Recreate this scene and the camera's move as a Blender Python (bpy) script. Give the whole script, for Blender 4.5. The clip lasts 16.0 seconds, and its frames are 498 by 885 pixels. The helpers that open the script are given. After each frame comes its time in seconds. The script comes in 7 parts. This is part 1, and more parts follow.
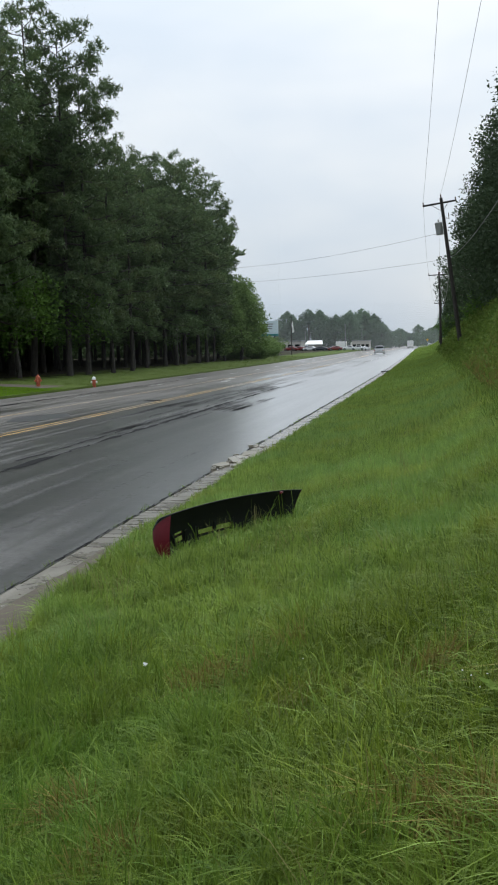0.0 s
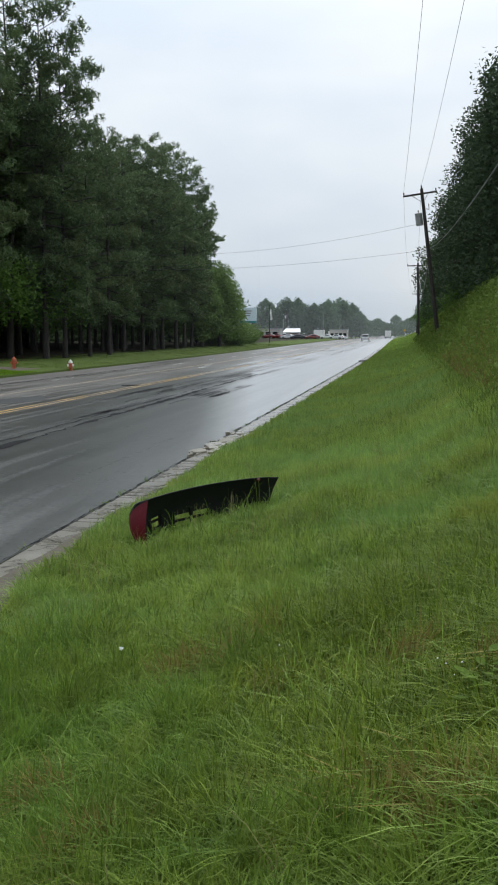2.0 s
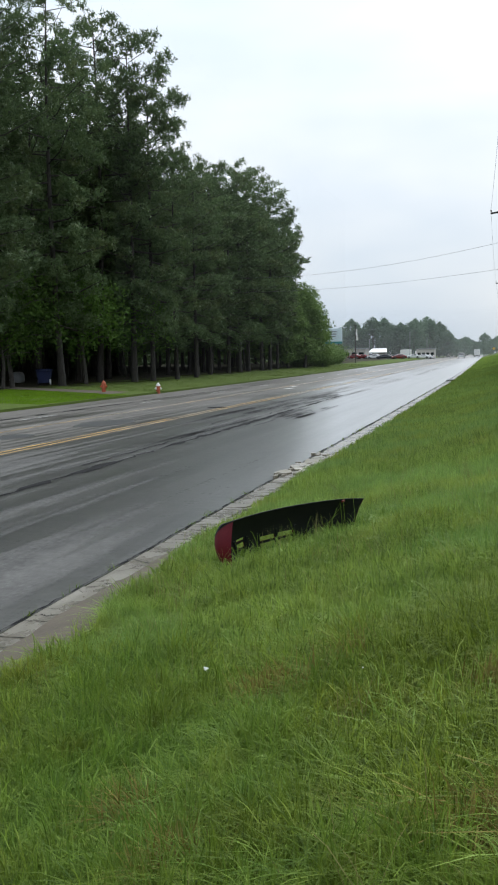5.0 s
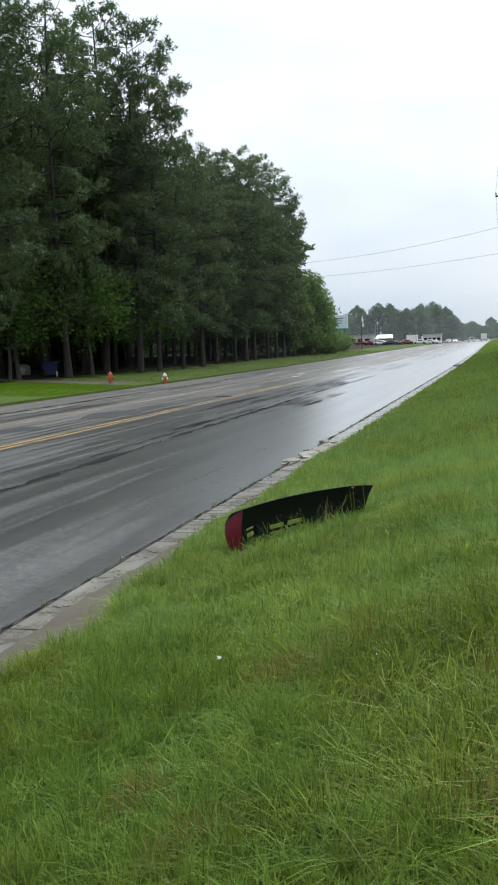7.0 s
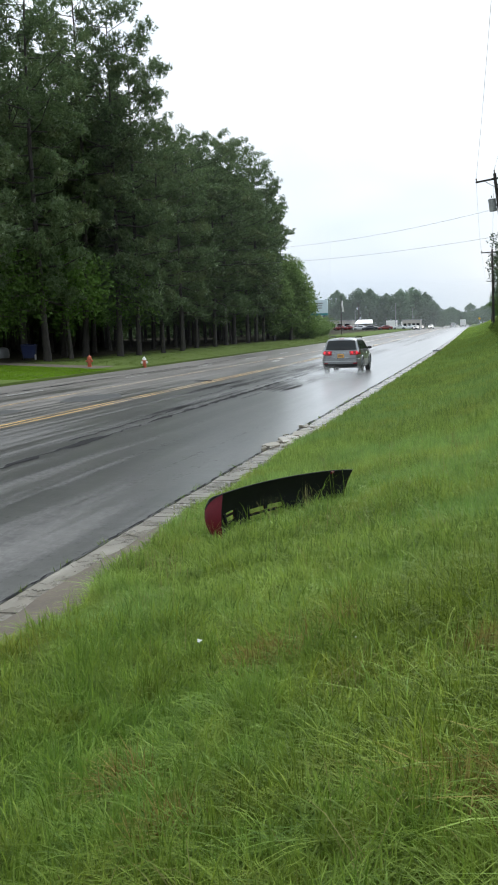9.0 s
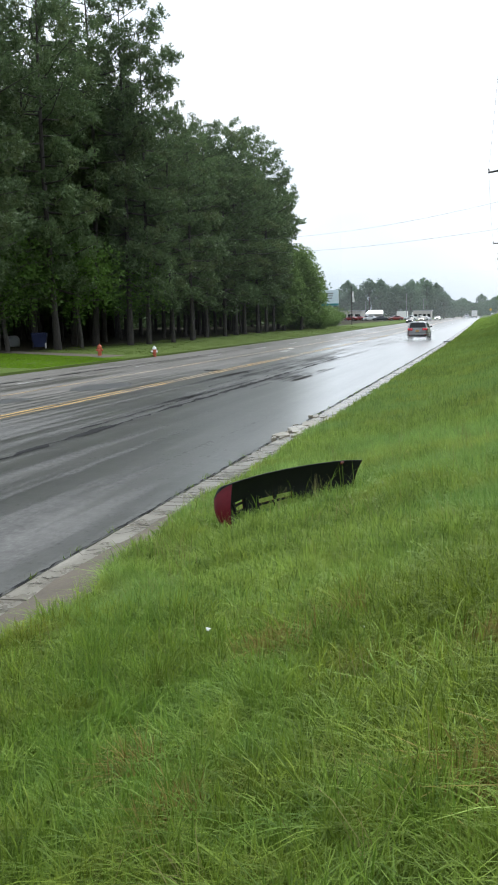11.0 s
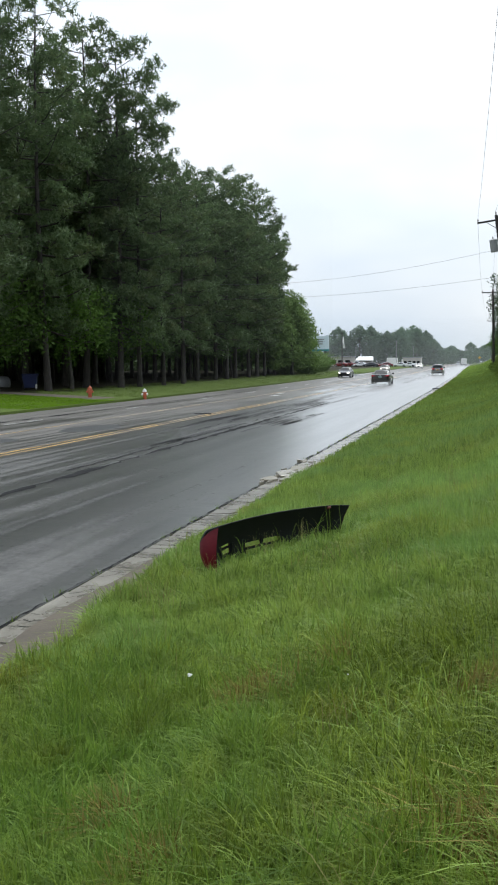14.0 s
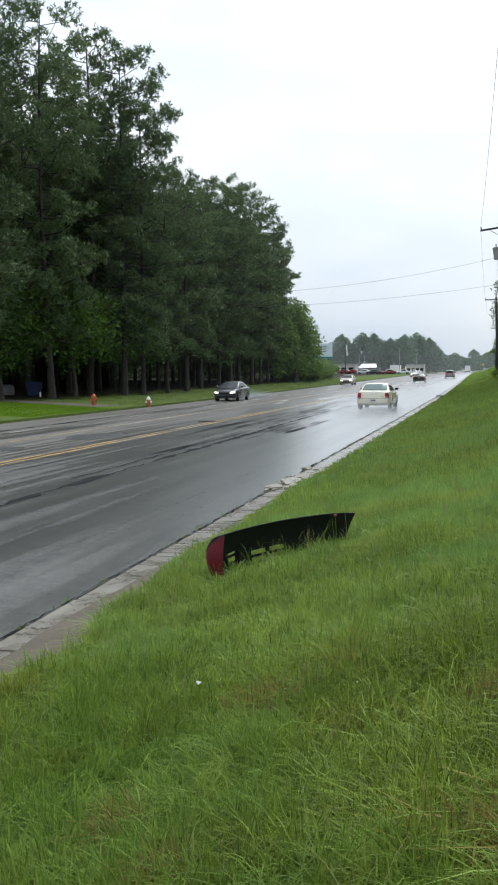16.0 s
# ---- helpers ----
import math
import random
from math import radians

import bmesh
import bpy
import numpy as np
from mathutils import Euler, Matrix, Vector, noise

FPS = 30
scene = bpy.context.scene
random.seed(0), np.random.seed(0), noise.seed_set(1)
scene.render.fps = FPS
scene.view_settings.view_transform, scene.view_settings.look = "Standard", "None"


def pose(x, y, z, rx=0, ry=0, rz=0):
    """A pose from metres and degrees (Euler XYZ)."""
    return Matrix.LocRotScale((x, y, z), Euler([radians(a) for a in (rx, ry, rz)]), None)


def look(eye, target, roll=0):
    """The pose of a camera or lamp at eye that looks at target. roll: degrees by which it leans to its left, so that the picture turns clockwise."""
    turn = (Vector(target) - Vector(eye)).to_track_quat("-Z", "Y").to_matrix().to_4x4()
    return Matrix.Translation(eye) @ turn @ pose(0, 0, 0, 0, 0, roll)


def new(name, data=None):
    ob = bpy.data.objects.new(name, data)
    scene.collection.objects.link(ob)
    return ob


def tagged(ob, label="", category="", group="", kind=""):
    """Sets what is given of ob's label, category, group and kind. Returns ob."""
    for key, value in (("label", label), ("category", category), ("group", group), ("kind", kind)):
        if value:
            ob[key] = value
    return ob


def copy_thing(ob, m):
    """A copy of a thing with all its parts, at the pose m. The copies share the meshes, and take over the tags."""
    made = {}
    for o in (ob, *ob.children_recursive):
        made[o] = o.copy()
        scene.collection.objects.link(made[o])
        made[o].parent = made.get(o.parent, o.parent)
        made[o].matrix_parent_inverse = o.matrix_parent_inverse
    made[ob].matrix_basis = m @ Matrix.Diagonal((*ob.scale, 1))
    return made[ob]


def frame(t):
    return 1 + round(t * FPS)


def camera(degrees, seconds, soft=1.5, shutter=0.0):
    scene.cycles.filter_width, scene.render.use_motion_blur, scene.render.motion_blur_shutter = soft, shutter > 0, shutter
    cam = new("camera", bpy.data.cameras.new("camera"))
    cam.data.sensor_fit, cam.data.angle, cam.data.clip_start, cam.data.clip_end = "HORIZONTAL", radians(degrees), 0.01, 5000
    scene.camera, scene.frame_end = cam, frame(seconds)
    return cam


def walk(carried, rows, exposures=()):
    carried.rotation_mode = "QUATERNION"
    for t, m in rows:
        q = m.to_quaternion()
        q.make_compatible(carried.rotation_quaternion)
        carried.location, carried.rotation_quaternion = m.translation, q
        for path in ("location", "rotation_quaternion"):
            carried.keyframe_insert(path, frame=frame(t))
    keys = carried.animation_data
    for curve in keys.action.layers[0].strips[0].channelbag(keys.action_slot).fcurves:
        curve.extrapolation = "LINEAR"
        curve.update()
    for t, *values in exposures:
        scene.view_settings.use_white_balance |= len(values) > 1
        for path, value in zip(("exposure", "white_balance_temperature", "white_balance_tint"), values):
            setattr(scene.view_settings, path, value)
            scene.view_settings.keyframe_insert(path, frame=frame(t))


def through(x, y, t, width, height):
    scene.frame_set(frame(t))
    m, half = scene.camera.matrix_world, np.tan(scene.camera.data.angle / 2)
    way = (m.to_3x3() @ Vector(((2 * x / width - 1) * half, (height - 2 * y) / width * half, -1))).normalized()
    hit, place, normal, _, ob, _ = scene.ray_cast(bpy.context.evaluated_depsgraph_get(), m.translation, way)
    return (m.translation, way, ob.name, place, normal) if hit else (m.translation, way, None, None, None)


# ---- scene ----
cam = camera(30.0, 16.0, soft=2.0)

EYE = 2.25


def view(x, y, z, yaw, pitch, roll):
    """The camera at an offset from its stand, by yaw, pitch and roll in degrees."""
    eye = Vector((x, y, EYE + z))
    a, b = radians(yaw), radians(pitch)
    return look(eye, eye + Vector((-math.sin(a) * math.cos(b), math.cos(a) * math.cos(b), math.sin(b))), roll)


PATH = [
    (0.0, 0.000, 0.000, -0.000, 11.277, -5.813, -1.300),
    (0.5, -0.015, 0.001, -0.003, 10.901, -5.937, -0.835),
    (1.0, -0.028, 0.013, -0.007, 10.473, -6.110, -0.421),
    (1.5, -0.025, -0.002, -0.001, 9.833, -6.269, -0.166),
    (2.0, -0.020, -0.016, 0.002, 9.787, -6.637, -0.056),
    (2.5, -0.027, -0.010, -0.005, 9.665, -7.004, -0.213),
    (3.0, -0.019, -0.017, 0.001, 9.387, -7.257, -0.421),
    (3.5, 0.004, 0.042, -0.004, 9.378, -7.069, -0.213),
    (4.0, 0.009, 0.018, 0.000, 9.517, -7.115, -0.405),
    (4.5, 0.009, -0.038, 0.010, 13.029, -5.765, -0.574),
    (5.0, 0.007, -0.042, 0.008, 15.124, -5.290, -0.920),
    (7.5, -0.006, -0.034, 0.009, 15.386, -6.066, -2.211),
    (8.0, -0.005, -0.027, 0.004, 14.674, -6.012, -2.466),
    (8.5, -0.004, -0.028, 0.002, 14.515, -6.416, -2.206),
    (9.0, -0.013, -0.039, 0.004, 14.356, -6.969, -1.587),
    (11.5, -0.015, -0.049, 0.001, 14.969, -7.579, -1.253),
    (12.0, -0.015, -0.024, -0.005, 14.903, -6.479, -1.129),
    (12.5, -0.021, -0.014, -0.004, 14.705, -5.807, -0.689),
    (13.0, -0.021, -0.006, -0.002, 14.701, -5.087, -0.361),
    (13.5, -0.012, -0.004, -0.007, 14.572, -4.753, -0.296),
    (14.0, -0.001, -0.014, -0.006, 14.260, -4.878, -0.382),
    (14.5, -0.007, -0.026, -0.001, 14.243, -4.761, -0.578),
    (15.0, -0.022, -0.005, -0.001, 14.349, -4.613, -0.588),
    (15.5, -0.025, -0.016, -0.003, 14.355, -4.544, -0.541),
    (16.0, -0.021, -0.047, 0.002, 14.465, -4.417, -0.482),
]
EXPOSURES = [(0.0, 0.06), (3.5, 0.14), (5.0, 0.24), (8.0, 0.42), (9.0, 0.50), (11.5, 0.68), (12.5, 0.58), (14.5, 0.36), (16.0, 0.36)]
walk(cam, [(t, view(*v)) for t, *v in PATH], EXPOSURES)

# ---- world and light: a bright overcast sky ----
SUN_ELEVATION, SUN_AZIMUTH = radians(52), radians(20)
world = bpy.data.worlds.new("overcast_sky")
scene.world = world
world.use_nodes = True
wn, wl = world.node_tree.nodes, world.node_tree.links
sky = wn.new("ShaderNodeTexSky")
sky.sky_type, sky.sun_disc = "NISHITA", False
sky.sun_elevation, sky.sun_rotation = SUN_ELEVATION, SUN_AZIMUTH
sky.air_density, sky.dust_density = 1.0, 4.0
sky_gain = wn.new("ShaderNodeVectorMath")
sky_gain.operation = "SCALE"
sky_gain.inputs["Scale"].default_value = 0.10
wl.new(sky.outputs[0], sky_gain.inputs[0])
wtc = wn.new("ShaderNodeTexCoord")
wmap = wn.new("ShaderNodeMapping")
wmap.inputs["Scale"].default_value = (1.2, 1.2, 3.0)
wmap.inputs["Location"].default_value = (0.35, 0.1, 0.2)
wl.new(wtc.outputs["Generated"], wmap.inputs[0])
wnoise = wn.new("ShaderNodeTexNoise")
wnoise.inputs["Scale"].default_value, wnoise.inputs["Detail"].default_value = 1.6, 4.0
wnoise.inputs["Roughness"].default_value = 0.5
wl.new(wmap.outputs[0], wnoise.inputs["Vector"])
wramp = wn.new("ShaderNodeValToRGB")
wramp.color_ramp.elements[0].position, wramp.color_ramp.elements[0].color = 0.36, (0.625, 0.735, 0.860, 1)
wramp.color_ramp.elements[1].position, wramp.color_ramp.elements[1].color = 0.62, (0.875, 0.925, 0.965, 1)
wl.new(wnoise.outputs["Fac"], wramp.inputs[0])
wmix = wn.new("ShaderNodeMixRGB")
wmix.inputs[0].default_value = 0.9
wl.new(sky_gain.outputs[0], wmix.inputs[1])
wl.new(wramp.outputs[0], wmix.inputs[2])
# an overcast sky is brighter overhead than near the horizon
wsep = wn.new("ShaderNodeSeparateXYZ")
wl.new(wtc.outputs["Generated"], wsep.inputs[0])
wlift = wn.new("ShaderNodeMapRange")
for k, v in zip(("From Min", "From Max", "To Min", "To Max"), (0.0, 1.0, 0.92, 1.92)):
    wlift.inputs[k].default_value = v
wl.new(wsep.outputs["Z"], wlift.inputs["Value"])
wgain = wn.new("ShaderNodeVectorMath")
wgain.operation = "SCALE"
wl.new(wmix.outputs[0], wgain.inputs[0])
wl.new(wlift.outputs[0], wgain.inputs["Scale"])
wl.new(wgain.outputs[0], wn["Background"].inputs[0])
wn["Background"].inputs[1].default_value = 0.88

sun = new("sun", bpy.data.lights.new("sun", "SUN"))
sun.data.energy, sun.data.angle, sun.data.color = 1.5, radians(35), (0.96, 1.0, 0.96)
sun.matrix_world = look((0, 0, 60), (0 - 60 * math.sin(SUN_AZIMUTH) / math.tan(SUN_ELEVATION), 0 - 60 * math.cos(SUN_AZIMUTH) / math.tan(SUN_ELEVATION), 0))


# ---- materials ----
class Nodes:
    """A short way to write a node material."""

    def __init__(self, name):
        self.mat = bpy.data.materials.new(name)
        self.mat.use_nodes = True
        self.t = self.mat.node_tree
        self.b = self.t.nodes["Principled BSDF"]
        self.out = self.t.nodes["Material Output"]

    def add(self, kind, **values):
        n = self.t.nodes.new(kind)
        for k, v in values.items():
            if k in n.inputs:
                n.inputs[k].default_value = v
        return n

    def link(self, a, b):
        self.t.links.new(a, b)

    def set(self, **values):
        for k, v in values.items():
            self.b.inputs[k.replace("_", " ")].default_value = v
        return self

    def coords(self, which="Object", scale=(1, 1, 1)):
        tc = self.add("ShaderNodeTexCoord")
        mp = self.add("ShaderNodeMapping")
        mp.inputs["Scale"].default_value = scale
        self.link(tc.outputs[which], mp.inputs[0])
        return mp.outputs[0]

    def noise(self, vec, scale, detail=3.0, rough=0.55):
        n = self.add("ShaderNodeTexNoise", Scale=scale, Detail=detail, Roughness=rough)
        self.link(vec, n.inputs["Vector"])
        return n.outputs["Fac"]

    def ramp(self, fac, stops):
        r = self.add("ShaderNodeValToRGB")
        e = r.color_ramp.elements
        while len(e) < len(stops):
            e.new(0.5)
        for el, (p, c) in zip(e, stops):
            el.position = p
            el.color = (*c, 1) if len(c) == 3 else c
        self.link(fac, r.inputs[0])
        return r.outputs[0]

    def mix(self, fac, a, b, kind="MIX"):
        m = self.add("ShaderNodeMixRGB")
        m.blend_type = kind
        for sock, v in zip(m.inputs, (fac, a, b)):
            if hasattr(v, "is_linked"):
                self.link(v, sock)
            elif isinstance(v, (int, float)):
                sock.default_value = v
            else:
                sock.default_value = (*v, 1)
        return m.outputs[0]

    def math(self, op, a, b=0.0, clamp=False):
        m = self.add("ShaderNodeMath")
        m.operation, m.use_clamp = op, clamp
        for sock, v in zip(m.inputs, (a, b)):
            if hasattr(v, "is_linked"):
                self.link(v, sock)
            else:
                sock.default_value = v
        return m.outputs[0]

    def bump(self, height, strength, distance):
        n = self.add("ShaderNodeBump", Strength=strength, Distance=distance)
        self.link(height, n.inputs["Height"])
        self.link(n.outputs[0], self.b.inputs["Normal"])

    def colour(self, sock):
        self.link(sock, self.b.inputs["Base Color"])
        return self

    def rough(self, sock):
        self.link(sock, self.b.inputs["Roughness"])
        return self


def plain(name, colour, rough=0.5, metal=0.0, vary=0.12, scale=6.0, coat=0.0, bump=0.0, gloss=0.5):
    """A surface of one colour with mottling at two scales."""
    n = Nodes(name)
    v = n.coords()
    a, b = n.noise(v, scale, 4), n.noise(v, scale * 9, 2)
    f = n.mix(0.4, a, b)
    lo = tuple(c * (1 - vary) for c in colour)
    hi = tuple(min(1, c * (1 + vary)) for c in colour)
    n.colour(n.ramp(f, [(0.3, lo), (0.7, hi)]))
    n.set(Roughness=rough, Metallic=metal, Coat_Weight=coat, Coat_Roughness=0.05, Specular_IOR_Level=gloss)
    if bump:
        n.bump(b, bump, 0.01)
    return n.mat


def foliage(name, dark, light, through=0.25, patch=0.35, tint=None, gloss=0.12, tufted=0.0, rough=0.75, second=None):
    """Leaves or blades: colour by island and by patch, some light passes through."""
    n = Nodes(name)
    g = n.add("ShaderNodeNewGeometry")
    r = n.ramp(g.outputs["Random Per Island"], [(0.0, dark), (1.0, light)])
    v = n.coords()
    big = n.noise(v, patch, 3)
    c = n.mix(n.math("MULTIPLY", big, 0.7), r, tuple(x * 0.55 for x in dark))
    if tint:
        m = n.ramp(n.noise(v, patch * 1.7, 4), [(0.52, (0, 0, 0)), (0.68, (1, 1, 1))])
        c = n.mix(n.math("MULTIPLY", m, 0.45), c, tint)
    if second:
        m = n.ramp(n.noise(v, patch * 0.8, 3), [(0.46, (0, 0, 0)), (0.62, (1, 1, 1))])
        c = n.mix(n.math("MULTIPLY", m, 0.38), c, second)
    if tufted:
        c = n.mix(tufted, c, n.ramp(n.noise(v, patch * 6.5, 3, 0.6), [(0.36, (0.45, 0.47, 0.42)), (0.60, (1.25, 1.22, 1.15))]), "MULTIPLY")
    info = n.add("ShaderNodeObjectInfo")
    hs = n.add("ShaderNodeHueSaturation")
    n.link(n.math("ADD", n.math("MULTIPLY", info.outputs["Random"], 0.35), 0.85), hs.inputs["Value"])
    n.link(c, hs.inputs["Color"])
    c = hs.outputs[0]
    n.colour(c)
    n.set(Roughness=rough, Specular_IOR_Level=gloss)
    tr = n.add("ShaderNodeBsdfTranslucent")
    n.link(c, tr.inputs[0])
    mx = n.add("ShaderNodeMixShader")
    mx.inputs[0].default_value = through
    n.link(n.b.outputs[0], mx.inputs[1])
    n.link(tr.outputs[0], mx.inputs[2])
    n.link(mx.outputs[0], n.out.inputs[0])
    return n.mat


def wet_asphalt():
    """Dark asphalt under a broken film of water that lies in the wheel tracks."""
    n = Nodes("wet_asphalt")
    v = n.coords()
    sep = n.add("ShaderNodeSeparateXYZ")
    n.link(v, sep.inputs[0])
    streak = n.noise(n.coords(scale=(1.9, 0.05, 1)), 1.0, 6, 0.62)
    blotch = n.noise(n.coords(scale=(0.5, 0.13, 1)), 1.0, 5, 0.65)
    ripple = n.noise(n.coords(scale=(1.0, 2.0, 1)), 2.0, 5, 0.70)
    fleck = n.noise(n.coords(scale=(1.6, 1.0, 1)), 9.0, 3, 0.6)
    grain = n.noise(v, 55, 2)
    tracks = n.math("MULTIPLY", n.math("COSINE", n.math("MULTIPLY", n.math("ADD", sep.outputs["X"], 5.9), 3.70)), 0.05)
    thread = n.noise(n.coords(scale=(4.2, 0.045, 1)), 1.0, 5, 0.60)
    film = n.math("ADD", n.mix(0.5, streak, blotch), tracks)
    # the second lane from the gutter is worn into long threads
    lane = n.math("MULTIPLY", n.math("SUBTRACT", -7.6, sep.outputs["X"]), 1.5, True)
    film = n.math("ADD", film, n.math("MULTIPLY", n.math("SUBTRACT", thread, 0.54), n.math("ADD", n.math("MULTIPLY", lane, 1.10), 0.48)))
    film = n.math("ADD", film, n.math("MULTIPLY", lane, -0.11))
    film = n.math("ADD", film, n.math("MULTIPLY", n.math("SUBTRACT", n.mix(0.5, ripple, fleck), 0.5), 0.75))
    # two narrow tracks where the tyres have pressed the film smooth
    for u, lift in ((-5.95, 0.13), (-7.55, 0.08)):
        d = n.math("MULTIPLY", n.math("ADD", n.math("ADD", sep.outputs["X"], -u), n.math("MULTIPLY", n.math("SUBTRACT", blotch, 0.5), 0.9)), 5.5)
        film = n.math("ADD", film, n.math("MULTIPLY", n.math("SUBTRACT", 1.0, n.math("MULTIPLY", d, d), True), lift))
    # film raised towards 25 m ahead, added to brighten the road's reflection there
    far_film = n.add("ShaderNodeMapRange")
    for k, q in zip(("From Min", "From Max", "To Min", "To Max"), (9.0, 25.0, -0.10, 0.20)):
        far_film.inputs[k].default_value = q
    n.link(sep.outputs["Y"], far_film.inputs["Value"])
    film = n.math("ADD", film, far_film.outputs[0])
    # the far lanes have drained and dried more than the near ones
    drained = n.add("ShaderNodeMapRange")
    for k, q in zip(("From Min", "From Max", "To Min", "To Max"), (-14.5, -10.0, -0.20, 0.0)):
        drained.inputs[k].default_value = q
    n.link(sep.outputs["X"], drained.inputs["Value"])
    film = n.math("ADD", film, drained.outputs[0])
    worn = n.math("MULTIPLY", drained.outputs[0], -5.0, True)
    tone = n.mix(0.45, n.mix(0.45, ripple, fleck), streak)
    base = n.mix(worn, n.ramp(tone, [(0.40, (0.022, 0.022, 0.021)), (0.60, (0.120, 0.116, 0.111))]), n.ramp(tone, [(0.36, (0.070, 0.064, 0.058)), (0.64, (0.170, 0.157, 0.145))]))
    wet = n.ramp(film, [(0.33, (0, 0, 0)), (0.50, (1, 1, 1))])
    n.colour(n.mix(n.math("MULTIPLY", wet, 0.15), base, (0.060, 0.061, 0.063)))
    n.rough(n.ramp(n.mix(0.35, wet, fleck), [(0.12, (0.68,) * 3), (0.7, (0.30,) * 3)]))
    n.set(IOR=1.40, Coat_Roughness=0.225, Coat_IOR=1.65)
    n.link(n.ramp(wet, [(0.0, (0.0,) * 3), (1.0, (1.0,) * 3)]), n.b.inputs["Coat Weight"])
    h = n.mix(n.math("MULTIPLY", wet, 0.5), n.mix(0.45, fleck, ripple), (0.5, 0.5, 0.5))
    n.bump(h, 0.5, 0.015)
    nb = n.add("ShaderNodeBump", Strength=0.42, Distance=0.025)
    n.link(n.mix(0.4, ripple, fleck), nb.inputs["Height"])
    n.link(nb.outputs[0], n.b.inputs["Coat Normal"])
    return n.mat


def concrete(name, lo, hi, rough=0.45):
    n = Nodes(name)
    v = n.coords()
    a, b = n.noise(v, 1.3, 5, 0.65), n.noise(v, 40, 2)
    info = n.add("ShaderNodeObjectInfo")
    c = n.ramp(n.mix(0.35, a, b), [(0.3, lo), (0.7, hi)])
    c = n.mix(n.math("MULTIPLY", info.outputs["Random"], 0.3), c, tuple(x * 0.5 for x in lo))
    n.colour(c)
    n.rough(n.ramp(a, [(0.3, (0.14,) * 3), (0.7, (rough,) * 3)]))
    n.bump(n.mix(0.5, a, b), 0.35, 0.01)
    return n.mat


def road_paint(name, colour, worn, faded=None):
    """Paint worn away in streaks, down to the wet asphalt."""
    n = Nodes(name)
    s = n.noise(n.coords(scale=(7, 0.35, 1)), 1.0, 5, 0.65)
    g = n.noise(n.coords(), 35, 2)
    m = n.ramp(n.mix(0.35, s, g), [(worn - 0.07, (1, 1, 1)), (worn + 0.07, (0, 0, 0))])
    if faded:
        colour = n.mix(n.ramp(n.noise(n.coords(scale=(0.3, 0.09, 1)), 1.0, 3), [(0.42, (0, 0, 0)), (0.56, (1, 1, 1))]), colour, faded)
    n.colour(n.mix(m, colour, (0.05, 0.05, 0.053)))
    n.set(Roughness=0.3, IOR=1.34)
    n.bump(g, 0.2, 0.008)
    return n.mat


def ground_cover():
    """Soil and thatch under the grass, leaf litter under the woods."""
    n = Nodes("ground_cover")
    v = n.coords()
    a, b = n.noise(v, 0.5, 5), n.noise(v, 14, 3)
    turf = n.ramp(n.mix(0.5, a, b), [(0.3, (0.040, 0.066, 0.012)), (0.7, (0.095, 0.135, 0.026))])
    mown = n.ramp(n.mix(0.5, a, b), [(0.3, (0.056, 0.086, 0.016)), (0.7, (0.086, 0.122, 0.024))])
    litter = n.ramp(n.mix(0.5, a, b), [(0.3, (0.012, 0.012, 0.007)), (0.7, (0.040, 0.034, 0.018))])
    geo = n.add("ShaderNodeNewGeometry")
    sep = n.add("ShaderNodeSeparateXYZ")
    n.link(geo.outputs["Position"], sep.inputs[0])
    edge = n.math("ADD", n.math("MULTIPLY", n.math("SUBTRACT", a, 0.5), 6.0), n.math("MULTIPLY", n.math("ADD", sep.outputs["X"], 31.0), 0.5))
    beyond = n.math("MULTIPLY", n.math("ADD", sep.outputs["X"], 15.0), -1.0, True)
    n.colour(n.mix(n.math("ADD", edge, 0.0, True), litter, n.mix(beyond, turf, mown)))
    n.set(Roughness=0.9, Specular_IOR_Level=0.12)
    n.bump(b, 0.6, 0.04)
    return n.mat


def bark(name, lo, hi):
    n = Nodes(name)
    w = n.noise(n.coords(scale=(5, 5, 1.1)), 2.2, 5, 0.7)
    n.colour(n.ramp(w, [(0.3, lo), (0.7, hi)]))
    n.set(Roughness=0.85)
    n.bump(w, 0.8, 0.04)
    return n.mat


def car_paint(name, colour, flake=0.0, metal=0.0, coat=0.7):
    n = Nodes(name)
    v = n.coords()
    film = n.noise(v, 3.0, 4)
    drops = n.noise(v, 55, 2)
    n.colour(n.ramp(film, [(0.2, tuple(c * 0.86 for c in colour)), (0.8, colour)]))
    n.rough(n.ramp(n.mix(0.5, film, drops), [(0.3, (0.22,) * 3), (0.7, (0.42,) * 3)]))
    n.set(Metallic=metal, Coat_Weight=coat, Coat_Roughness=0.08, Specular_IOR_Level=0.5 * coat / 0.7)
    n.bump(drops, 0.02, 0.003)
    return n.mat


def glowing(name, colour, glow, strength):
    n = Nodes(name)
    w = n.noise(n.coords(scale=(1, 1, 1)), 30, 2)
    n.colour(n.ramp(w, [(0.3, tuple(c * 0.7 for c in colour)), (0.7, colour)]))
    n.set(Roughness=0.15, Coat_Weight=0.6)
    n.b.inputs["Emission Color"].default_value = (*glow, 1)
    n.b.inputs["Emission Strength"].default_value = strength
    return n.mat


def dark_glass(name, colour, rough=0.05):
    n = Nodes(name)
    n.set(Base_Color=(*colour, 1), Roughness=rough, IOR=1.5, Specular_IOR_Level=0.2)
    d = n.noise(n.coords(), 45, 2)
    n.bump(d, 0.05, 0.003)
    return n.mat


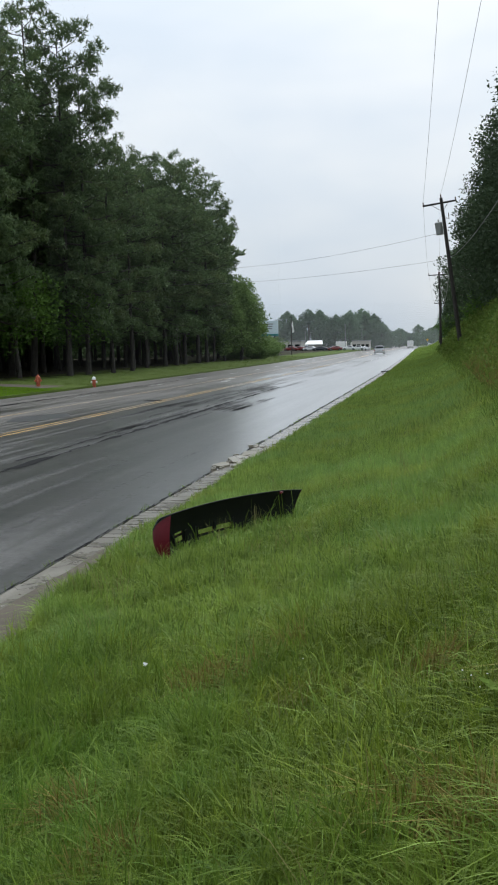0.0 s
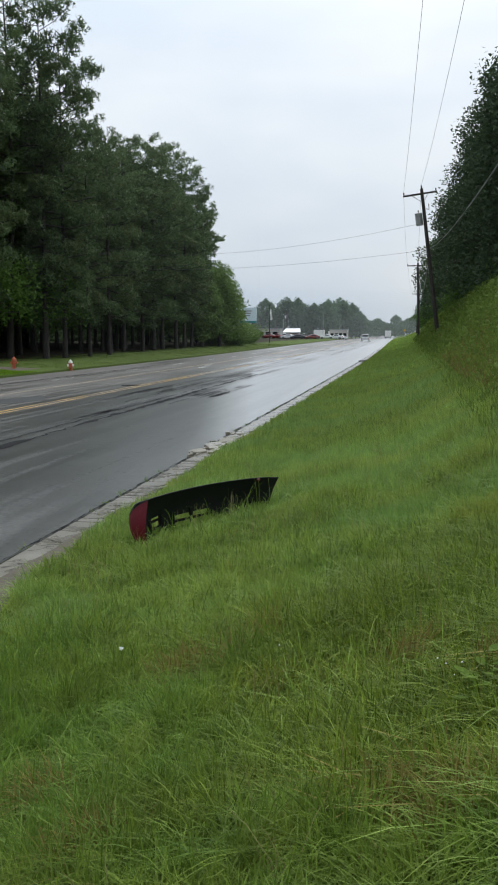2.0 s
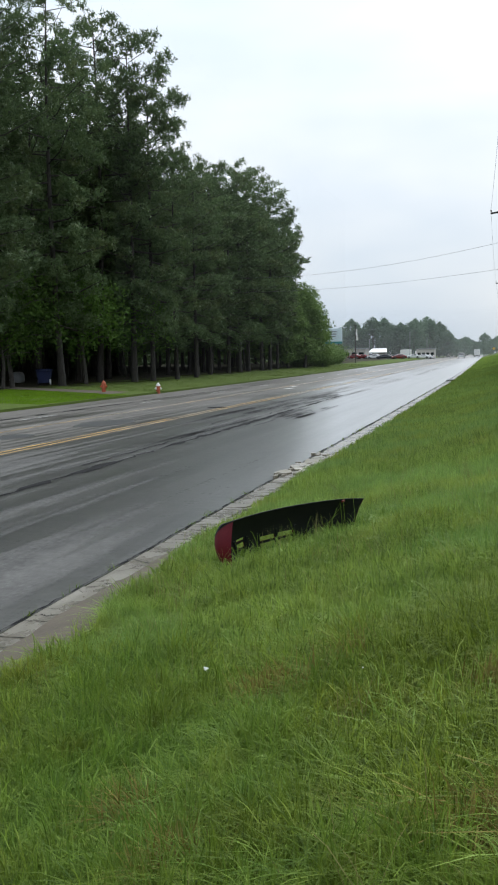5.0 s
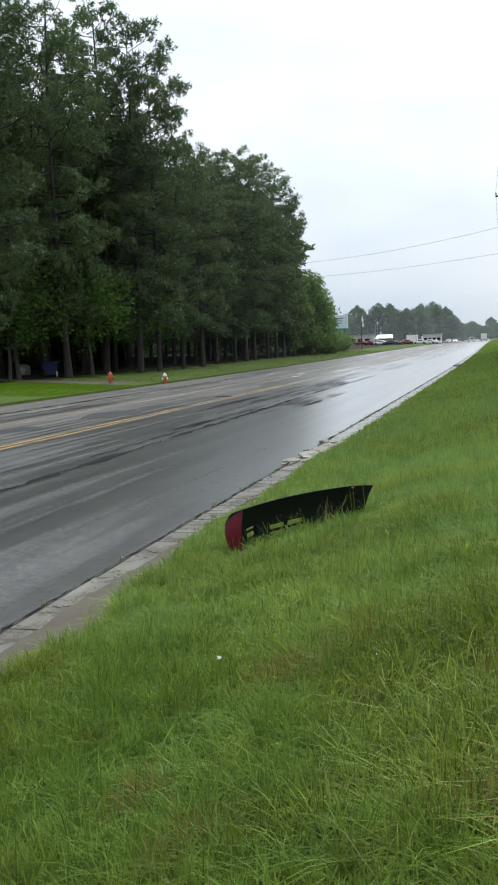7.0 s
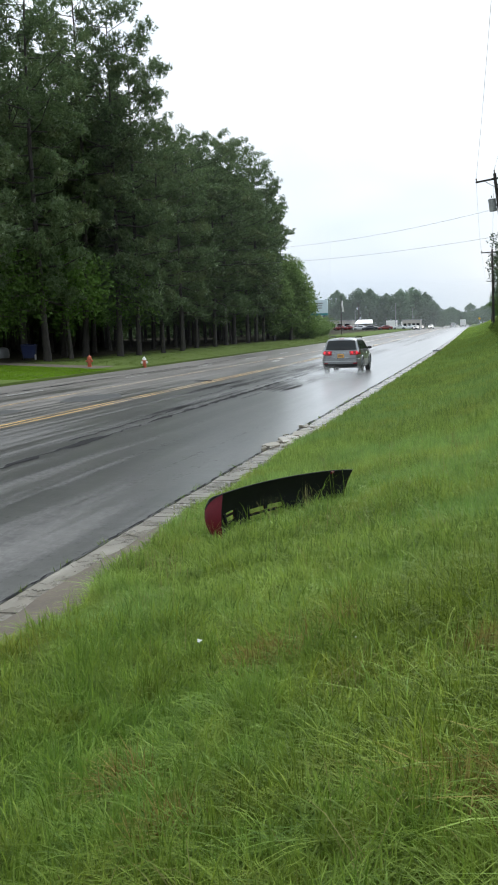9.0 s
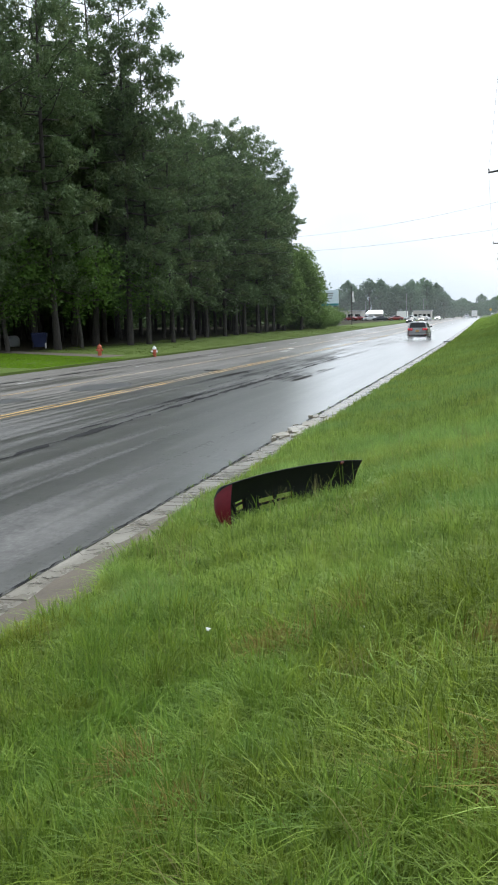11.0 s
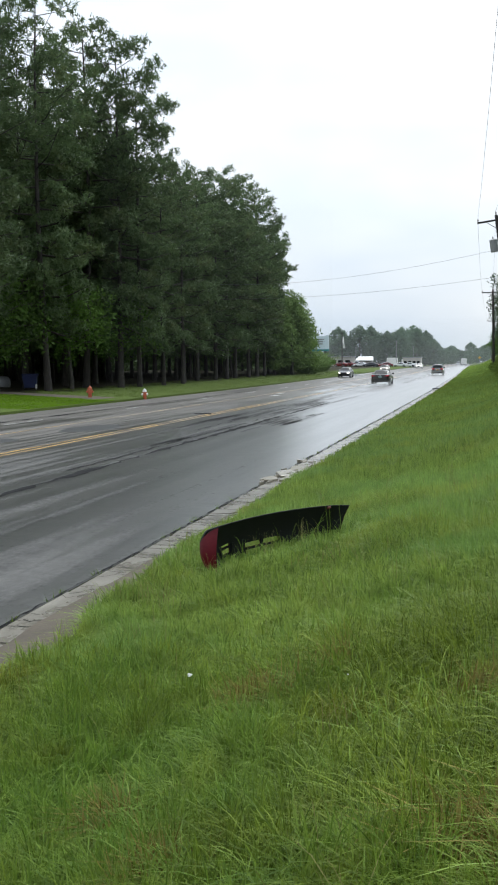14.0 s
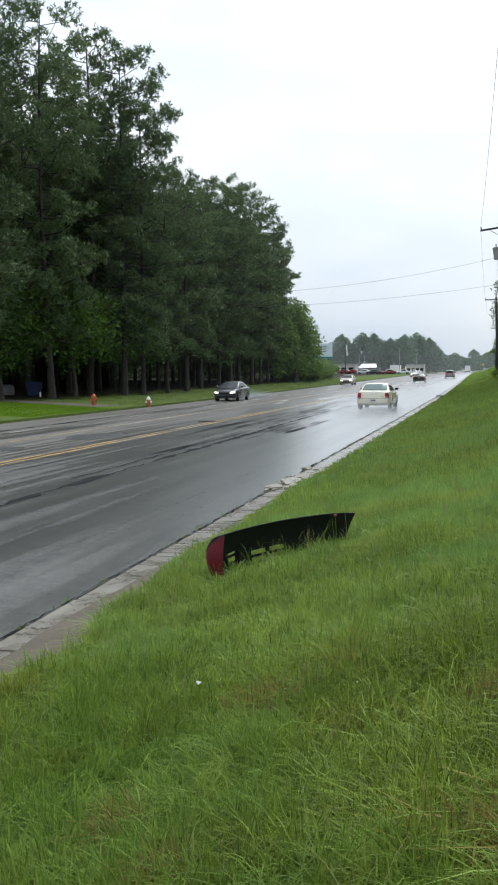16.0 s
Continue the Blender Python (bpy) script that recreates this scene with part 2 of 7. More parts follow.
def mist_material():
    """Fine spray: thin, broken, and thinning towards its rims."""
    n = Nodes("road_mist")
    for node in (n.b,):
        n.t.nodes.remove(node)
    puff = n.noise(n.coords(scale=(0.8, 0.3, 1.2)), 1.3, 4, 0.55)
    wisp = n.noise(n.coords(scale=(1.0, 0.4, 1.6)), 4.5, 3, 0.6)
    tc = n.add("ShaderNodeTexCoord")
    sep = n.add("ShaderNodeSeparateXYZ")
    n.link(tc.outputs["UV"], sep.inputs[0])
    u, w = sep.outputs["X"], sep.outputs["Y"]
    side = n.math("MULTIPLY", n.math("MULTIPLY", u, n.math("SUBTRACT", 1.0, u)), 4.0)
    fall = n.math("MULTIPLY", n.math("POWER", side, 1.2), w)
    a = n.math("MULTIPLY", fall, n.ramp(n.mix(0.25, puff, wisp), [(0.22, (0.10,) * 3), (0.80, (0.9, 0.9, 0.9))]))
    a = n.math("MULTIPLY", a, 0.80, True)
    d = n.add("ShaderNodeBsdfDiffuse")
    d.inputs[0].default_value = (0.80, 0.82, 0.84, 1)
    tl = n.add("ShaderNodeBsdfTranslucent")
    tl.inputs[0].default_value = (0.80, 0.82, 0.84, 1)
    half = n.add("ShaderNodeMixShader")
    n.link(d.outputs[0], half.inputs[1])
    n.link(tl.outputs[0], half.inputs[2])
    clear = n.add("ShaderNodeBsdfTransparent")
    mx = n.add("ShaderNodeMixShader")
    n.link(a, mx.inputs[0])
    n.link(clear.outputs[0], mx.inputs[1])
    n.link(half.outputs[0], mx.inputs[2])
    n.link(mx.outputs[0], n.out.inputs[0])
    return n.mat


ASPHALT = wet_asphalt()
GROUND = ground_cover()
GUTTER = concrete("gutter_concrete", (0.080, 0.068, 0.053), (0.290, 0.270, 0.232), 0.45)
CHUNK = concrete("broken_concrete", (0.09, 0.078, 0.056), (0.30, 0.270, 0.210), 0.6)
YELLOW = road_paint("yellow_road_paint", (0.66, 0.38, 0.09), 0.465, (0.46, 0.37, 0.26))
WHITE_PAINT = road_paint("white_road_paint", (0.62, 0.62, 0.60), 0.45)
TAR = plain("crack_tar", (0.010, 0.010, 0.011), 0.8, gloss=0.1)
ROUGH_TAR = plain("rough_worn_asphalt", (0.030, 0.030, 0.031), 0.65, vary=0.5, scale=3.0, bump=0.6, gloss=0.35)
PATCHED = plain("patched_asphalt", (0.085, 0.085, 0.088), 0.3, bump=0.3)
SOIL = plain("damp_soil", (0.080, 0.064, 0.046), 0.9, vary=0.35, scale=2.0, bump=0.6)
# near blades olive, mid blades greener; their brightness step paints in exposure falloff
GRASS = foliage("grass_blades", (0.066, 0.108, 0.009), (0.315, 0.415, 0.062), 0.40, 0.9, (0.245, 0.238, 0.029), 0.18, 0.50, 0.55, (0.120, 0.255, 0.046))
GRASS_MID_BRIGHT = foliage("brightened_mid_grass_blades", (0.098, 0.165, 0.020), (0.410, 0.550, 0.120), 0.40, 0.8, (0.30, 0.31, 0.045), 0.22, 0.45, 0.55, (0.180, 0.345, 0.105))
PALE_GRASS = foliage("pale_grass_blades", (0.155, 0.265, 0.036), (0.375, 0.510, 0.105), 0.35, 0.8, None, 0.25, 0.0, 0.5)
LAWN = foliage("lawn_blades", (0.15, 0.27, 0.018), (0.19, 0.33, 0.028), 0.20, 0.3, None, 0.02)
# far blades lightened and blued, painting wet sheen into the colour
GRASS_FAR_SHEEN = foliage("sheen_tinted_far_grass_blades", (0.120, 0.195, 0.034), (0.390, 0.525, 0.125), 0.40, 0.6, (0.32, 0.34, 0.060), 0.28, 0.40, 0.55, (0.190, 0.335, 0.110))
VERGE = foliage("verge_blades", (0.070, 0.105, 0.018), (0.098, 0.142, 0.026), 0.12, 0.3, (0.14, 0.125, 0.036), 0.02)
STRAW = foliage("dry_blades", (0.25, 0.235, 0.085), (0.42, 0.40, 0.16), 0.25, 0.8)
RUSTY = foliage("rusty_weed_stems", (0.15, 0.10, 0.035), (0.30, 0.20, 0.075), 0.25, 0.8)
DEAD = foliage("dead_blades", (0.16, 0.130, 0.030), (0.46, 0.38, 0.13), 0.2, 0.8, None, 0.05)
WEED = foliage("weed_leaves", (0.092, 0.160, 0.027), (0.230, 0.325, 0.064), 0.30, 0.5, (0.18, 0.14, 0.05))
BANK = foliage("bank_grass_blades", (0.075, 0.130, 0.020), (0.235, 0.330, 0.065), 0.32, 0.5, (0.20, 0.19, 0.05), 0.15, 0.5, 0.6)
PINE = foliage("pine_needles", (0.062, 0.102, 0.042), (0.152, 0.220, 0.092), 0.38, 0.25, (0.118, 0.128, 0.046), 0.24, 0.0, 0.6)
LEAF = foliage("oak_leaves", (0.060, 0.120, 0.022), (0.115, 0.200, 0.042), 0.32, 0.3)
BUSH_LEAF = foliage("bush_leaves", (0.12, 0.195, 0.060), (0.235, 0.335, 0.110), 0.34, 0.4)
CEDAR = foliage("cedar_leaves", (0.046, 0.074, 0.038), (0.092, 0.136, 0.066), 0.20, 0.3, None, 0.2)
# distant leaves kept pale and greyish, with haze mixed into their base colour
FAR_LEAF = foliage("haze_tinted_distant_leaves", (0.112, 0.172, 0.118), (0.178, 0.250, 0.170), 0.42, 0.1)
PINE_BARK = bark("pine_bark", (0.014, 0.012, 0.010), (0.050, 0.042, 0.036))
GREY_BARK = bark("grey_bark", (0.028, 0.026, 0.022), (0.09, 0.08, 0.068))
POLE_WOOD = bark("pole_wood", (0.020, 0.018, 0.016), (0.055, 0.047, 0.040))
STEEL = plain("grey_steel", (0.26, 0.27, 0.28), 0.45, 0.6)
PALE_STEEL = plain("pale_grey_enamel", (0.42, 0.43, 0.44), 0.5)
CABLE = plain("grey_cable", (0.10, 0.10, 0.105), 0.5)
CERAMIC = plain("insulator_ceramic", (0.10, 0.06, 0.045), 0.25)
MAROON = plain("maroon_paint", (0.090, 0.004, 0.009), 0.5, vary=0.25, gloss=0.2)
BLACK_PLASTIC = plain("black_plastic", (0.009, 0.010, 0.010), 0.5, vary=0.3, gloss=0.25)
RUBBER = plain("tyre_rubber", (0.014, 0.014, 0.015), 0.6)
CHROME = plain("chrome", (0.62, 0.63, 0.65), 0.16, 1.0, vary=0.05)
ALLOY = plain("wheel_alloy", (0.42, 0.43, 0.45), 0.28, 0.8)
GLASS = dark_glass("car_glass", (0.010, 0.013, 0.014))
PALE_GLASS = dark_glass("rear_glass", (0.130, 0.185, 0.178), 0.08)
TAIL_ON = glowing("tail_light_lit", (0.24, 0.004, 0.012), (1.0, 0.012, 0.03), 0.06)
TAIL_OFF = glowing("tail_light_lens", (0.26, 0.008, 0.02), (0.8, 0.02, 0.05), 0.02)
PINK_LENS = plain("pale_red_lens", (0.50, 0.26, 0.26), 0.2)
HEAD_ON = glowing("headlight_lit", (0.9, 0.9, 0.86), (1.0, 0.97, 0.88), 2.0)
ORANGE = plain("orange_enamel", (0.40, 0.085, 0.035), 0.5)
WHITE = plain("white_enamel", (0.72, 0.72, 0.70), 0.45)
MIST = mist_material()


# ---- mesh helpers ----
class Shape:
    """Collects points and faces for one mesh."""

    def __init__(self):
        self.v, self.f = [], []

    def add(self, points, faces):
        n = len(self.v)
        self.v += [tuple(p) for p in points]
        self.f += [tuple(i + n for i in f) for f in faces]
        return self

    def box(self, size, at=(0, 0, 0), turn=None, edge=0.0):
        """A box with chamfered edges about its centre."""
        hx, hy, hz = (s / 2 for s in size)
        e = min(edge, hx * 0.9, hy * 0.9, hz * 0.9)
        if e <= 0:
            pts = [(x * hx, y * hy, z * hz) for z in (-1, 1) for x, y in ((-1, -1), (1, -1), (1, 1), (-1, 1))]
            faces = [(3, 2, 1, 0), (4, 5, 6, 7), (0, 1, 5, 4), (1, 2, 6, 5), (2, 3, 7, 6), (3, 0, 4, 7)]
        else:
            def ring(x, y, z):
                return [(-x + e, -y, z), (x - e, -y, z), (x, -y + e, z), (x, y - e, z), (x - e, y, z), (-x + e, y, z), (-x, y - e, z), (-x, -y + e, z)]
            pts = ring(hx - e, hy - e, -hz) + ring(hx, hy, -hz + e) + ring(hx, hy, hz - e) + ring(hx - e, hy - e, hz)
            faces = [tuple(range(7, -1, -1)), tuple(range(24, 32))]
            for k in range(3):
                faces += [(k * 8 + i, k * 8 + (i + 1) % 8, k * 8 + 8 + (i + 1) % 8, k * 8 + 8 + i) for i in range(8)]
        m = turn.to_3x3() if turn else Matrix.Identity(3)
        return self.add([m @ Vector(p) + Vector(at) for p in pts], faces)

    def tube(self, path, radii, sides=8, caps=True):
        """A tube along a path of points."""
        path = [Vector(p) for p in path]
        if isinstance(radii, (int, float)):
            radii = [radii] * len(path)
        pts, faces = [], []
        ref = Vector((0, 0, 1)) if abs((path[-1] - path[0]).normalized().z) < 0.9 else Vector((1, 0, 0))
        for i, p in enumerate(path):
            d = (path[min(i + 1, len(path) - 1)] - path[max(i - 1, 0)]).normalized()
            a = d.cross(ref).normalized()
            b = d.cross(a)
            pts += [p + radii[i] * (math.cos(q) * a + math.sin(q) * b) for q in (2 * math.pi * k / sides for k in range(sides))]
        for i in range(len(path) - 1):
            faces += [(i * sides + k, i * sides + (k + 1) % sides, (i + 1) * sides + (k + 1) % sides, (i + 1) * sides + k) for k in range(sides)]
        if caps:
            faces += [tuple(range(sides - 1, -1, -1)), tuple(range((len(path) - 1) * sides, len(path) * sides))]
        return self.add(pts, faces)

    def turned(self, profile, axis="z", at=(0, 0, 0), sides=20):
        """A body of revolution: profile of (radius, height)."""
        pts, faces = [], []
        for r, h in profile:
            for k in range(sides):
                q = 2 * math.pi * k / sides
                p = (r * math.cos(q), r * math.sin(q), h)
                if axis == "x":
                    p = (p[2], p[0], p[1])
                elif axis == "y":
                    p = (p[0], p[2], p[1])
                pts.append(Vector(p) + Vector(at))
        for i in range(len(profile) - 1):
            faces += [(i * sides + k, i * sides + (k + 1) % sides, (i + 1) * sides + (k + 1) % sides, (i + 1) * sides + k) for k in range(sides)]
        faces += [tuple(range(sides - 1, -1, -1)), tuple(range((len(profile) - 1) * sides, len(profile) * sides))]
        return self.add(pts, faces)

    def loft(self, rings, closed=True, caps=True):
        """Skin over rings of equal length."""
        n = len(rings[0])
        faces = []
        for i in range(len(rings) - 1):
            for k in range(n if closed else n - 1):
                faces.append((i * n + k, i * n + (k + 1) % n, (i + 1) * n + (k + 1) % n, (i + 1) * n + k))
        if caps and closed:
            faces += [tuple(range(n - 1, -1, -1)), tuple(range((len(rings) - 1) * n, len(rings) * n))]
        return self.add([p for r in rings for p in r], faces)

    def slab(self, outline, normal, thick):
        """A thin plate: an outline in space, thickened along normal."""
        nrm = Vector(normal).normalized() * thick
        n = len(outline)
        top = [Vector(p) + nrm for p in outline]
        faces = [tuple(range(n)), tuple(range(2 * n - 1, n - 1, -1))]
        faces += [(i, n + i, n + (i + 1) % n, (i + 1) % n) for i in range(n)]
        return self.add(top + [Vector(p) for p in outline], faces)

    def mesh(self, name, material, smooth=False):
        me = bpy.data.meshes.new(name)
        me.from_pydata([tuple(p) for p in self.v], [], self.f)
        me.update()
        bm = bmesh.new()
        bm.from_mesh(me)
        bmesh.ops.recalc_face_normals(bm, faces=bm.faces)
        bm.to_mesh(me)
        bm.free()
        if smooth:
            me.shade_smooth()
            me.set_sharp_from_angle(angle=radians(smooth if smooth > 1 else 40))
        me.materials.append(material)
        return me


def part(name, shape, material, parent=None, label="", smooth=False, at=None):
    """One mesh object under a thing or under a part."""
    ob = new(name, shape.mesh(name, material, smooth) if isinstance(shape, Shape) else shape)
    if parent is not None:
        ob.parent = parent
    if at is not None:
        ob.matrix_basis = at
    if label:
        tagged(ob, label)
    return ob


def holder(name, label, category, group="", kind="", at=None):
    ob = tagged(new(name), label, category, group, kind)
    ob.empty_display_size = 0.2
    if at is not None:
        ob.matrix_basis = at
    return ob


def cards(name, points, corners, material):
    """A mesh of loose faces with an equal number of corners each."""
    n = len(points) // corners
    me = bpy.data.meshes.new(name)
    me.vertices.add(n * corners)
    me.vertices.foreach_set("co", np.asarray(points, np.float32).ravel())
    me.loops.add(n * corners)
    me.loops.foreach_set("vertex_index", np.arange(n * corners, dtype=np.int32))
    me.polygons.add(n)
    me.polygons.foreach_set("loop_start", np.arange(0, n * corners, corners, dtype=np.int32))
    me.polygons.foreach_set("loop_total", np.full(n, corners, dtype=np.int32))
    me.update(calc_edges=True)
    me.materials.append(material)
    return me


# ---- the lie of the land ----
ROAD_NEAR, ROAD_FAR = -3.98, -20.9
GRASS_EDGE = -3.38


def bend(y):
    """How far the road has swung to the west, y metres ahead."""
    s = np.asarray(y, float) - 75.0
    return -0.0088 * (np.sqrt(s * s + 900.0) + s) / 2 + 0.0088 * 2.8


def swell(y):
    s = np.clip((np.asarray(y, float) - 60.0) / 240.0, 0, 1)
    return 0.5 * s * s * (3 - 2 * s)


PROFILE_X = [-400, -60, -30, -24.5, -21.2, -20.92, -20.9, -3.985, -3.98, -3.56, -3.38, -1.5, 0.0, 1.1, 2.2, 3.6, 5.2, 8.0, 14, 400]
PROFILE_Z = [1.5, 0.8, 0.35, 0.24, 0.14, 0.12, -0.06, -0.06, -0.06, 0.0, 0.085, 0.30, 0.70, 1.22, 2.05, 3.25, 3.85, 4.15, 4.4, 5.0]


def lie(x, y):
    """Height of the ground."""
    u = np.asarray(x, float) - bend(y)
    fade = np.clip((420.0 - np.asarray(y, float)) / 200.0, 0.12, 1)
    z = np.interp(u, PROFILE_X, PROFILE_Z)
    z = np.where(u > 0.7, 0.7 + (z - 0.7) * (0.35 + 0.65 * fade), z)
    lump = 0.05 * np.sin(u * 1.3 + 0.7 * np.sin(np.asarray(y) * 0.31)) * np.sin(np.asarray(y) * 0.47 + 1.0) * np.clip(u + 3.0, 0, 1)
    return z + lump + swell(y)


def at_ground(x, y, dz=0.0):
    return float(lie(x, y)) + dz


def strip(u0, u1, ys, z=0.0, cross=1):
    """A ribbon that follows the road between two offsets."""
    sh = Shape()
    us = np.linspace(u0, u1, cross + 1)
    pts = [(u + float(bend(y)), y, z + float(swell(y))) for y in ys for u in us]
    n = cross + 1
    faces = [(i * n + k, i * n + k + 1, (i + 1) * n + k + 1, (i + 1) * n + k) for i in range(len(ys) - 1) for k in range(cross)]
    return sh.add(pts, faces)


def make_ground():
    us = np.unique(np.round(np.r_[-1500, -700, np.array(PROFILE_X), -50, -40, -35, np.linspace(-3.3, 5, 34), 20, 40, 100, 700, 1500], 3))
    ys = np.unique(np.r_[-300, -100, -40, np.arange(-20, 60, 0.5), np.arange(60, 200, 3), np.arange(200, 600, 15), 800, 1200, 2500, 4500])
    pts, faces = [], []
    for y in ys:
        x = us + float(bend(min(y, 900)))
        z = lie(x, min(y, 900))
        pts += [(float(a), float(y), float(b)) for a, b in zip(x, z)]
    n = len(us)
    faces = [(i * n + k, i * n + k + 1, (i + 1) * n + k + 1, (i + 1) * n + k) for i in range(len(ys) - 1) for k in range(n - 1)]
    g = part("ground", Shape().add(pts, faces), GROUND, smooth=60)
    tagged(g, "grassy verge and bank with damp soil and leaf litter", "ground", kind="structure")


def make_road():
    ys = list(np.r_[-200, -60, np.arange(-20, 60, 2.0), np.arange(60, 300, 6.0), np.arange(300, 901, 30.0)])
    road = tagged(part("road", strip(ROAD_FAR, ROAD_NEAR, ys, 0.0, 8), ASPHALT, smooth=60), "wet dark asphalt five-lane road with worn streaks", "road", kind="structure")
    for u in (-11.55, -11.85):
        part("centre_line", strip(u - 0.055, u + 0.055, ys, 0.005), YELLOW, road, "worn yellow double line")
    part("turn_lane_line", strip(-15.16, -15.04, ys, 0.005), YELLOW, road, "faded yellow line")
    for k in range(-2, 26):
        y0 = 31.5 + 12.2 * k
        dash = [y0, y0 + 1.5, y0 + 3.1]
        part("lane_dash", strip(-17.5, -17.38, dash, 0.005), WHITE_PAINT, road, "worn white dash")
        if k > 6:
            part("lane_dash", strip(-7.95, -7.85, dash, 0.005), WHITE_PAINT, road, "worn white dash")
    rnd = random.Random(4)
    for u, w, ya, yb in ((-7.95, 0.24, 6, 52), (-18.2, 0.22, 22, 75), (-8.5, 0.07, 18, 40), (-4.0, 0.034, 3, 90), (-4.03, 0.05, 20, 120), (-9.4, 0.06, 30, 55), (-10.2, 0.05, 34, 58)):
        sh, y, pts = Shape(), ya, []
        while y < yb:
            off = rnd.uniform(-0.06, 0.06) * min(1, -u / 8) ** 2 + 0.012 * (ya - y) * (-10 < u < -6)
            g = rnd.uniform(0.05, 1.0) ** 1.4 * w * 1.2
            pts.append((y, u + off - g / 2, u + off + g / 2))
            y += rnd.uniform(0.04, 0.16) if u == -4.0 and y < 30 else rnd.uniform(0.25, 0.7)
        v = [(a + float(bend(y)), y, 0.008 + float(swell(y))) for y, l, r in pts for a in (l, r)]
        sh.add(v, [(2 * i, 2 * i + 1, 2 * i + 3, 2 * i + 2) for i in range(len(pts) - 1)])
        part("tar_seam", sh, TAR, road, "dark ragged paving seam")
    # ragged stretches where the surface has broken up and holds no film of water
    for u0, u1, ya, yb in ((-9.9, -9.2, 36, 56), (-9.2, -8.75, 40, 53), (-8.4, -7.6, 25, 38), (-7.5, -6.9, 33, 40), (-10.6, -10.25, 30, 47), (-9.0, -8.6, 24, 33)):
        for _ in range(15):
            f = rnd.uniform(0, 1)
            uc, yc = u0 + (u1 - u0) * f, rnd.uniform(ya, yb)
            half, wide = rnd.uniform(0.05, 0.24) * (yb - ya), rnd.uniform(0.05, 0.15)
            left, right = [], []
            m = 44
            for i in range(m + 1):
                q = i / m
                w = wide * math.sin(math.pi * min(0.98, max(0.02, q))) ** 0.6
                y = yc + (2 * q - 1) * half
                left.append((uc - w * rnd.uniform(0.1, 1.3) + float(bend(y)), y, 0.004))
                right.append((uc + w * rnd.uniform(0.1, 1.3) + float(bend(y)), y, 0.004))
            part("worn_patch", Shape().add(left + right, [(i, m + 1 + i, m + 2 + i, i + 1) for i in range(m)]), ROUGH_TAR, road, "ragged dark worn asphalt")
    for x, y, rx, ry in ((-13.4, 30.2, 0.85, 1.9), (-13.9, 24.5, 0.5, 1.2)):
        sh = Shape()
        ring = [(x + rx * math.cos(q) * rnd.uniform(0.85, 1.1), y + ry * math.sin(q) * rnd.uniform(0.85, 1.1), 0.005) for q in (2 * math.pi * k / 18 for k in range(18))]
        sh.add(ring, [tuple(range(18))])
        part("patch", sh, PATCHED, road, "pale repaired patch")
    for x, y in ((-14.0, 62.0), (-14.6, 66.5)):
        part("turn_arrow", strip(x - 0.22, x + 0.22, [y, y + 1.6], 0.006), WHITE_PAINT, road, "worn white turn marking")
    cover = Shape().turned([(0.40, 0.0), (0.40, 0.012), (0.36, 0.016), (0.33, 0.010), (0.0, 0.010)], at=(-12.25, 39.8, 0.0), sides=24)
    tagged(part("manhole_cover", cover, TAR), "round dark iron manhole cover in the wet road", "manhole cover")


def slab_shape(y0, y1, rnd, u0=ROAD_NEAR + 0.02, u1=GRASS_EDGE):
    """One gutter slab: a flat pan that rolls up to a low lip."""
    prof = [(u0, 0.0), (u0 + 0.30, 0.004), (u0 + 0.42, 0.03), (u0 + 0.52, 0.065), (u1, 0.07)]
    tilt = rnd.uniform(-0.006, 0.006)
    rings = []
    gap = rnd.uniform(0.008, 0.022) if y1 - y0 < 1.2 else 0.008
    for y in (y0 + gap, y1 - gap):
        b, s = float(bend(y)), float(swell(y))
        jag = rnd.uniform(-0.012, 0.012)
        top = [(u + b + (jag if i == 0 else 0), y, z + s + 0.004 + tilt * i) for i, (u, z) in enumerate(prof)]
        rings.append(top + [(u1 + b, y, s - 0.1), (u0 + b, y, s - 0.1)])
    return Shape().loft(rings)


def make_gutter():
    rnd = random.Random(11)
    gutter = tagged(new("gutter"), "cracked pale concrete gutter with low rolled kerb", "kerb", kind="structure")
    y = -24.0
    while y < 330:
        if y < 8.4:
            step = 1.7
        elif y < 10.4:
            step = rnd.uniform(0.5, 0.9)
        elif y < 17.0:
            step = rnd.uniform(0.14, 0.42)
        elif y < 21.0:
            step = rnd.uniform(0.6, 1.1)
        elif y < 90:
            step = 3.0
        else:
            step = 12.0
        part("slab", slab_shape(y, y + step, rnd), GUTTER, gutter)
        y += step
    for k in range(16):
        y = rnd.uniform(6.0, 17.0)
        u, line = -3.97 + rnd.uniform(0, 0.1), []
        while u < -3.42:
            line.append((u, y, float(np.interp(u, [-3.96, -3.66, -3.54, -3.44, -3.38], [0.010, 0.014, 0.042, 0.078, 0.085]))))
            u += rnd.uniform(0.05, 0.11)
            y += rnd.uniform(-0.10, 0.16)
        w = rnd.uniform(0.003, 0.008)
        pts = [(a + float(bend(b)), b + d, c) for a, b, c in line for d in (-w, w)]
        part("crack", Shape().add(pts, [(2 * i, 2 * i + 1, 2 * i + 3, 2 * i + 2) for i in range(len(line) - 1)]), TAR, gutter, "dark crack")
    return gutter


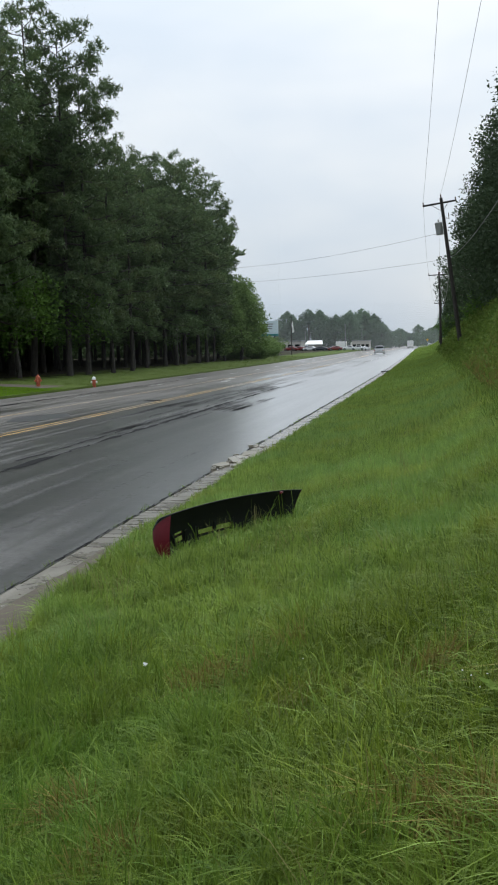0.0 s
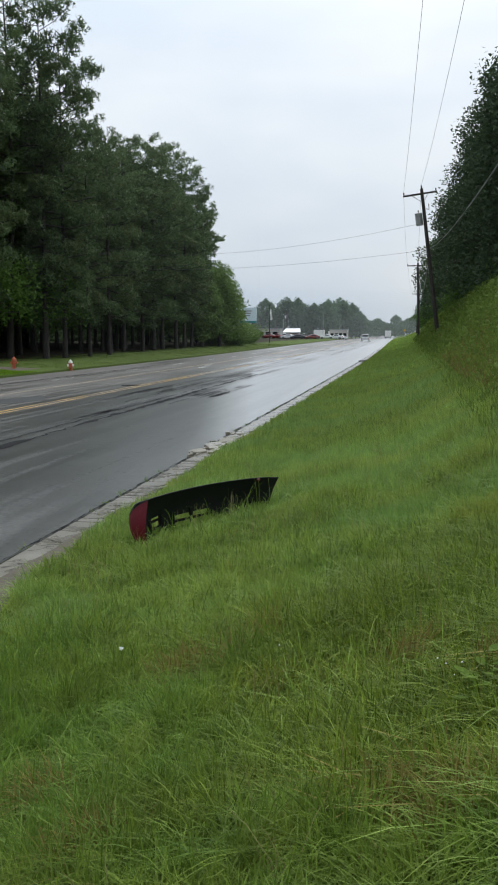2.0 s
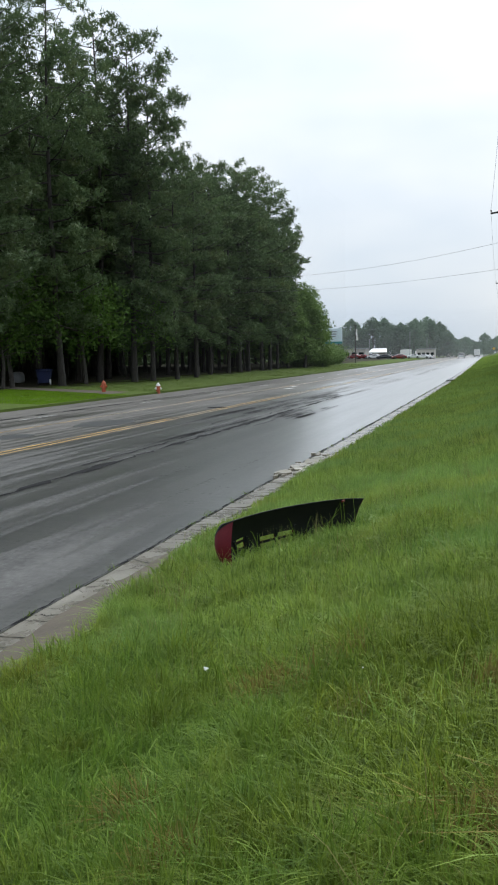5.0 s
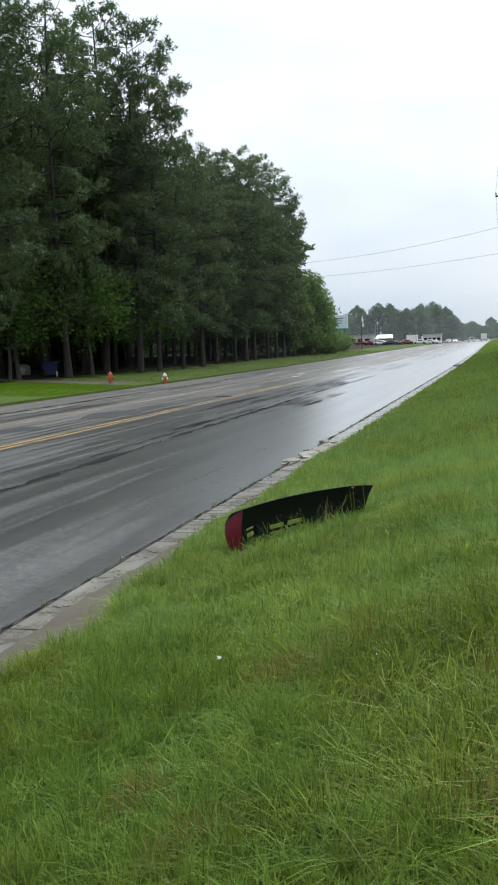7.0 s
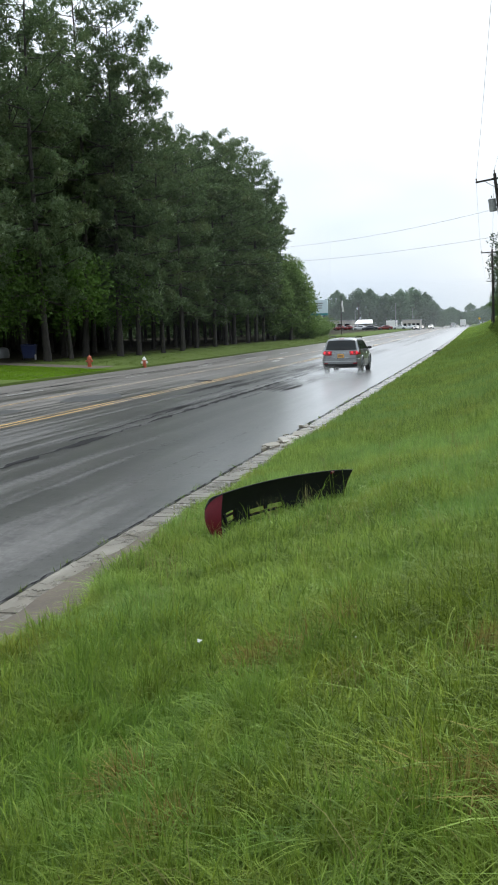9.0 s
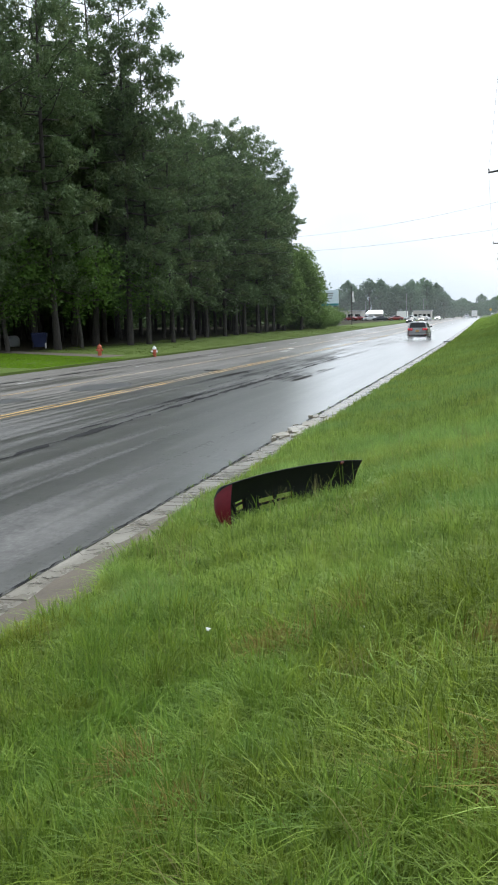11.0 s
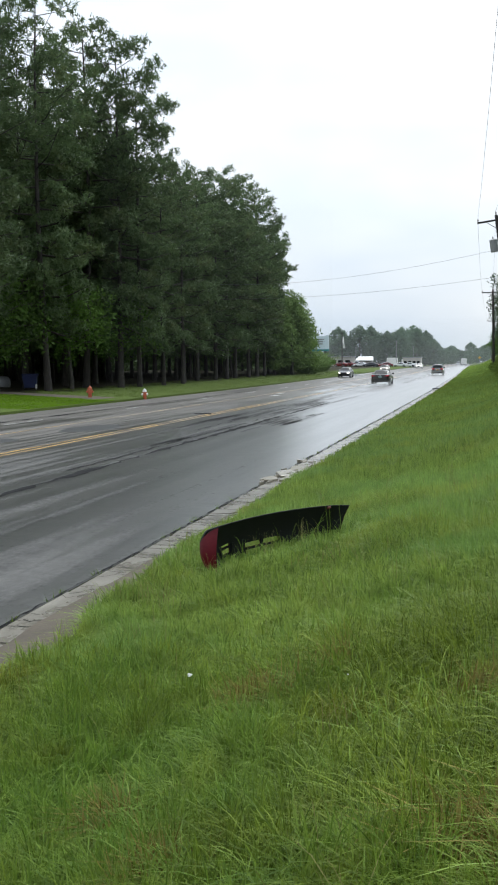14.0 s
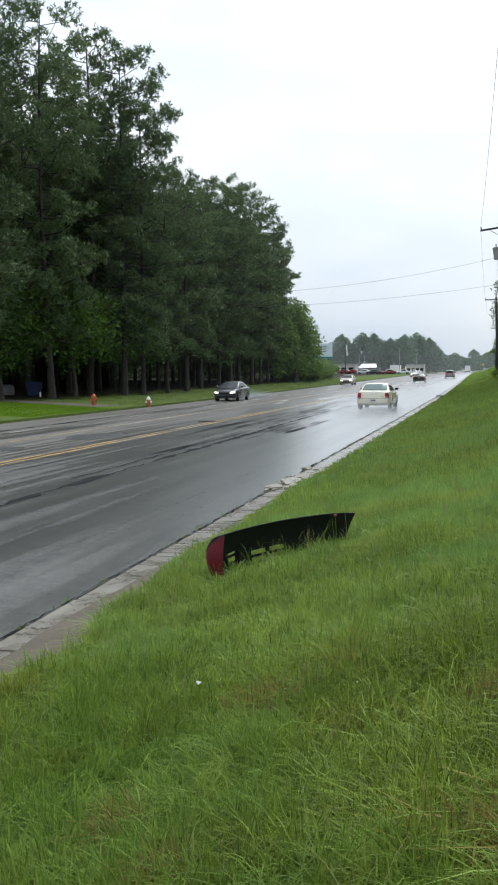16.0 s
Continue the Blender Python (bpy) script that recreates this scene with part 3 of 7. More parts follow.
def make_mud():
    """Silt washed against the lip of the gutter."""
    rnd = random.Random(9)
    sh, y, rows = Shape(), 1.5, []
    while y < 11:
        w = 0.20 * min(1.0, (11 - y) / 3.0) * rnd.uniform(0.7, 1.3)
        rows.append((y, -3.60 - w * 0.5, -3.05))
        y += 0.3
    pts = []
    for y, a, b in rows:
        for k in range(5):
            u = a + (b - a) * k / 4
            pts.append((u + float(bend(y)), y, float(np.interp(u, [-3.98, -3.66, -3.54, -3.44, -3.3, -3.05], [0.014, 0.020, 0.056, 0.096, 0.122, 0.152])) + rnd.uniform(0, 0.008)))
    sh.add(pts, [(i * 5 + k, i * 5 + k + 1, (i + 1) * 5 + k + 1, (i + 1) * 5 + k) for i in range(len(rows) - 1) for k in range(4)])
    tagged(part("silt", sh, SOIL, smooth=60), "brown silt washed against the gutter", "silt", kind="structure")


def chunk(at, size, rnd):
    """A flat broken slab with straight fracture sides, slightly tipped."""
    n = rnd.choice((5, 6, 7))
    angles = sorted((k + rnd.uniform(-0.28, 0.28)) * 2 * math.pi / n for k in range(n))
    rad = [rnd.uniform(0.8, 1.15) for _ in range(n)]
    tip = (rnd.uniform(-0.10, 0.10), rnd.uniform(-0.04, 0.04))
    rings = []
    for z, s in ((-0.05, 1.0), (size[2] * 0.8, 0.98), (size[2], 0.93)):
        ring = []
        for a, r in zip(angles, rad):
            dx, dy = size[0] / 2 * s * r * math.cos(a), size[1] / 2 * s * r * math.sin(a)
            ring.append((at[0] + dx, at[1] + dy, at[2] + z + dx * tip[0] + dy * tip[1]))
        rings.append(ring)
    return Shape().loft(rings)


def make_rubble():
    rnd = random.Random(8)
    pieces = [(-3.98, 17.30, 0.36, 0.75, 0.035), (-3.66, 17.55, 0.26, 0.8, 0.04), (-3.86, 18.20, 0.40, 1.05, 0.045), (-3.60, 18.75, 0.24, 0.9, 0.05), (-3.80, 19.35, 0.42, 1.2, 0.04), (-3.56, 20.05, 0.22, 0.8, 0.04)]
    pieces += [(-3.95 + rnd.uniform(-0.14, 0.30), rnd.uniform(16.5, 20.8), rnd.uniform(0.07, 0.18), rnd.uniform(0.15, 0.45), rnd.uniform(0.015, 0.055)) for _ in range(22)]
    for x, y, sx, sy, sz in pieces:
        tagged(part("concrete_chunk", chunk((x, y, 0.008), (sx, sy, sz), rnd), CHUNK), "pale broken concrete lump in the gutter", "concrete lump", "broken gutter pieces")
    grate = Shape()
    grate.box((0.75, 1.1, 0.06), (-3.7, 75.6, 0.12), edge=0.015)
    drain = holder("storm_drain", "dark storm drain inlet in the gutter", "drain")
    part("lid", grate, TAR, drain)
    for k in range(5):
        part("bar", Shape().box((0.6, 0.05, 0.03), (-3.7, 75.2 + 0.2 * k, 0.165), edge=0.008), STEEL, drain)


# ---- grass and weeds ----
def blades(rng, x, y, length, width, lean, dz=None, folds=2, heading=None):
    """Curved blades rooted at x, y on the ground, each of so many bent pieces; corners by blade."""
    n = len(x)
    z = lie(x, y) - 0.01 if dz is None else dz
    # neighbours lean the same way, or out from the middle of their tussock
    a = (4 * np.pi * drift(x, y, 0.30, 7) if heading is None else heading) + rng.normal(0, 0.85 if heading is None else 0.6, n)
    face = rng.uniform(0, 2 * np.pi, n)
    l = length * rng.uniform(0.55, 1.25, n)
    b = lean * rng.uniform(0.1, 1.3, n) ** 1.3
    dirx, diry = np.cos(a), np.sin(a)
    wx, wy = np.cos(face) * width / 2, np.sin(face) * width / 2
    base = np.stack([x, y, z], 1)
    side = np.stack([wx, wy, np.zeros(n)], 1) * rng.uniform(0.6, 1.3, n)[:, None]

    def along(s):
        out = l * b * (0.15 * s + 0.85 * s ** 2.4)
        up = l * (s - 0.42 * b * s ** 2.6)
        return base + np.stack([dirx * out, diry * out, up], 1)

    rows = []
    for k in range(folds):
        s = k / folds if folds < 3 else (0.0, 0.45, 0.78)[k]
        p = along(s)
        w = side * (1.0 - 0.45 * s)
        rows += [p - w, p + w]
    rows.append(along(1.0))
    return np.stack(rows, 1), folds


def grass_mesh(name, corners, folds, material):
    """Blades welded along their length, each ending in a tip."""
    n, k = corners.shape[:2]
    me = bpy.data.meshes.new(name)
    me.vertices.add(n * k)
    me.vertices.foreach_set("co", corners.astype(np.float32).ravel())
    i = np.arange(n)[:, None] * k
    loops, sizes = [], []
    for f in range(folds - 1):
        loops.append(i + np.array([[2 * f, 2 * f + 1, 2 * f + 3, 2 * f + 2]]))
        sizes.append(4)
    loops.append(i + np.array([[k - 3, k - 2, k - 1]]))
    sizes.append(3)
    loops = np.concatenate(loops, 1).astype(np.int32)
    per = loops.shape[1]
    me.loops.add(n * per)
    me.loops.foreach_set("vertex_index", loops.ravel())
    offs = np.cumsum([0] + sizes[:-1])
    me.polygons.add(n * folds)
    me.polygons.foreach_set("loop_start", (np.arange(n)[:, None] * per + offs[None]).astype(np.int32).ravel())
    me.polygons.foreach_set("loop_total", np.tile(np.array(sizes, np.int32), n))
    me.update(calc_edges=True)
    me.materials.append(material)
    return me


def drift(x, y, size, seed):
    """Smooth random field from 0 to 1 with lumps of about that size."""
    grid = np.random.default_rng(seed).uniform(0, 1, (64, 64))
    a, b = np.asarray(x) / size, np.asarray(y) / size
    i, j = np.floor(a).astype(int), np.floor(b).astype(int)
    f, g = a - i, b - j
    f, g = f * f * (3 - 2 * f), g * g * (3 - 2 * g)
    top = grid[i % 64, j % 64] * (1 - f) + grid[(i + 1) % 64, j % 64] * f
    low = grid[i % 64, (j + 1) % 64] * (1 - f) + grid[(i + 1) % 64, (j + 1) % 64] * f
    return top * (1 - g) + low * g


def scatter(rng, n, x0, x1, y0, y1, keep=None, clump=0.0, share=14, outward=False):
    x, y = rng.uniform(0, 1, n), rng.uniform(y0, y1, n)
    lo = x0(y) if callable(x0) else x0
    hi = x1(y) if callable(x1) else x1
    x = lo + x * (hi - lo)
    heading = rng.uniform(0, 2 * np.pi, n)
    if clump:
        k = max(1, n // share)
        cx, cy = x[:k], y[:k]
        pick = rng.integers(0, k, n)
        loose = rng.uniform(0, 1, n) < 0.20
        spread = clump * rng.uniform(0.5, 1.6, k)[pick]
        x = np.where(loose, x, cx[pick] + rng.normal(0, 1, n) * spread)
        y = np.where(loose, y, cy[pick] + rng.normal(0, 1, n) * spread)
        heading = np.where(loose, heading, np.arctan2(y - cy[pick], x - cx[pick]))
    if keep is not None:
        m = keep(x, y)
        x, y, heading = x[m], y[m], heading[m]
    return (x, y, heading) if outward else (x, y)


BARE = [(-0.04, 2.86, 0.15), (0.13, 2.66, 0.13), (0.32, 3.72, 0.09), (0.0, 4.2, 0.10), (0.75, 5.6, 0.14), (1.0, 6.6, 0.2), (-1.08, 4.70, 0.15), (-1.22, 4.62, 0.10), (-0.78, 5.0, 0.11), (-1.45, 3.4, 0.09), (-1.1, 2.9, 0.10)]


def not_bare(x, y):
    m = np.ones(len(x), bool)
    for bx, by, r in BARE:
        m &= ((x - bx) ** 2 + (y - by) ** 2 > r * r) | (np.sin(x * 91 + y * 57) > 0.2)
    rag = 0.10 * np.sin(y * 2.3 + 1.1 * np.sin(y * 0.9)) + 0.06 * np.sin(y * 7.1)
    return m & (x - bend(y) > GRASS_EDGE - 0.02 + 0.6 * rag + 0.34 * np.clip((9.5 - y) / 3.0, 0, 1))


def right_of(y):
    return 0.13 * y + 0.9


def left_of(y):
    return np.maximum(GRASS_EDGE - 0.2 + bend(y), -0.66 * y - 0.25)


def drive_line(x):
    return np.interp(-np.asarray(x), [20.6, 22.5, 25, 28.5, 33, 39], [53.0, 52.6, 53.2, 55.0, 57.5, 60.5])


def off_drive(x, y):
    return np.abs(y - drive_line(x)) > 1.5 + 0.7 * (x > -23)


def make_grass():
    rng = np.random.default_rng(3)
    zones = [
        ("grass", 90000, 1.6, 5.6, 0.235, 0.0062, 1.35, 0.050, 3),
        ("grass", 95000, 5.2, 10.5, 0.21, 0.0105, 1.25, 0.062, 2),
        ("grass", 90000, 9.6, 17.0, 0.18, 0.0180, 1.0, 0.085, 1),
        ("grass", 80000, 15.5, 38.0, 0.18, 0.026, 0.85, 0.12, 1),
        ("grass", 70000, 36.0, 110.0, 0.17, 0.075, 0.7, 0.25, 1),
        ("grass", 15000, 109.0, 300.0, 0.22, 0.20, 0.5, 0.5, 1),
    ]
    for name, n, y0, y1, l, w, lean, clump, folds in zones:
        x, y, out = scatter(rng, n, left_of, lambda v: np.minimum(right_of(v), 2.2 + bend(v) + 0 * v), y0, y1, not_bare, clump, 36 if folds > 1 else 20, True)
        height = l * (0.48 + 0.52 * drift(x, y, 0.55, 5) + 0.52 * drift(x, y, 0.16, 6)) * np.clip((x - bend(y) - GRASS_EDGE) / 0.6 + 0.7, 0.55, 1)
        near_wing = np.exp(-(((x + 2.52) / 0.22) ** 2 + ((y - 8.38) / 0.30) ** 2))
        along = np.clip(1 - np.abs((x + 2.13) * 0.775 - (y - 9.36) * 0.631 - 0.22) / 0.42, 0, 1) * ((y > 8.4) & (y < 10.3))
        height = height * (1 - 0.75 * near_wing) * (1 - 0.8 * along)
        q, t = blades(rng, x, y, height, w, lean, None, folds, out)
        # mid and far zones take the blades with brightness painted in
        tagged(new(name, grass_mesh(name, q, t, GRASS if y0 < 5 else GRASS_MID_BRIGHT if y0 < 9 else GRASS_FAR_SHEEN)), "long wet green roadside grass", "grass", kind="stuff")
    # the rest of the verge, beside and behind the standpoint
    x, y = scatter(rng, 34000, lambda v: GRASS_EDGE + bend(v), 6.0, -12, 14, lambda a, b: not_bare(a, b) & ((a < left_of(b)) | (a > right_of(b)) | (b < 1.7)), 0.1, 20)
    q, t = blades(rng, x, y, 0.22, 0.03, 0.8, None, 1)
    tagged(new("grass", grass_mesh("grass", q, t, GRASS)), "long wet green roadside grass", "grass", kind="stuff")
    # pale arching blades that stand above the rest
    for n, y0, y1, l, w in ((7500, 1.8, 5.6, 0.21, 0.0078), (8500, 5.2, 10.5, 0.20, 0.0120)):
        x, y, out = scatter(rng, n, left_of, lambda v: np.minimum(right_of(v), 2.2 + bend(v) + 0 * v), y0, y1, not_bare, 0.05, 6, True)
        q, t = blades(rng, x, y, l, w, 1.35, None, 3, out)
        tagged(new("long_grass", grass_mesh("long_grass", q, t, PALE_GRASS)), "pale arching blades above the wet grass", "grass", kind="stuff")
    # seed stalks and dry tufts
    x, y = scatter(rng, 900, left_of, right_of, 2.0, 14, not_bare, 0.05)
    q, t = blades(rng, x, y, 0.32, 0.004, 0.5, None, 3)
    tagged(new("grass_stalks", grass_mesh("grass_stalks", q, t, STRAW)), "thin pale seed stalks in the grass", "grass", kind="stuff")
    px, py = [], []
    for bx, by, r in BARE:
        k = int(420 * r / 0.2)
        px.append(rng.normal(bx, r * 0.6, k))
        py.append(rng.normal(by, r * 0.6, k))
    x, y = np.concatenate(px), np.concatenate(py)
    q, t = blades(rng, x, y, 0.25, 0.0085, 1.0)
    tagged(new("dry_grass", grass_mesh("dry_grass", q, t, DEAD)), "brown dead tufts in bare spots of the verge", "dry grass", kind="stuff")
    # tall blades left standing in front of the lost bumper
    f = rng.uniform(0.05, 1.0, 46)
    x = -2.70 + 1.10 * f + 0.777 * rng.uniform(0.05, 0.30, 46)
    y = 8.66 + 1.36 * f - 0.629 * rng.uniform(0.05, 0.30, 46)
    q, t = blades(rng, x, y, 0.28 + 0.22 * f, 0.006, 0.6, None, 3)
    tagged(new("grass_stalks", grass_mesh("grass_stalks", q, t, GRASS)), "tall green stalks in front of the lost bumper", "grass", kind="stuff")
    # the far verge
    x, y = scatter(rng, 36000, lambda v: -31.5 + bend(v), lambda v: -20.95 + bend(v), 46, 175, off_drive, 0.2)
    q, t = blades(rng, x, y, 0.06, 0.045, 0.8, None, 1)
    tagged(new("verge_grass", grass_mesh("verge_grass", q, t, VERGE)), "short green grass verge beside the woods", "grass", kind="stuff")
    x, y = scatter(rng, 60000, -31.0, -21.0, 40, 54, off_drive, 0.1)
    m = y < drive_line(x)
    q, t = blades(rng, x[m], y[m], 0.07, 0.035, 0.9, None, 1)
    tagged(new("lawn", grass_mesh("lawn", q, t, LAWN)), "mown bright green lawn", "lawn", kind="stuff")


def make_bank_weeds():
    """Tall weeds on the bank."""
    rng = np.random.default_rng(8)
    n = 90000
    y = 7 + 130 * rng.uniform(0, 1, n) ** 1.7
    u = 1.0 + 6.5 * rng.uniform(0, 1, n) ** 0.9
    x = u + bend(y)
    z0 = lie(x, y)
    hgt = np.clip((u - 0.6) * 0.50, 0.1, 1.7) * (0.6 + 0.5 * np.sin(y * 0.9 + 2 * np.sin(u * 1.9)) ** 2)
    z = z0 + hgt * rng.uniform(0.05, 1.0, n)
    s = (0.018 + 0.00105 * y) * rng.uniform(0.6, 1.5, n)
    d = rng.normal(0, 1, (n, 3))
    d /= np.linalg.norm(d, axis=1)[:, None]
    e = np.cross(d, rng.normal(0, 1, (n, 3)))
    e /= np.linalg.norm(e, axis=1)[:, None]
    c = np.stack([x, y, z], 1)
    p = np.stack([c - d * s[:, None] * 1.5, c - e * s[:, None] * 0.9, c + d * s[:, None] * 1.5], 1)
    tagged(new("bank_weeds", cards("bank_weeds", p.reshape(-1, 3), 3, WEED)), "tall leafy weeds on the roadside bank", "weeds", kind="stuff")
    y = 5 + 120 * rng.uniform(0, 1, 50000) ** 1.6
    u = 0.8 + 5.5 * rng.uniform(0, 1, 50000)
    x = u + bend(y)
    q, t = blades(rng, x, y, 0.25 + 0.5 * np.clip((u - 0.8) / 3, 0, 1), 0.010 + 0.0006 * y.mean(), 0.5, None, 1)
    tagged(new("bank_grass", grass_mesh("bank_grass", q, t, BANK)), "tall uncut grass on the bank", "grass", kind="stuff")
    y = 24 + 8.0 * rng.normal(0, 1, 15000)
    u = np.clip(2.7 + 0.8 * rng.normal(0, 1, 15000), 1.2, 5.0)
    m = (drift(u, y, 0.9, 9) > 0.45) & (y > 9)
    y, u = y[m], u[m]
    q, t = blades(rng, u + bend(y), y, 0.50, 0.012, 0.6, None, 1)
    tagged(new("dry_weeds", grass_mesh("dry_weeds", q, t, RUSTY)), "brown dry weed stems on the bank", "weeds", kind="stuff")
    # leafy weeds rooted along the crack between road and gutter
    y = 6 + 60 * rng.uniform(0, 1, 70)
    y = np.repeat(y, 6) + rng.normal(0, 0.05, 420)
    u = -4.0 + rng.normal(0, 0.02, 420)
    q, t = blades(rng, u + bend(y), y, 0.05 + 0.05 * drift(u, y, 1.3, 12), 0.010, 0.8, 0.005 + swell(y), 1)
    tagged(new("crack_weeds", grass_mesh("crack_weeds", q, t, WEED)), "small weeds in the crack along the gutter", "weeds", kind="stuff")


# ---- trees ----
def needle_cards(rng, centres, r, w, per):
    """Tufts of narrow triangles about each centre."""
    n = len(centres) * per
    c = np.repeat(centres, per, 0)
    d = rng.normal(0, 1, (n, 3)) + np.array([0, 0, 0.35])
    d /= np.linalg.norm(d, axis=1)[:, None]
    e = np.cross(d, rng.normal(0, 1, (n, 3)))
    e /= np.linalg.norm(e, axis=1)[:, None]
    l = r * rng.uniform(0.6, 1.2, n)[:, None]
    c = c + rng.normal(0, r * 0.25, (n, 3))
    return np.stack([c - d * l * 0.25 + e * w / 2, c - d * l * 0.25 - e * w / 2, c + d * l], 1).reshape(-1, 3)


def leaf_cards(rng, centres, spread, size, per):
    """Loose three-cornered leaves about each centre."""
    n = len(centres) * per
    c = np.repeat(centres, per, 0) + rng.normal(0, 1, (n, 3)) * spread
    d = rng.normal(0, 1, (n, 3))
    d[:, 2] *= 0.6
    d /= np.linalg.norm(d, axis=1)[:, None]
    e = np.cross(d, rng.normal(0, 1, (n, 3)))
    e /= np.linalg.norm(e, axis=1)[:, None]
    s = size * rng.uniform(0.6, 1.4, n)[:, None]
    return np.stack([c - d * s - e * s * 0.45, c - d * s * 0.2 + e * s * 0.75, c + d * s], 1).reshape(-1, 3)


def pine_tree(seed, height, crown_from, reach, tufts, per=7, tuft=0.30, width=0.085, heart=9, airy=0.5):
    """A tall pine: rising limbs that end in rounded clumps of needle tufts, open near the top."""
    rng = np.random.default_rng(seed)
    tree = holder("pine_tree", "tall dark green pine with a straight bare trunk", "tree", "pines of the wood")
    bow = rng.uniform(-0.35, 0.35, 2)

    def stem(h):
        f = h / height
        return np.array([bow[0] * math.sin(f * 3.0), bow[1] * math.sin(f * 2.4), h])

    r0 = 0.0085 * height + 0.02
    trunk = Shape().tube([stem(h) for h in np.linspace(-0.3, height * 0.96, 12)], [r0 * (1.25 if i == 0 else 1.0) * (1 - 0.9 * i / 11) + 0.012 for i in range(12)], 9)
    clumps = []
    count = int((height - crown_from) * 2.9)
    for k in range(count):
        f = (k + rng.uniform(0, 1)) / count
        h = crown_from + (height - crown_from) * f * 0.95
        a = k * 2.4 + rng.uniform(-0.6, 0.6)
        prof = 0.72 + 0.33 * min(1, f / 0.30) if f < 0.5 else 1.05 * math.sqrt(max(0.0, 1 - ((f - 0.5) / 0.53) ** 2.6)) + 0.08
        l = reach * prof * rng.uniform(0.60, 1.08)
        rise = rng.uniform(-0.25, 0.15) + 0.62 * f
        p0 = stem(h)
        tip = p0 + np.array([math.cos(a) * l, math.sin(a) * l, l * rise])
        mid = (p0 + tip) / 2 + np.array([0, 0, -0.10 * l])
        trunk.tube([p0, mid, tip], [0.06 * (1.2 - f) + 0.014, 0.042 * (1.2 - f) + 0.010, 0.010], 4, False)
        side = np.array([-math.sin(a), math.cos(a), 0.0])
        n = max(2, int(l * 1.15))
        for q in range(n):
            s = 0.32 + 0.68 * (q + rng.uniform(0.2, 1.0)) / n
            c = p0 + (tip - p0) * s + side * rng.uniform(-0.38, 0.38) * l * (1.15 - 0.5 * s) + np.array([0, 0, rng.uniform(-0.15, 0.35)])
            clumps.append((c, rng.uniform(0.48, 0.88) * (1.1 - 0.25 * f), f))
    spare = sum(r * r for _, r, _ in clumps)
    centres, hearts = [], []
    for c, r, f in clumps:
        m = max(4, int(tufts * r * r / spare))
        d = rng.normal(0, 1, (m, 3)) + np.array([0, 0, 0.35])
        d /= np.linalg.norm(d, axis=1)[:, None]
        centres.append(c + d * r * rng.uniform(0.45, 1.0, (m, 1)) * np.array([1.0, 1.0, 0.72]))
        k = int(heart * (1.0 if f < 0.42 else 1.0 - airy * min(1.0, (f - 0.42) / 0.3)))
        hearts.append(c + rng.normal(0, 1, (k, 3)) * r * np.array([0.42, 0.42, 0.26]))
    centres, hearts = np.concatenate(centres), np.concatenate(hearts)
    part("trunk", trunk, PINE_BARK, tree, smooth=60)
    leaves = np.concatenate([needle_cards(rng, centres, tuft, width, per), leaf_cards(rng, hearts, 0.10, 0.15, 2)])
    part("crown", cards("crown", leaves, 3, PINE), None, tree)
    return tree


def broad_tree(seed, height, crown_from, reach, clumps, per, leaf, material, name="oak_tree", label="leafy dark green tree", group="trees", squash=1.0, bark_material=None, loose=0.30):
    rng = np.random.default_rng(seed)
    tree = holder(name, label, "tree", group)
    trunk = Shape().tube([(0.1 * math.sin(h), 0.1 * math.cos(h * 1.3), h) for h in np.linspace(-0.3, height * 0.85, 9)], [0.018 * height * (1 - 0.85 * i / 8) + 0.02 for i in range(9)], 8)
    lobes = []
    limbs = 30
    for k in range(limbs):
        s = (k + 0.5) / limbs
        a = k * 2.4 + rng.uniform(-0.4, 0.4)
        h0 = crown_from * 0.8 + (height * 0.82 - crown_from * 0.8) * s
        prof = math.sin(math.pi * min(1, 0.22 + 0.78 * s) ** (0.8 * squash)) * 0.95 + 0.18
        l = reach * prof * rng.uniform(0.66, 0.90)
        p0 = np.array([0, 0, h0])
        tip = p0 + np.array([math.cos(a) * l, math.sin(a) * l, l * (0.15 + 0.5 * s)])
        trunk.tube([p0, (p0 + tip) / 2 + np.array([0, 0, 0.1 * l]), tip], [0.07, 0.04, 0.015], 5, False)
        lobes.append((tip, loose * reach * rng.uniform(0.8, 1.35)))
        lobes.append((p0 + (tip - p0) * rng.uniform(0.4, 0.7) + rng.normal(0, 0.08, 3) * reach, loose * reach * rng.uniform(0.8, 1.25)))
    lobes.append((np.array([0, 0, height * 0.90]), loose * reach))
    total = sum(r * r for _, r in lobes)
    spots = []
    for c, r in lobes:
        m = max(8, int(clumps * per * r * r / total))
        d = rng.normal(0, 1, (m, 3))
        d /= np.linalg.norm(d, axis=1)[:, None]
        d *= (1 + 0.22 * np.sin(d[:, :1] * 5 + c[0] * 3) * np.sin(d[:, 1:2] * 4 + c[1]))
        spots.append(c + d * r * rng.uniform(0.50, 1.02, (m, 1)) * np.array([1, 1, 0.8]))
    part("trunk", trunk, bark_material or GREY_BARK, tree, smooth=60)
    part("crown", cards("crown", leaf_cards(rng, np.concatenate(spots), 0.02 * reach, leaf, 1), 3, material), None, tree)
    return tree


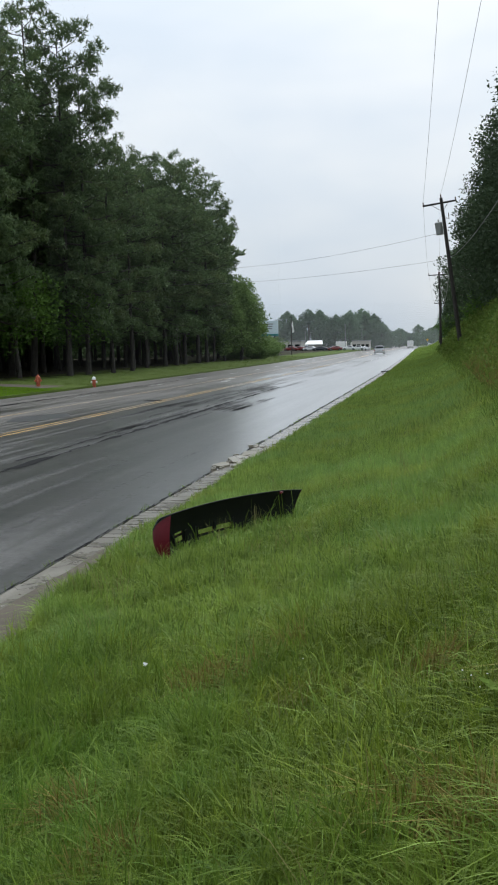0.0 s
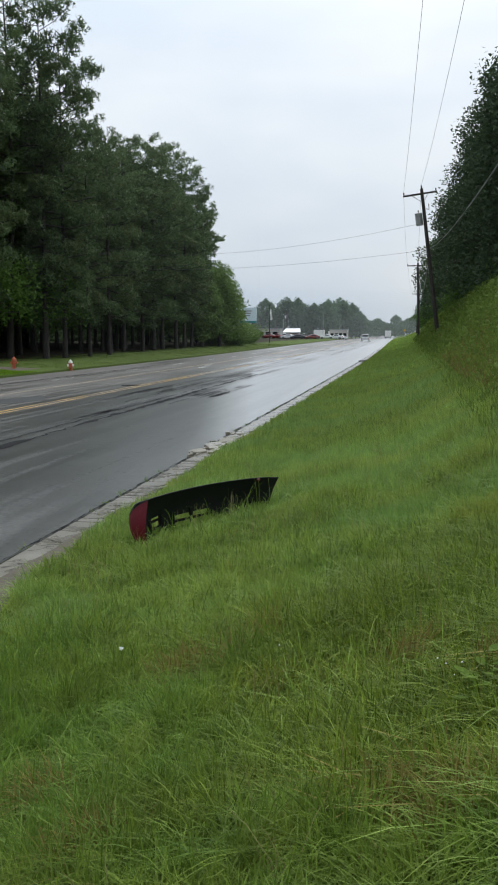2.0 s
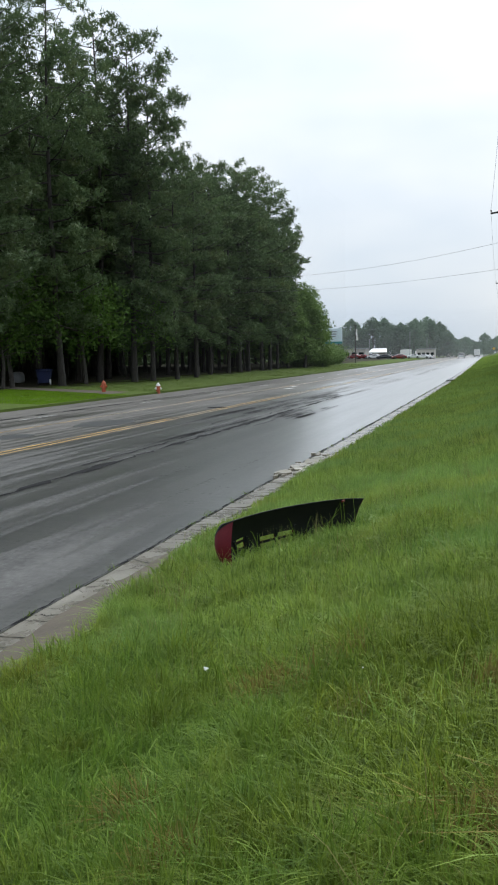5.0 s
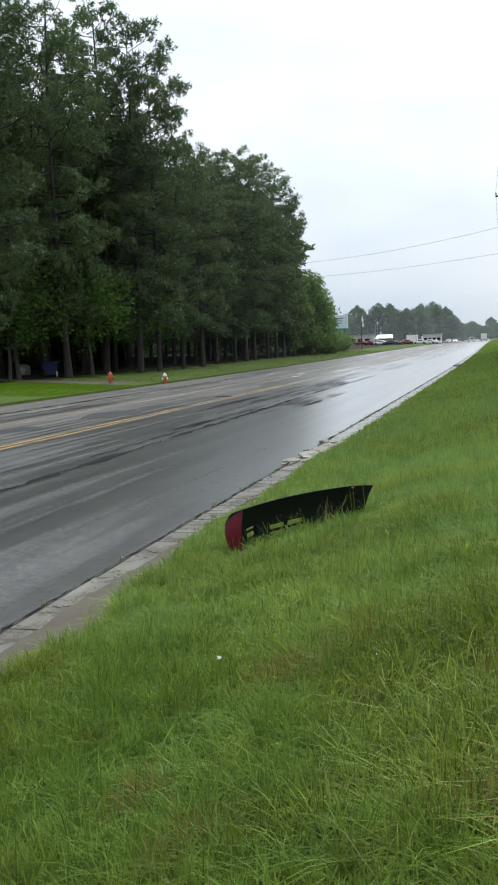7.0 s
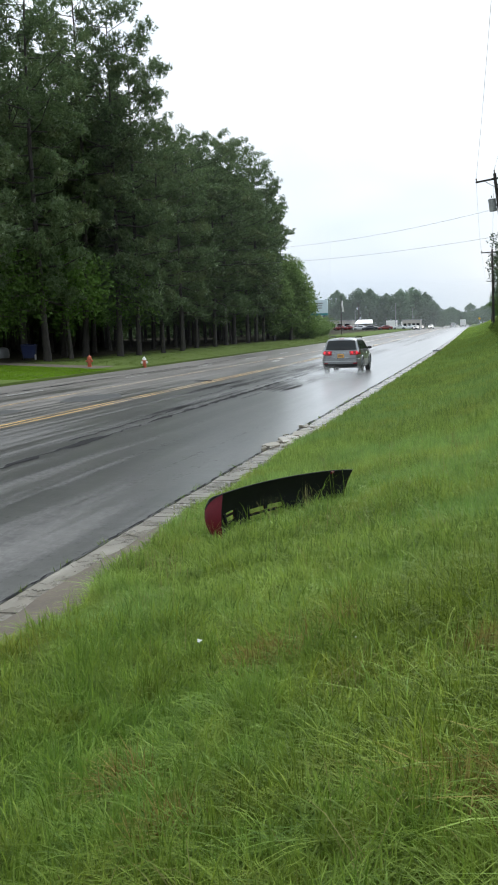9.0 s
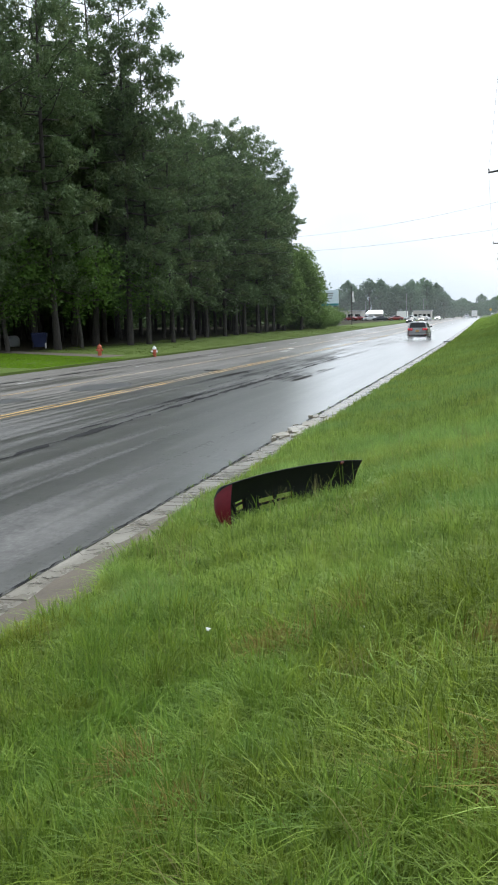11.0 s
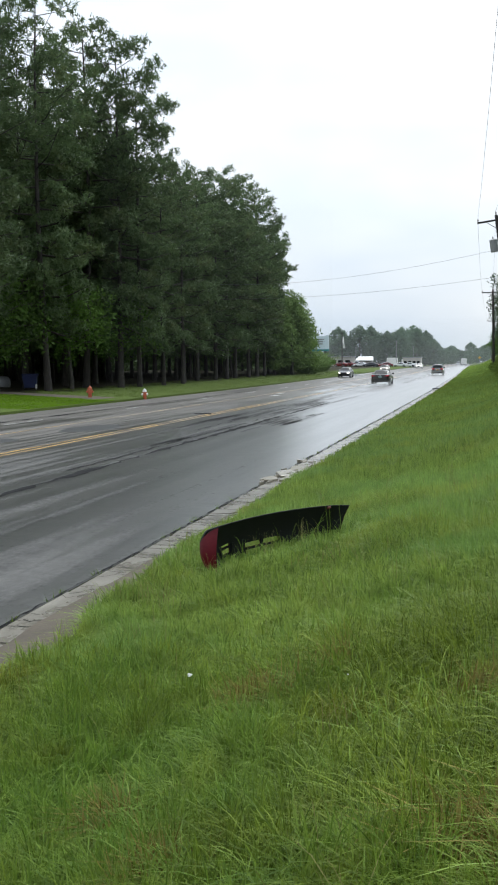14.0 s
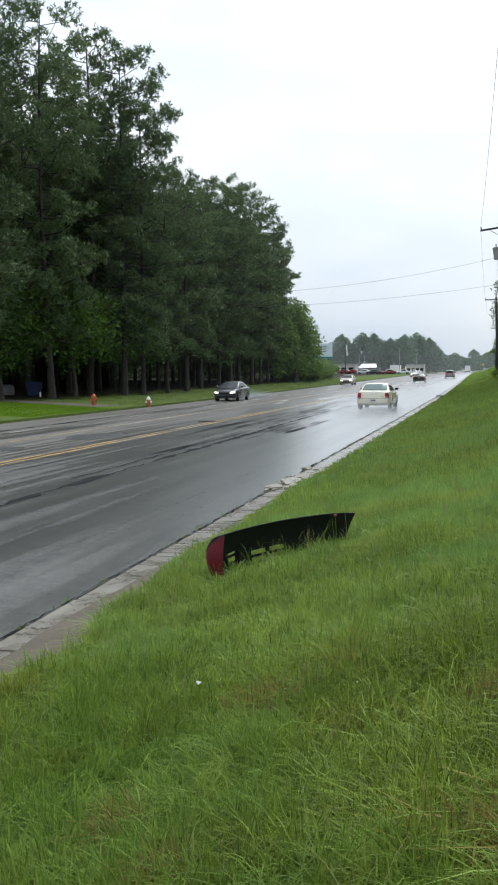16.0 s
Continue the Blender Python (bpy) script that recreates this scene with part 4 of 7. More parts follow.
def bush(seed, height, reach, clumps, per, leaf, material, label):
    rng = np.random.default_rng(seed)
    b = holder("bush", label, "bush", "roadside bushes")
    stems = Shape()
    centres = []
    for k in range(9):
        a = k * 2.4
        l = reach * rng.uniform(0.4, 0.95)
        tip = np.array([math.cos(a) * l, math.sin(a) * l, height * rng.uniform(0.45, 0.95)])
        stems.tube([(0, 0, -0.2), tip * 0.5 + np.array([0, 0, 0.1]), tip], [0.04, 0.025, 0.01], 5, False)
        m = clumps // 9
        f = rng.uniform(0.2, 1.05, m)
        centres.append(tip * f[:, None] + rng.normal(0, 1, (m, 3)) * np.array([0.22, 0.22, 0.16]) * reach)
    c = np.concatenate(centres)
    c[:, 2] = np.maximum(c[:, 2], 0.1)
    part("stems", stems, GREY_BARK, b)
    part("leaves", cards("leaves", leaf_cards(rng, c, 0.09 * reach + 0.03, leaf, per), 3, material), None, b)
    return b


def place(tree, spots, rnd, first=True):
    """Puts a tree at the first spot and copies at the others."""
    for k, (x, y, s, *slim) in enumerate(spots):
        girth = s * (slim[0] if slim else 1.0)
        m = pose(x, y, at_ground(x, y), 0, 0, rnd.uniform(0, 360))
        if k == 0:
            tree.matrix_basis = m
            ob = tree
        else:
            ob = copy_thing(tree, m)
        ob.scale = (girth, girth, s)


def make_woods():
    rnd = random.Random(21)
    shapes = ((24.0, 3.4, 3.9), (23.0, 3.0, 4.2), (22.5, 3.8, 3.7), (24.0, 4.2, 4.0))
    kinds = [pine_tree(31 + k, h, c, r, 3000, 7, 0.32, 0.080, 6, 0.85) for k, (h, c, r) in enumerate(shapes)]
    middle = [pine_tree(36 + k, h, c, r, 1700, 7, 0.44, 0.090, 9, 0.3) for k, (h, c, r) in enumerate(shapes)]
    plainer = [pine_tree(41 + k, h, c, r, 430, 5, 0.84, 0.28, 5, 0.0) for k, (h, c, r) in enumerate(shapes[:2])]
    # where each pine of the front row stands, its height and its girth
    near = [(-30.4, 61.2, 28.0, 0.95), (-31.3, 69.8, 29.3, 0.95), (-28.9, 71.3, 27.4, 0.95), (-28.3, 74.0, 25.8, 0.86), (-33.4, 54.0, 28.0, 1.0), (-30.0, 49.0, 26.0, 1.0)]
    front = [(-27.9, 79.0, 20.6, 0.9), (-28.1, 85.0, 20.8, 0.95), (-29.6, 90.5, 21.0, 1.0), (-29.9, 96.0, 22.0, 1.05), (-29.4, 101.5, 22.6, 1.0), (-29.6, 107.0, 24.4, 1.1), (-30.0, 112.5, 24.4, 1.1), (-29.6, 118.0, 24.2, 1.1), (-29.8, 123.5, 23.2, 1.1), (-30.0, 129.0, 21.0, 1.05), (-35.0, 46.0, 26.0, 1.0)]
    beyond = [(x + (float(bend(y)) if y > 90 else 0.0), y, h, g) for x, y, h, g in front]
    y = 58.0
    while y < 110:
        beyond.append((-34.5 + rnd.uniform(-1.0, 1.0), y, 25.0 if y < 84 else 21.5, 1.0))
        y += 7.0
    back = []
    for u, step, y0 in ((-35.0, 6.0, 112), (-40.5, 6.0, 46), (-46, 6.5, 46), (-53, 7.0, 44), (-59, 7.0, 44)):
        y = y0
        while y < 150:
            back.append((u + float(bend(y)) + rnd.uniform(-1.6, 1.6), y + rnd.uniform(-1, 1), rnd.uniform(22.0, 24.0), 1.05))
            y += step
    back = [p for p in back if p[1] > 58 - 0.35 * (p[0] + 40)]
    for group, made in ((near, kinds), (beyond, middle), (back, plainer)):
        spots = [[] for _ in made]
        for k, (x, y, tall, girth) in enumerate(group):
            i = (k * 7 + k // 3) % len(made)
            spots[i].append((x, y, tall / shapes[i][0], girth))
        for kind, where in zip(made, spots):
            place(kind, where, rnd)
    # broad-leaved understorey
    low = [broad_tree(61 + k, 8.0 + k, 3.2, 3.2, 230, 18, 0.14, LEAF, "understorey_tree", "low leafy green tree under the pines", "understorey trees") for k in range(2)]
    spots = [[], []]
    for k in range(34):
        y = 47 + k * 3.2 + rnd.uniform(-1, 1)
        u = -33.0 - rnd.choice((0.0, 3.0, 7.0, 11.0, 15.0)) + rnd.uniform(-1, 1)
        spots[k % 2].append((u + float(bend(y)), y, rnd.uniform(0.75, 1.15)))
    for k, spot in enumerate(((-30.6, 65.4, 1.1), (-29.4, 72.6, 0.95), (-32.4, 57.5, 1.1))):
        spots[k % 2].append(spot)
    for kind, where in zip(low, spots):
        place(kind, where, rnd)
    # the dark depth of the wood
    rng = np.random.default_rng(17)
    n = 52000
    y = rng.uniform(72, 262, n)
    x = np.where(y < 165, -64 - 16 * rng.uniform(0, 1, n), -44 - 30 * rng.uniform(0, 1, n)) + bend(y)
    z = lie(x, y) + np.where(y < 165, np.clip((y - 60) * 0.4, 4, 19), 11) * rng.uniform(0.0, 1, n)
    low_y = rng.uniform(60, 200, 16000)
    low_x = -61 - 8 * rng.uniform(0, 1, 16000) + bend(low_y)
    x, y, z = np.r_[x, low_x], np.r_[y, low_y], np.r_[z, lie(low_x, low_y) + 5.0 * rng.uniform(0, 1, 16000)]
    deep = leaf_cards(rng, np.stack([x, y, z], 1), 0.6, 0.55, 1)
    tagged(new("deep_woods", cards("deep_woods", deep, 3, PINE)), "dense dark foliage deep in the pine wood", "woods", kind="stuff")
    # broad-leaved trees where the pines end
    edge = broad_tree(71, 13.0, 1.6, 3.9, 460, 22, 0.20, BUSH_LEAF, "edge_tree", "rounded leafy green tree at the end of the wood", "trees at the end of the wood")
    where = [(-27.9, 139, 0.95), (-29.6, 134, 0.85), (-29.0, 144, 1.05), (-32.0, 151, 1.0), (-33.3, 160, 0.85), (-34.4, 156, 1.15), (-35.6, 168, 0.95), (-39.5, 166, 1.1), (-39.5, 175, 1.0), (-44, 172, 1.1), (-49, 168, 1.1)]
    place(edge, [(x + float(bend(y)), y, f) for x, y, f in where], rnd)
    shrub = bush(81, 4.2, 2.8, 240, 26, 0.15, BUSH_LEAF, "pale green bush at the end of the wood")
    where = [(-27.2, 149, 0.75), (-29.6, 156, 0.85), (-29.0, 163, 0.85), (-29.5, 171, 0.85), (-30.0, 180, 0.9), (-31.0, 147, 0.8), (-34, 178, 0.9), (-38, 180, 1.0)]
    place(shrub, [(x + float(bend(y)), y, f) for x, y, f in where], rnd)


def make_right_trees():
    rnd = random.Random(33)
    sizes = ((17.5, 4.4), (16.0, 4.0))
    fine = [broad_tree(91 + k, h, 1.2, r, 1700, 24, 0.112, CEDAR, "bank_tree", "dense dark green tree on top of the bank", "trees on the bank", 1.15, None, 0.32) for k, (h, r) in enumerate(sizes)]
    coarse = [broad_tree(93 + k, h, 1.2, r, 650, 16, 0.19, CEDAR, "bank_tree", "dense dark green tree on top of the bank", "trees on the bank", 1.25, None, 0.29) for k, (h, r) in enumerate(sizes)]
    spots = [[(8.9, 58, 1.2), (7.5, 70, 1.13), (6.6, 84, 1.0)], [(10.8, 50, 1.24), (8.2, 64, 1.16), (6.9, 77, 1.05)]]
    behind = [[(8.4, 98, 1.0), (4.9, 112, 0.85), (13, 70, 1.2), (4.0, 150, 0.8), (15, 62, 1.3)], [(7.8, 91, 1.0), (4.4, 126, 0.8), (15, 86, 1.2), (5.0, 172, 0.7), (12, 100, 1.2)]]
    for kind, w in zip(fine + coarse, spots + behind):
        place(kind, w, rnd)
    vine = bush(95, 3.0, 2.0, 140, 12, 0.13, LEAF, "vine-covered green bush on the bank")
    place(vine, [(6.8, 57, 1.0), (6.4, 68, 1.1), (6.2, 62, 0.9), (5.3, 74, 1.0), (5.0, 84, 1.0), (4.4, 96, 0.9), (4.2, 118, 1.0), (3.4, 140, 1.0), (2.8, 165, 1.1), (3.2, 190, 1.2), (6.8, 50, 0.8)], rnd)


def make_distance():
    rnd = random.Random(44)
    shapes = ((15.2, 5.0, 1.55), (12.6, 5.4, 1.35), (16.4, 4.4, 1.75))
    far = [broad_tree(101 + k, h, 1.5, r, 200, 12, 0.46, FAR_LEAF, "distant_tree", "grey-green tree beyond the roadside lots, haze put into its leaf colour", "distant trees", q, None, 0.24) for k, (h, r, q) in enumerate(shapes)]
    spots = [[], [], []]
    line = ((-80, 0.9), (-75, 1.0), (-71, 0.85), (-68, 1.0), (-64, 0.85), (-61.5, 1.05), (-58.5, 0.95), (-57, 0.9), (-55.5, 0.85), (-54, 0.7), (-52.5, 0.75), (-50, 1.1), (-47.5, 1.05), (-45, 1.05), (-42.8, 0.8), (-40, 0.45), (-37.5, 0.95), (-35, 1.05), (-32.5, 1.2), (-30, 1.15), (-27.5, 1.05), (-25, 0.95), (-22.5, 0.9), (-20, 0.75), (-17.8, 0.5))
    for k, (x, f) in enumerate(line):
        spots[(k * 5 + k // 4) % 3].append((x + rnd.uniform(-1, 1), 385 + rnd.uniform(-14, 20), f))
    for k in range(16):
        spots[k % 3].append((-30 + 4.2 * k, 520 + rnd.uniform(-25, 30), rnd.uniform(0.45, 0.8)))
    for k in range(22):
        spots[k % 3].append((-40 + 3.8 * k, 640 + rnd.uniform(-25, 30), rnd.uniform(0.6, 1.0)))
    for k in range(8):
        spots[k % 3].append((4.5 + 3 * (k % 3), 200 + 30 * k, rnd.uniform(0.45, 0.7)))
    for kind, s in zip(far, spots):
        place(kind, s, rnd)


def make_haze_sheets():
    """Thin pale veils added over the far end of the road, standing in for haze."""
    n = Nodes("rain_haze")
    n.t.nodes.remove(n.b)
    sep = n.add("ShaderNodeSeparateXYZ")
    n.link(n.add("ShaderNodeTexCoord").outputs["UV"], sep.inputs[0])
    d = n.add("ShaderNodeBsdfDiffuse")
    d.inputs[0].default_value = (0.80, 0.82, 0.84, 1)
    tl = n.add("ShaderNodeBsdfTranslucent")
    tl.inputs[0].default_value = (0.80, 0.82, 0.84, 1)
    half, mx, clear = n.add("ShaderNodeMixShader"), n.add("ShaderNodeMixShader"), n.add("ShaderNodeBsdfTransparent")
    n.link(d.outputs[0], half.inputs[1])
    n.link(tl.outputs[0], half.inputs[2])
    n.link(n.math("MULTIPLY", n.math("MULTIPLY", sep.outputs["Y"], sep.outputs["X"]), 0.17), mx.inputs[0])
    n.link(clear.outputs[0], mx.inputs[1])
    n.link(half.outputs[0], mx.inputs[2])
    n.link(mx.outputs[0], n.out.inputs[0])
    # a fainter veil is added along the edge of the wood, to lift its darks
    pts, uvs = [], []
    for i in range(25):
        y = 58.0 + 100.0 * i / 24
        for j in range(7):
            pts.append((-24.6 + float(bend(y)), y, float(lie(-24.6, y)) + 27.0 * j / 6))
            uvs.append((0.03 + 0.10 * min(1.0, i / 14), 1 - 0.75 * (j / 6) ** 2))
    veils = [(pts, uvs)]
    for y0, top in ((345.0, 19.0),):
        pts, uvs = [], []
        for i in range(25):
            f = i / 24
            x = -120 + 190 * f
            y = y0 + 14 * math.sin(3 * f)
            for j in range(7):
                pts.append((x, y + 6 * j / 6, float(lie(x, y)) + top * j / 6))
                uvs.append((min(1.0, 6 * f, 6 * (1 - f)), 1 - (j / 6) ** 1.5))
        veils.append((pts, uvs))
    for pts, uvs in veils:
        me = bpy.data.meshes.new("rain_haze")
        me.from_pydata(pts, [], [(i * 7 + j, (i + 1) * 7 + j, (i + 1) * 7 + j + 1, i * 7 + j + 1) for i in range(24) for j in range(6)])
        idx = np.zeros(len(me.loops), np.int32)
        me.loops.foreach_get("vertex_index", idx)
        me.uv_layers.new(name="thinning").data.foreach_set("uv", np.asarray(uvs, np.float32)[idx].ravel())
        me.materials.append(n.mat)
        ob = tagged(new("rain_haze", me), "pale translucent sheet standing in for distance haze", "haze", kind="stuff")
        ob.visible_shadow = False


# ---- poles and wires ----
def wire(name, a, b, sag, r, label, steps=18, material=None):
    a, b = Vector(a), Vector(b)
    pts = []
    for i in range(steps + 1):
        s = i / steps
        p = a.lerp(b, s)
        p.z -= sag * 4 * s * (1 - s)
        pts.append(p)
    return tagged(part(name, Shape().tube(pts, r, 5), material or CABLE), label, "wire", "overhead wires")


def utility_pole(x, y, height, lean, transformer):
    z = at_ground(x, y)
    p = holder("utility_pole", "weathered dark wooden utility pole with a crossarm" + (" and transformer, leaning" if transformer else ""), "utility pole", "utility poles", at=pose(x, y, z, 0, lean, 0))
    part("post", Shape().tube([(0, 0, -0.4), (0, 0, height * 0.5), (0, 0, height)], [0.17, 0.15, 0.115], 12), POLE_WOOD, p, smooth=50)
    part("crossarm", Shape().box((2.5, 0.11, 0.13), (-0.15, 0.14, height - 0.35), edge=0.015), POLE_WOOD, p)
    for s in (-1, 1):
        part("brace", Shape().tube([(-0.15 + s * 0.62, 0.2, height - 0.38), (0, 0.17, height - 1.0)], 0.022, 5), STEEL, p)
        part("insulator", Shape().turned([(0.03, 0.0), (0.03, 0.06), (0.06, 0.08), (0.045, 0.13), (0.06, 0.15), (0.03, 0.21), (0.0, 0.22)], at=(-0.15 + s * 1.18, 0.14, height - 0.29), sides=12), CERAMIC, p, smooth=50)
    part("insulator", Shape().turned([(0.03, 0.0), (0.03, 0.08), (0.06, 0.1), (0.045, 0.15), (0.06, 0.18), (0.03, 0.25), (0.0, 0.26)], at=(0, 0, height), sides=12), CERAMIC, p, smooth=50)
    if transformer:
        t = part("transformer", Shape().turned([(0.0, 0.0), (0.25, 0.0), (0.27, 0.03), (0.27, 0.80), (0.285, 0.82), (0.285, 0.88), (0.2, 0.94), (0.0, 0.95)], at=(-0.42, 0.05, height - 2.65), sides=20), PALE_STEEL, p, "grey can transformer", smooth=40)
        part("bushing", Shape().turned([(0.03, 0.0), (0.05, 0.04), (0.03, 0.1), (0.045, 0.14), (0.02, 0.2), (0.0, 0.21)], at=(-0.42, 0.05, height - 1.71), sides=10), CERAMIC, t)
        part("bracket", Shape().box((0.22, 0.08, 0.10), (-0.15, 0.05, height - 2.2), edge=0.01), STEEL, p)
        part("cutout", Shape().tube([(0.18, 0.05, height - 1.5), (0.38, 0.05, height - 1.6), (0.40, 0.05, height - 1.15)], 0.03, 6), CERAMIC, p)
    return p


POLES = [(2.25, 2.0, 11.2, -1, False), (2.05, 72.0, 11.1, -7.5, True), (1.05, 125.0, 9.9, -1.5, False), (1.2, 185.0, 8.0, 3.0, False)]


def pole_point(k, along, up):
    x, y, h, lean, _ = POLES[k]
    m = pose(x, y, at_ground(x, y), 0, lean, 0)
    return m @ Vector((along, 0.1, h + up))


def make_poles():
    for p in POLES:
        utility_pole(*p)
    for k in range(len(POLES) - 1):
        wire("power_wire", pole_point(k, -1.33, -0.06), pole_point(k + 1, -1.33, -0.06), 0.9, 0.008, "thin overhead power wire between poles")
        wire("power_wire", pole_point(k, 0.0, 0.25), pole_point(k + 1, 0.0, 0.25), 0.9, 0.008, "thin overhead power wire between poles")
        wire("telephone_cable", pole_point(k, 0.15, -4.4 if k else -7.1), pole_point(k + 1, 0.15, -4.4), 1.4 if k else 0.7, 0.022, "thick sagging telephone cable between poles")
    wire("service_wire", pole_point(1, -0.2, -2.5), (-34, 100, 11.4), 1.2, 0.010, "thin service wire across the road")
    wire("service_wire", pole_point(1, -0.2, -4.5), (-34, 104, 9.9), 0.7, 0.010, "thin service wire across the road")


# ---- small roadside things ----
def hydrant(x, y, caps):
    h = holder("fire_hydrant", "orange fire hydrant with " + ("white side caps" if caps else "a dark bonnet") + " on the far verge", "fire hydrant", "fire hydrants", at=pose(x, y, at_ground(x, y, -0.06), 0, 0, 25))
    part("barrel", Shape().turned([(0.0, -0.05), (0.17, -0.05), (0.17, 0.02), (0.12, 0.03), (0.115, 0.50), (0.15, 0.52), (0.15, 0.56), (0.0, 0.56)], sides=18), ORANGE, h, smooth=40)
    part("bonnet", Shape().turned([(0.14, 0.565), (0.135, 0.62), (0.10, 0.70), (0.05, 0.74), (0.035, 0.75), (0.035, 0.80), (0.0, 0.80)], sides=18), WHITE if caps else ORANGE, h, smooth=40)
    for s in (-1, 1):
        part("side_cap", Shape().turned([(0.0, 0.10), (0.075, 0.10), (0.075, 0.19), (0.03, 0.20), (0.03, 0.23), (0.0, 0.23)] if s > 0 else [(0.0, -0.23), (0.03, -0.23), (0.03, -0.20), (0.075, -0.19), (0.075, -0.10), (0.0, -0.10)], "x", (0, 0, 0.42), 14), WHITE if caps else ORANGE, h)
    part("front_cap", Shape().turned([(0.0, -0.24), (0.035, -0.24), (0.035, -0.21), (0.095, -0.20), (0.095, -0.10), (0.0, -0.10)], "y", (0, 0, 0.36), 16), ORANGE, h)


def make_verge_things():
    hydrant(-23.5, 52.9, False)
    hydrant(-20.95, 55.6, True)
    blue = plain("blue_plastic", (0.012, 0.022, 0.085), 0.45)
    x, y = -33.2, 63.9
    b = holder("wheeled_bin", "dark blue wheeled bin at the edge of the woods", "bin", at=pose(x, y, at_ground(x, y), 0, 0, 20))
    rings = [[(sx * w, sy * d, z) for sx, sy in ((-1, -1), (1, -1), (1, 1), (-1, 1))] for w, d, z in ((0.42, 0.34, 0.12), (0.55, 0.42, 1.0), (0.57, 0.44, 1.02), (0.57, 0.44, 1.07))]
    part("body", Shape().loft(rings), blue, b)
    part("lid", Shape().box((1.2, 0.95, 0.09), (0, 0, 1.12), edge=0.03), blue, b)
    for s in (-1, 1):
        part("wheel", Shape().turned([(0.0, -0.05), (0.19, -0.05), (0.21, -0.03), (0.21, 0.03), (0.19, 0.05), (0.0, 0.05)], "x", (s * 0.47, -0.34, 0.20), 18), WHITE if s > 0 else RUBBER, b, "pale wheel disc" if s > 0 else "")
    x, y = -37.5, 67.5
    stone = Shape().turned([(0.0, -0.1), (0.55, -0.1), (0.62, 0.25), (0.58, 0.6), (0.45, 0.8), (0.2, 0.86), (0.0, 0.87)], at=(0, 0, 0), sides=14)
    tagged(part("drum", stone, STEEL, None, at=pose(x, y, at_ground(x, y)), smooth=50), "pale grey drum among the trees", "drum")
    # dirt drive beside the lawn
    sh = Shape()
    line = [(-20.6, 53.0, 3.4), (-22.5, 52.6, 2.7), (-25, 53.2, 2.3), (-28.5, 55.0, 2.1), (-33, 57.5, 2.0), (-39, 60.5, 2.0)]
    pts = []
    for x, y, w in line:
        for k in range(7):
            s = (k / 6 - 0.5) * 2
            pts.append((x, y + s * w * 0.6, at_ground(x, y + s * w * 0.6, 0.012)))
    sh.add(pts, [(i * 7 + k, i * 7 + k + 1, (i + 1) * 7 + k + 1, (i + 1) * 7 + k) for i in range(len(line) - 1) for k in range(6)])
    tagged(part("dirt_drive", sh, SOIL), "brown damp dirt drive at the edge of the lawn", "drive", kind="structure")
    # litter in the near grass
    x, y = -1.60, 4.88
    sh = Shape()
    sh.add([(0.016 * math.cos(q) * (1 + 0.3 * math.sin(3 * q)), 0.014 * math.sin(q), 0.006 * math.cos(2 * q)) for q in (2 * math.pi * k / 10 for k in range(10))] + [(0, 0, 0.01)], [(k, (k + 1) % 10, 10) for k in range(10)])
    tagged(part("paper_scrap", sh, WHITE, None, at=pose(x, y, at_ground(x, y, 0.19), 15, 10, 0)), "small crumpled white scrap caught in the grass", "litter")


def make_small_plants():
    """Broad-leaved weeds and tiny white flowers among the near grass."""
    rnd = random.Random(71)
    for x, y, size in ((0.21, 3.28, 0.07), (0.28, 3.42, 0.06), (0.95, 5.6, 0.09)):
        z = at_ground(x, y)
        weed = holder("broadleaf_weed", "low broad-leaved green weed in the grass", "weed", "broad-leaved weeds", at=pose(x, y, z))
        for k in range(9):
            a, l = k * 2.4, size * rnd.uniform(0.7, 1.2)
            up = rnd.uniform(0.10, 0.22)
            c, d = Vector((math.cos(a), math.sin(a), 0.25)), Vector((-math.sin(a), math.cos(a), 0))
            p = Vector((0, 0, up)) + c * 0.02
            rim = [p, p + c * l * 0.4 + d * l * 0.30, p + c * l * 0.8 + d * l * 0.22, p + c * l, p + c * l * 0.8 - d * l * 0.22, p + c * l * 0.4 - d * l * 0.30]
            part("leaf", Shape().add([tuple(q) for q in rim] + [tuple(p + c * l * 0.55 + Vector((0, 0, -0.012)))], [(i, (i + 1) % 6, 6) for i in range(6)]), WEED, weed)
        part("stem", Shape().tube([(0, 0, -0.02), (0.005, 0, 0.12), (0, 0, 0.21)], 0.004, 5), WEED, weed)
    for x, y in ((0.13, 3.43), (0.10, 3.50), (0.16, 3.38), (0.19, 3.46), (-0.62, 4.28)):
        z = at_ground(x, y)
        f = holder("wild_flower", "tiny white wild flower in the grass", "flower", "white flowers", at=pose(x, y, z))
        h = rnd.uniform(0.20, 0.26)
        part("stalk", Shape().tube([(0, 0, -0.02), (0.006, 0.004, h)], 0.0016, 5), WEED, f)
        part("bloom", Shape().turned([(0.0, -0.001), (0.003, 0.0), (0.004, 0.001), (0.0025, 0.003), (0.0, 0.004)], at=(0.006, 0.004, h), sides=8), WHITE, f)


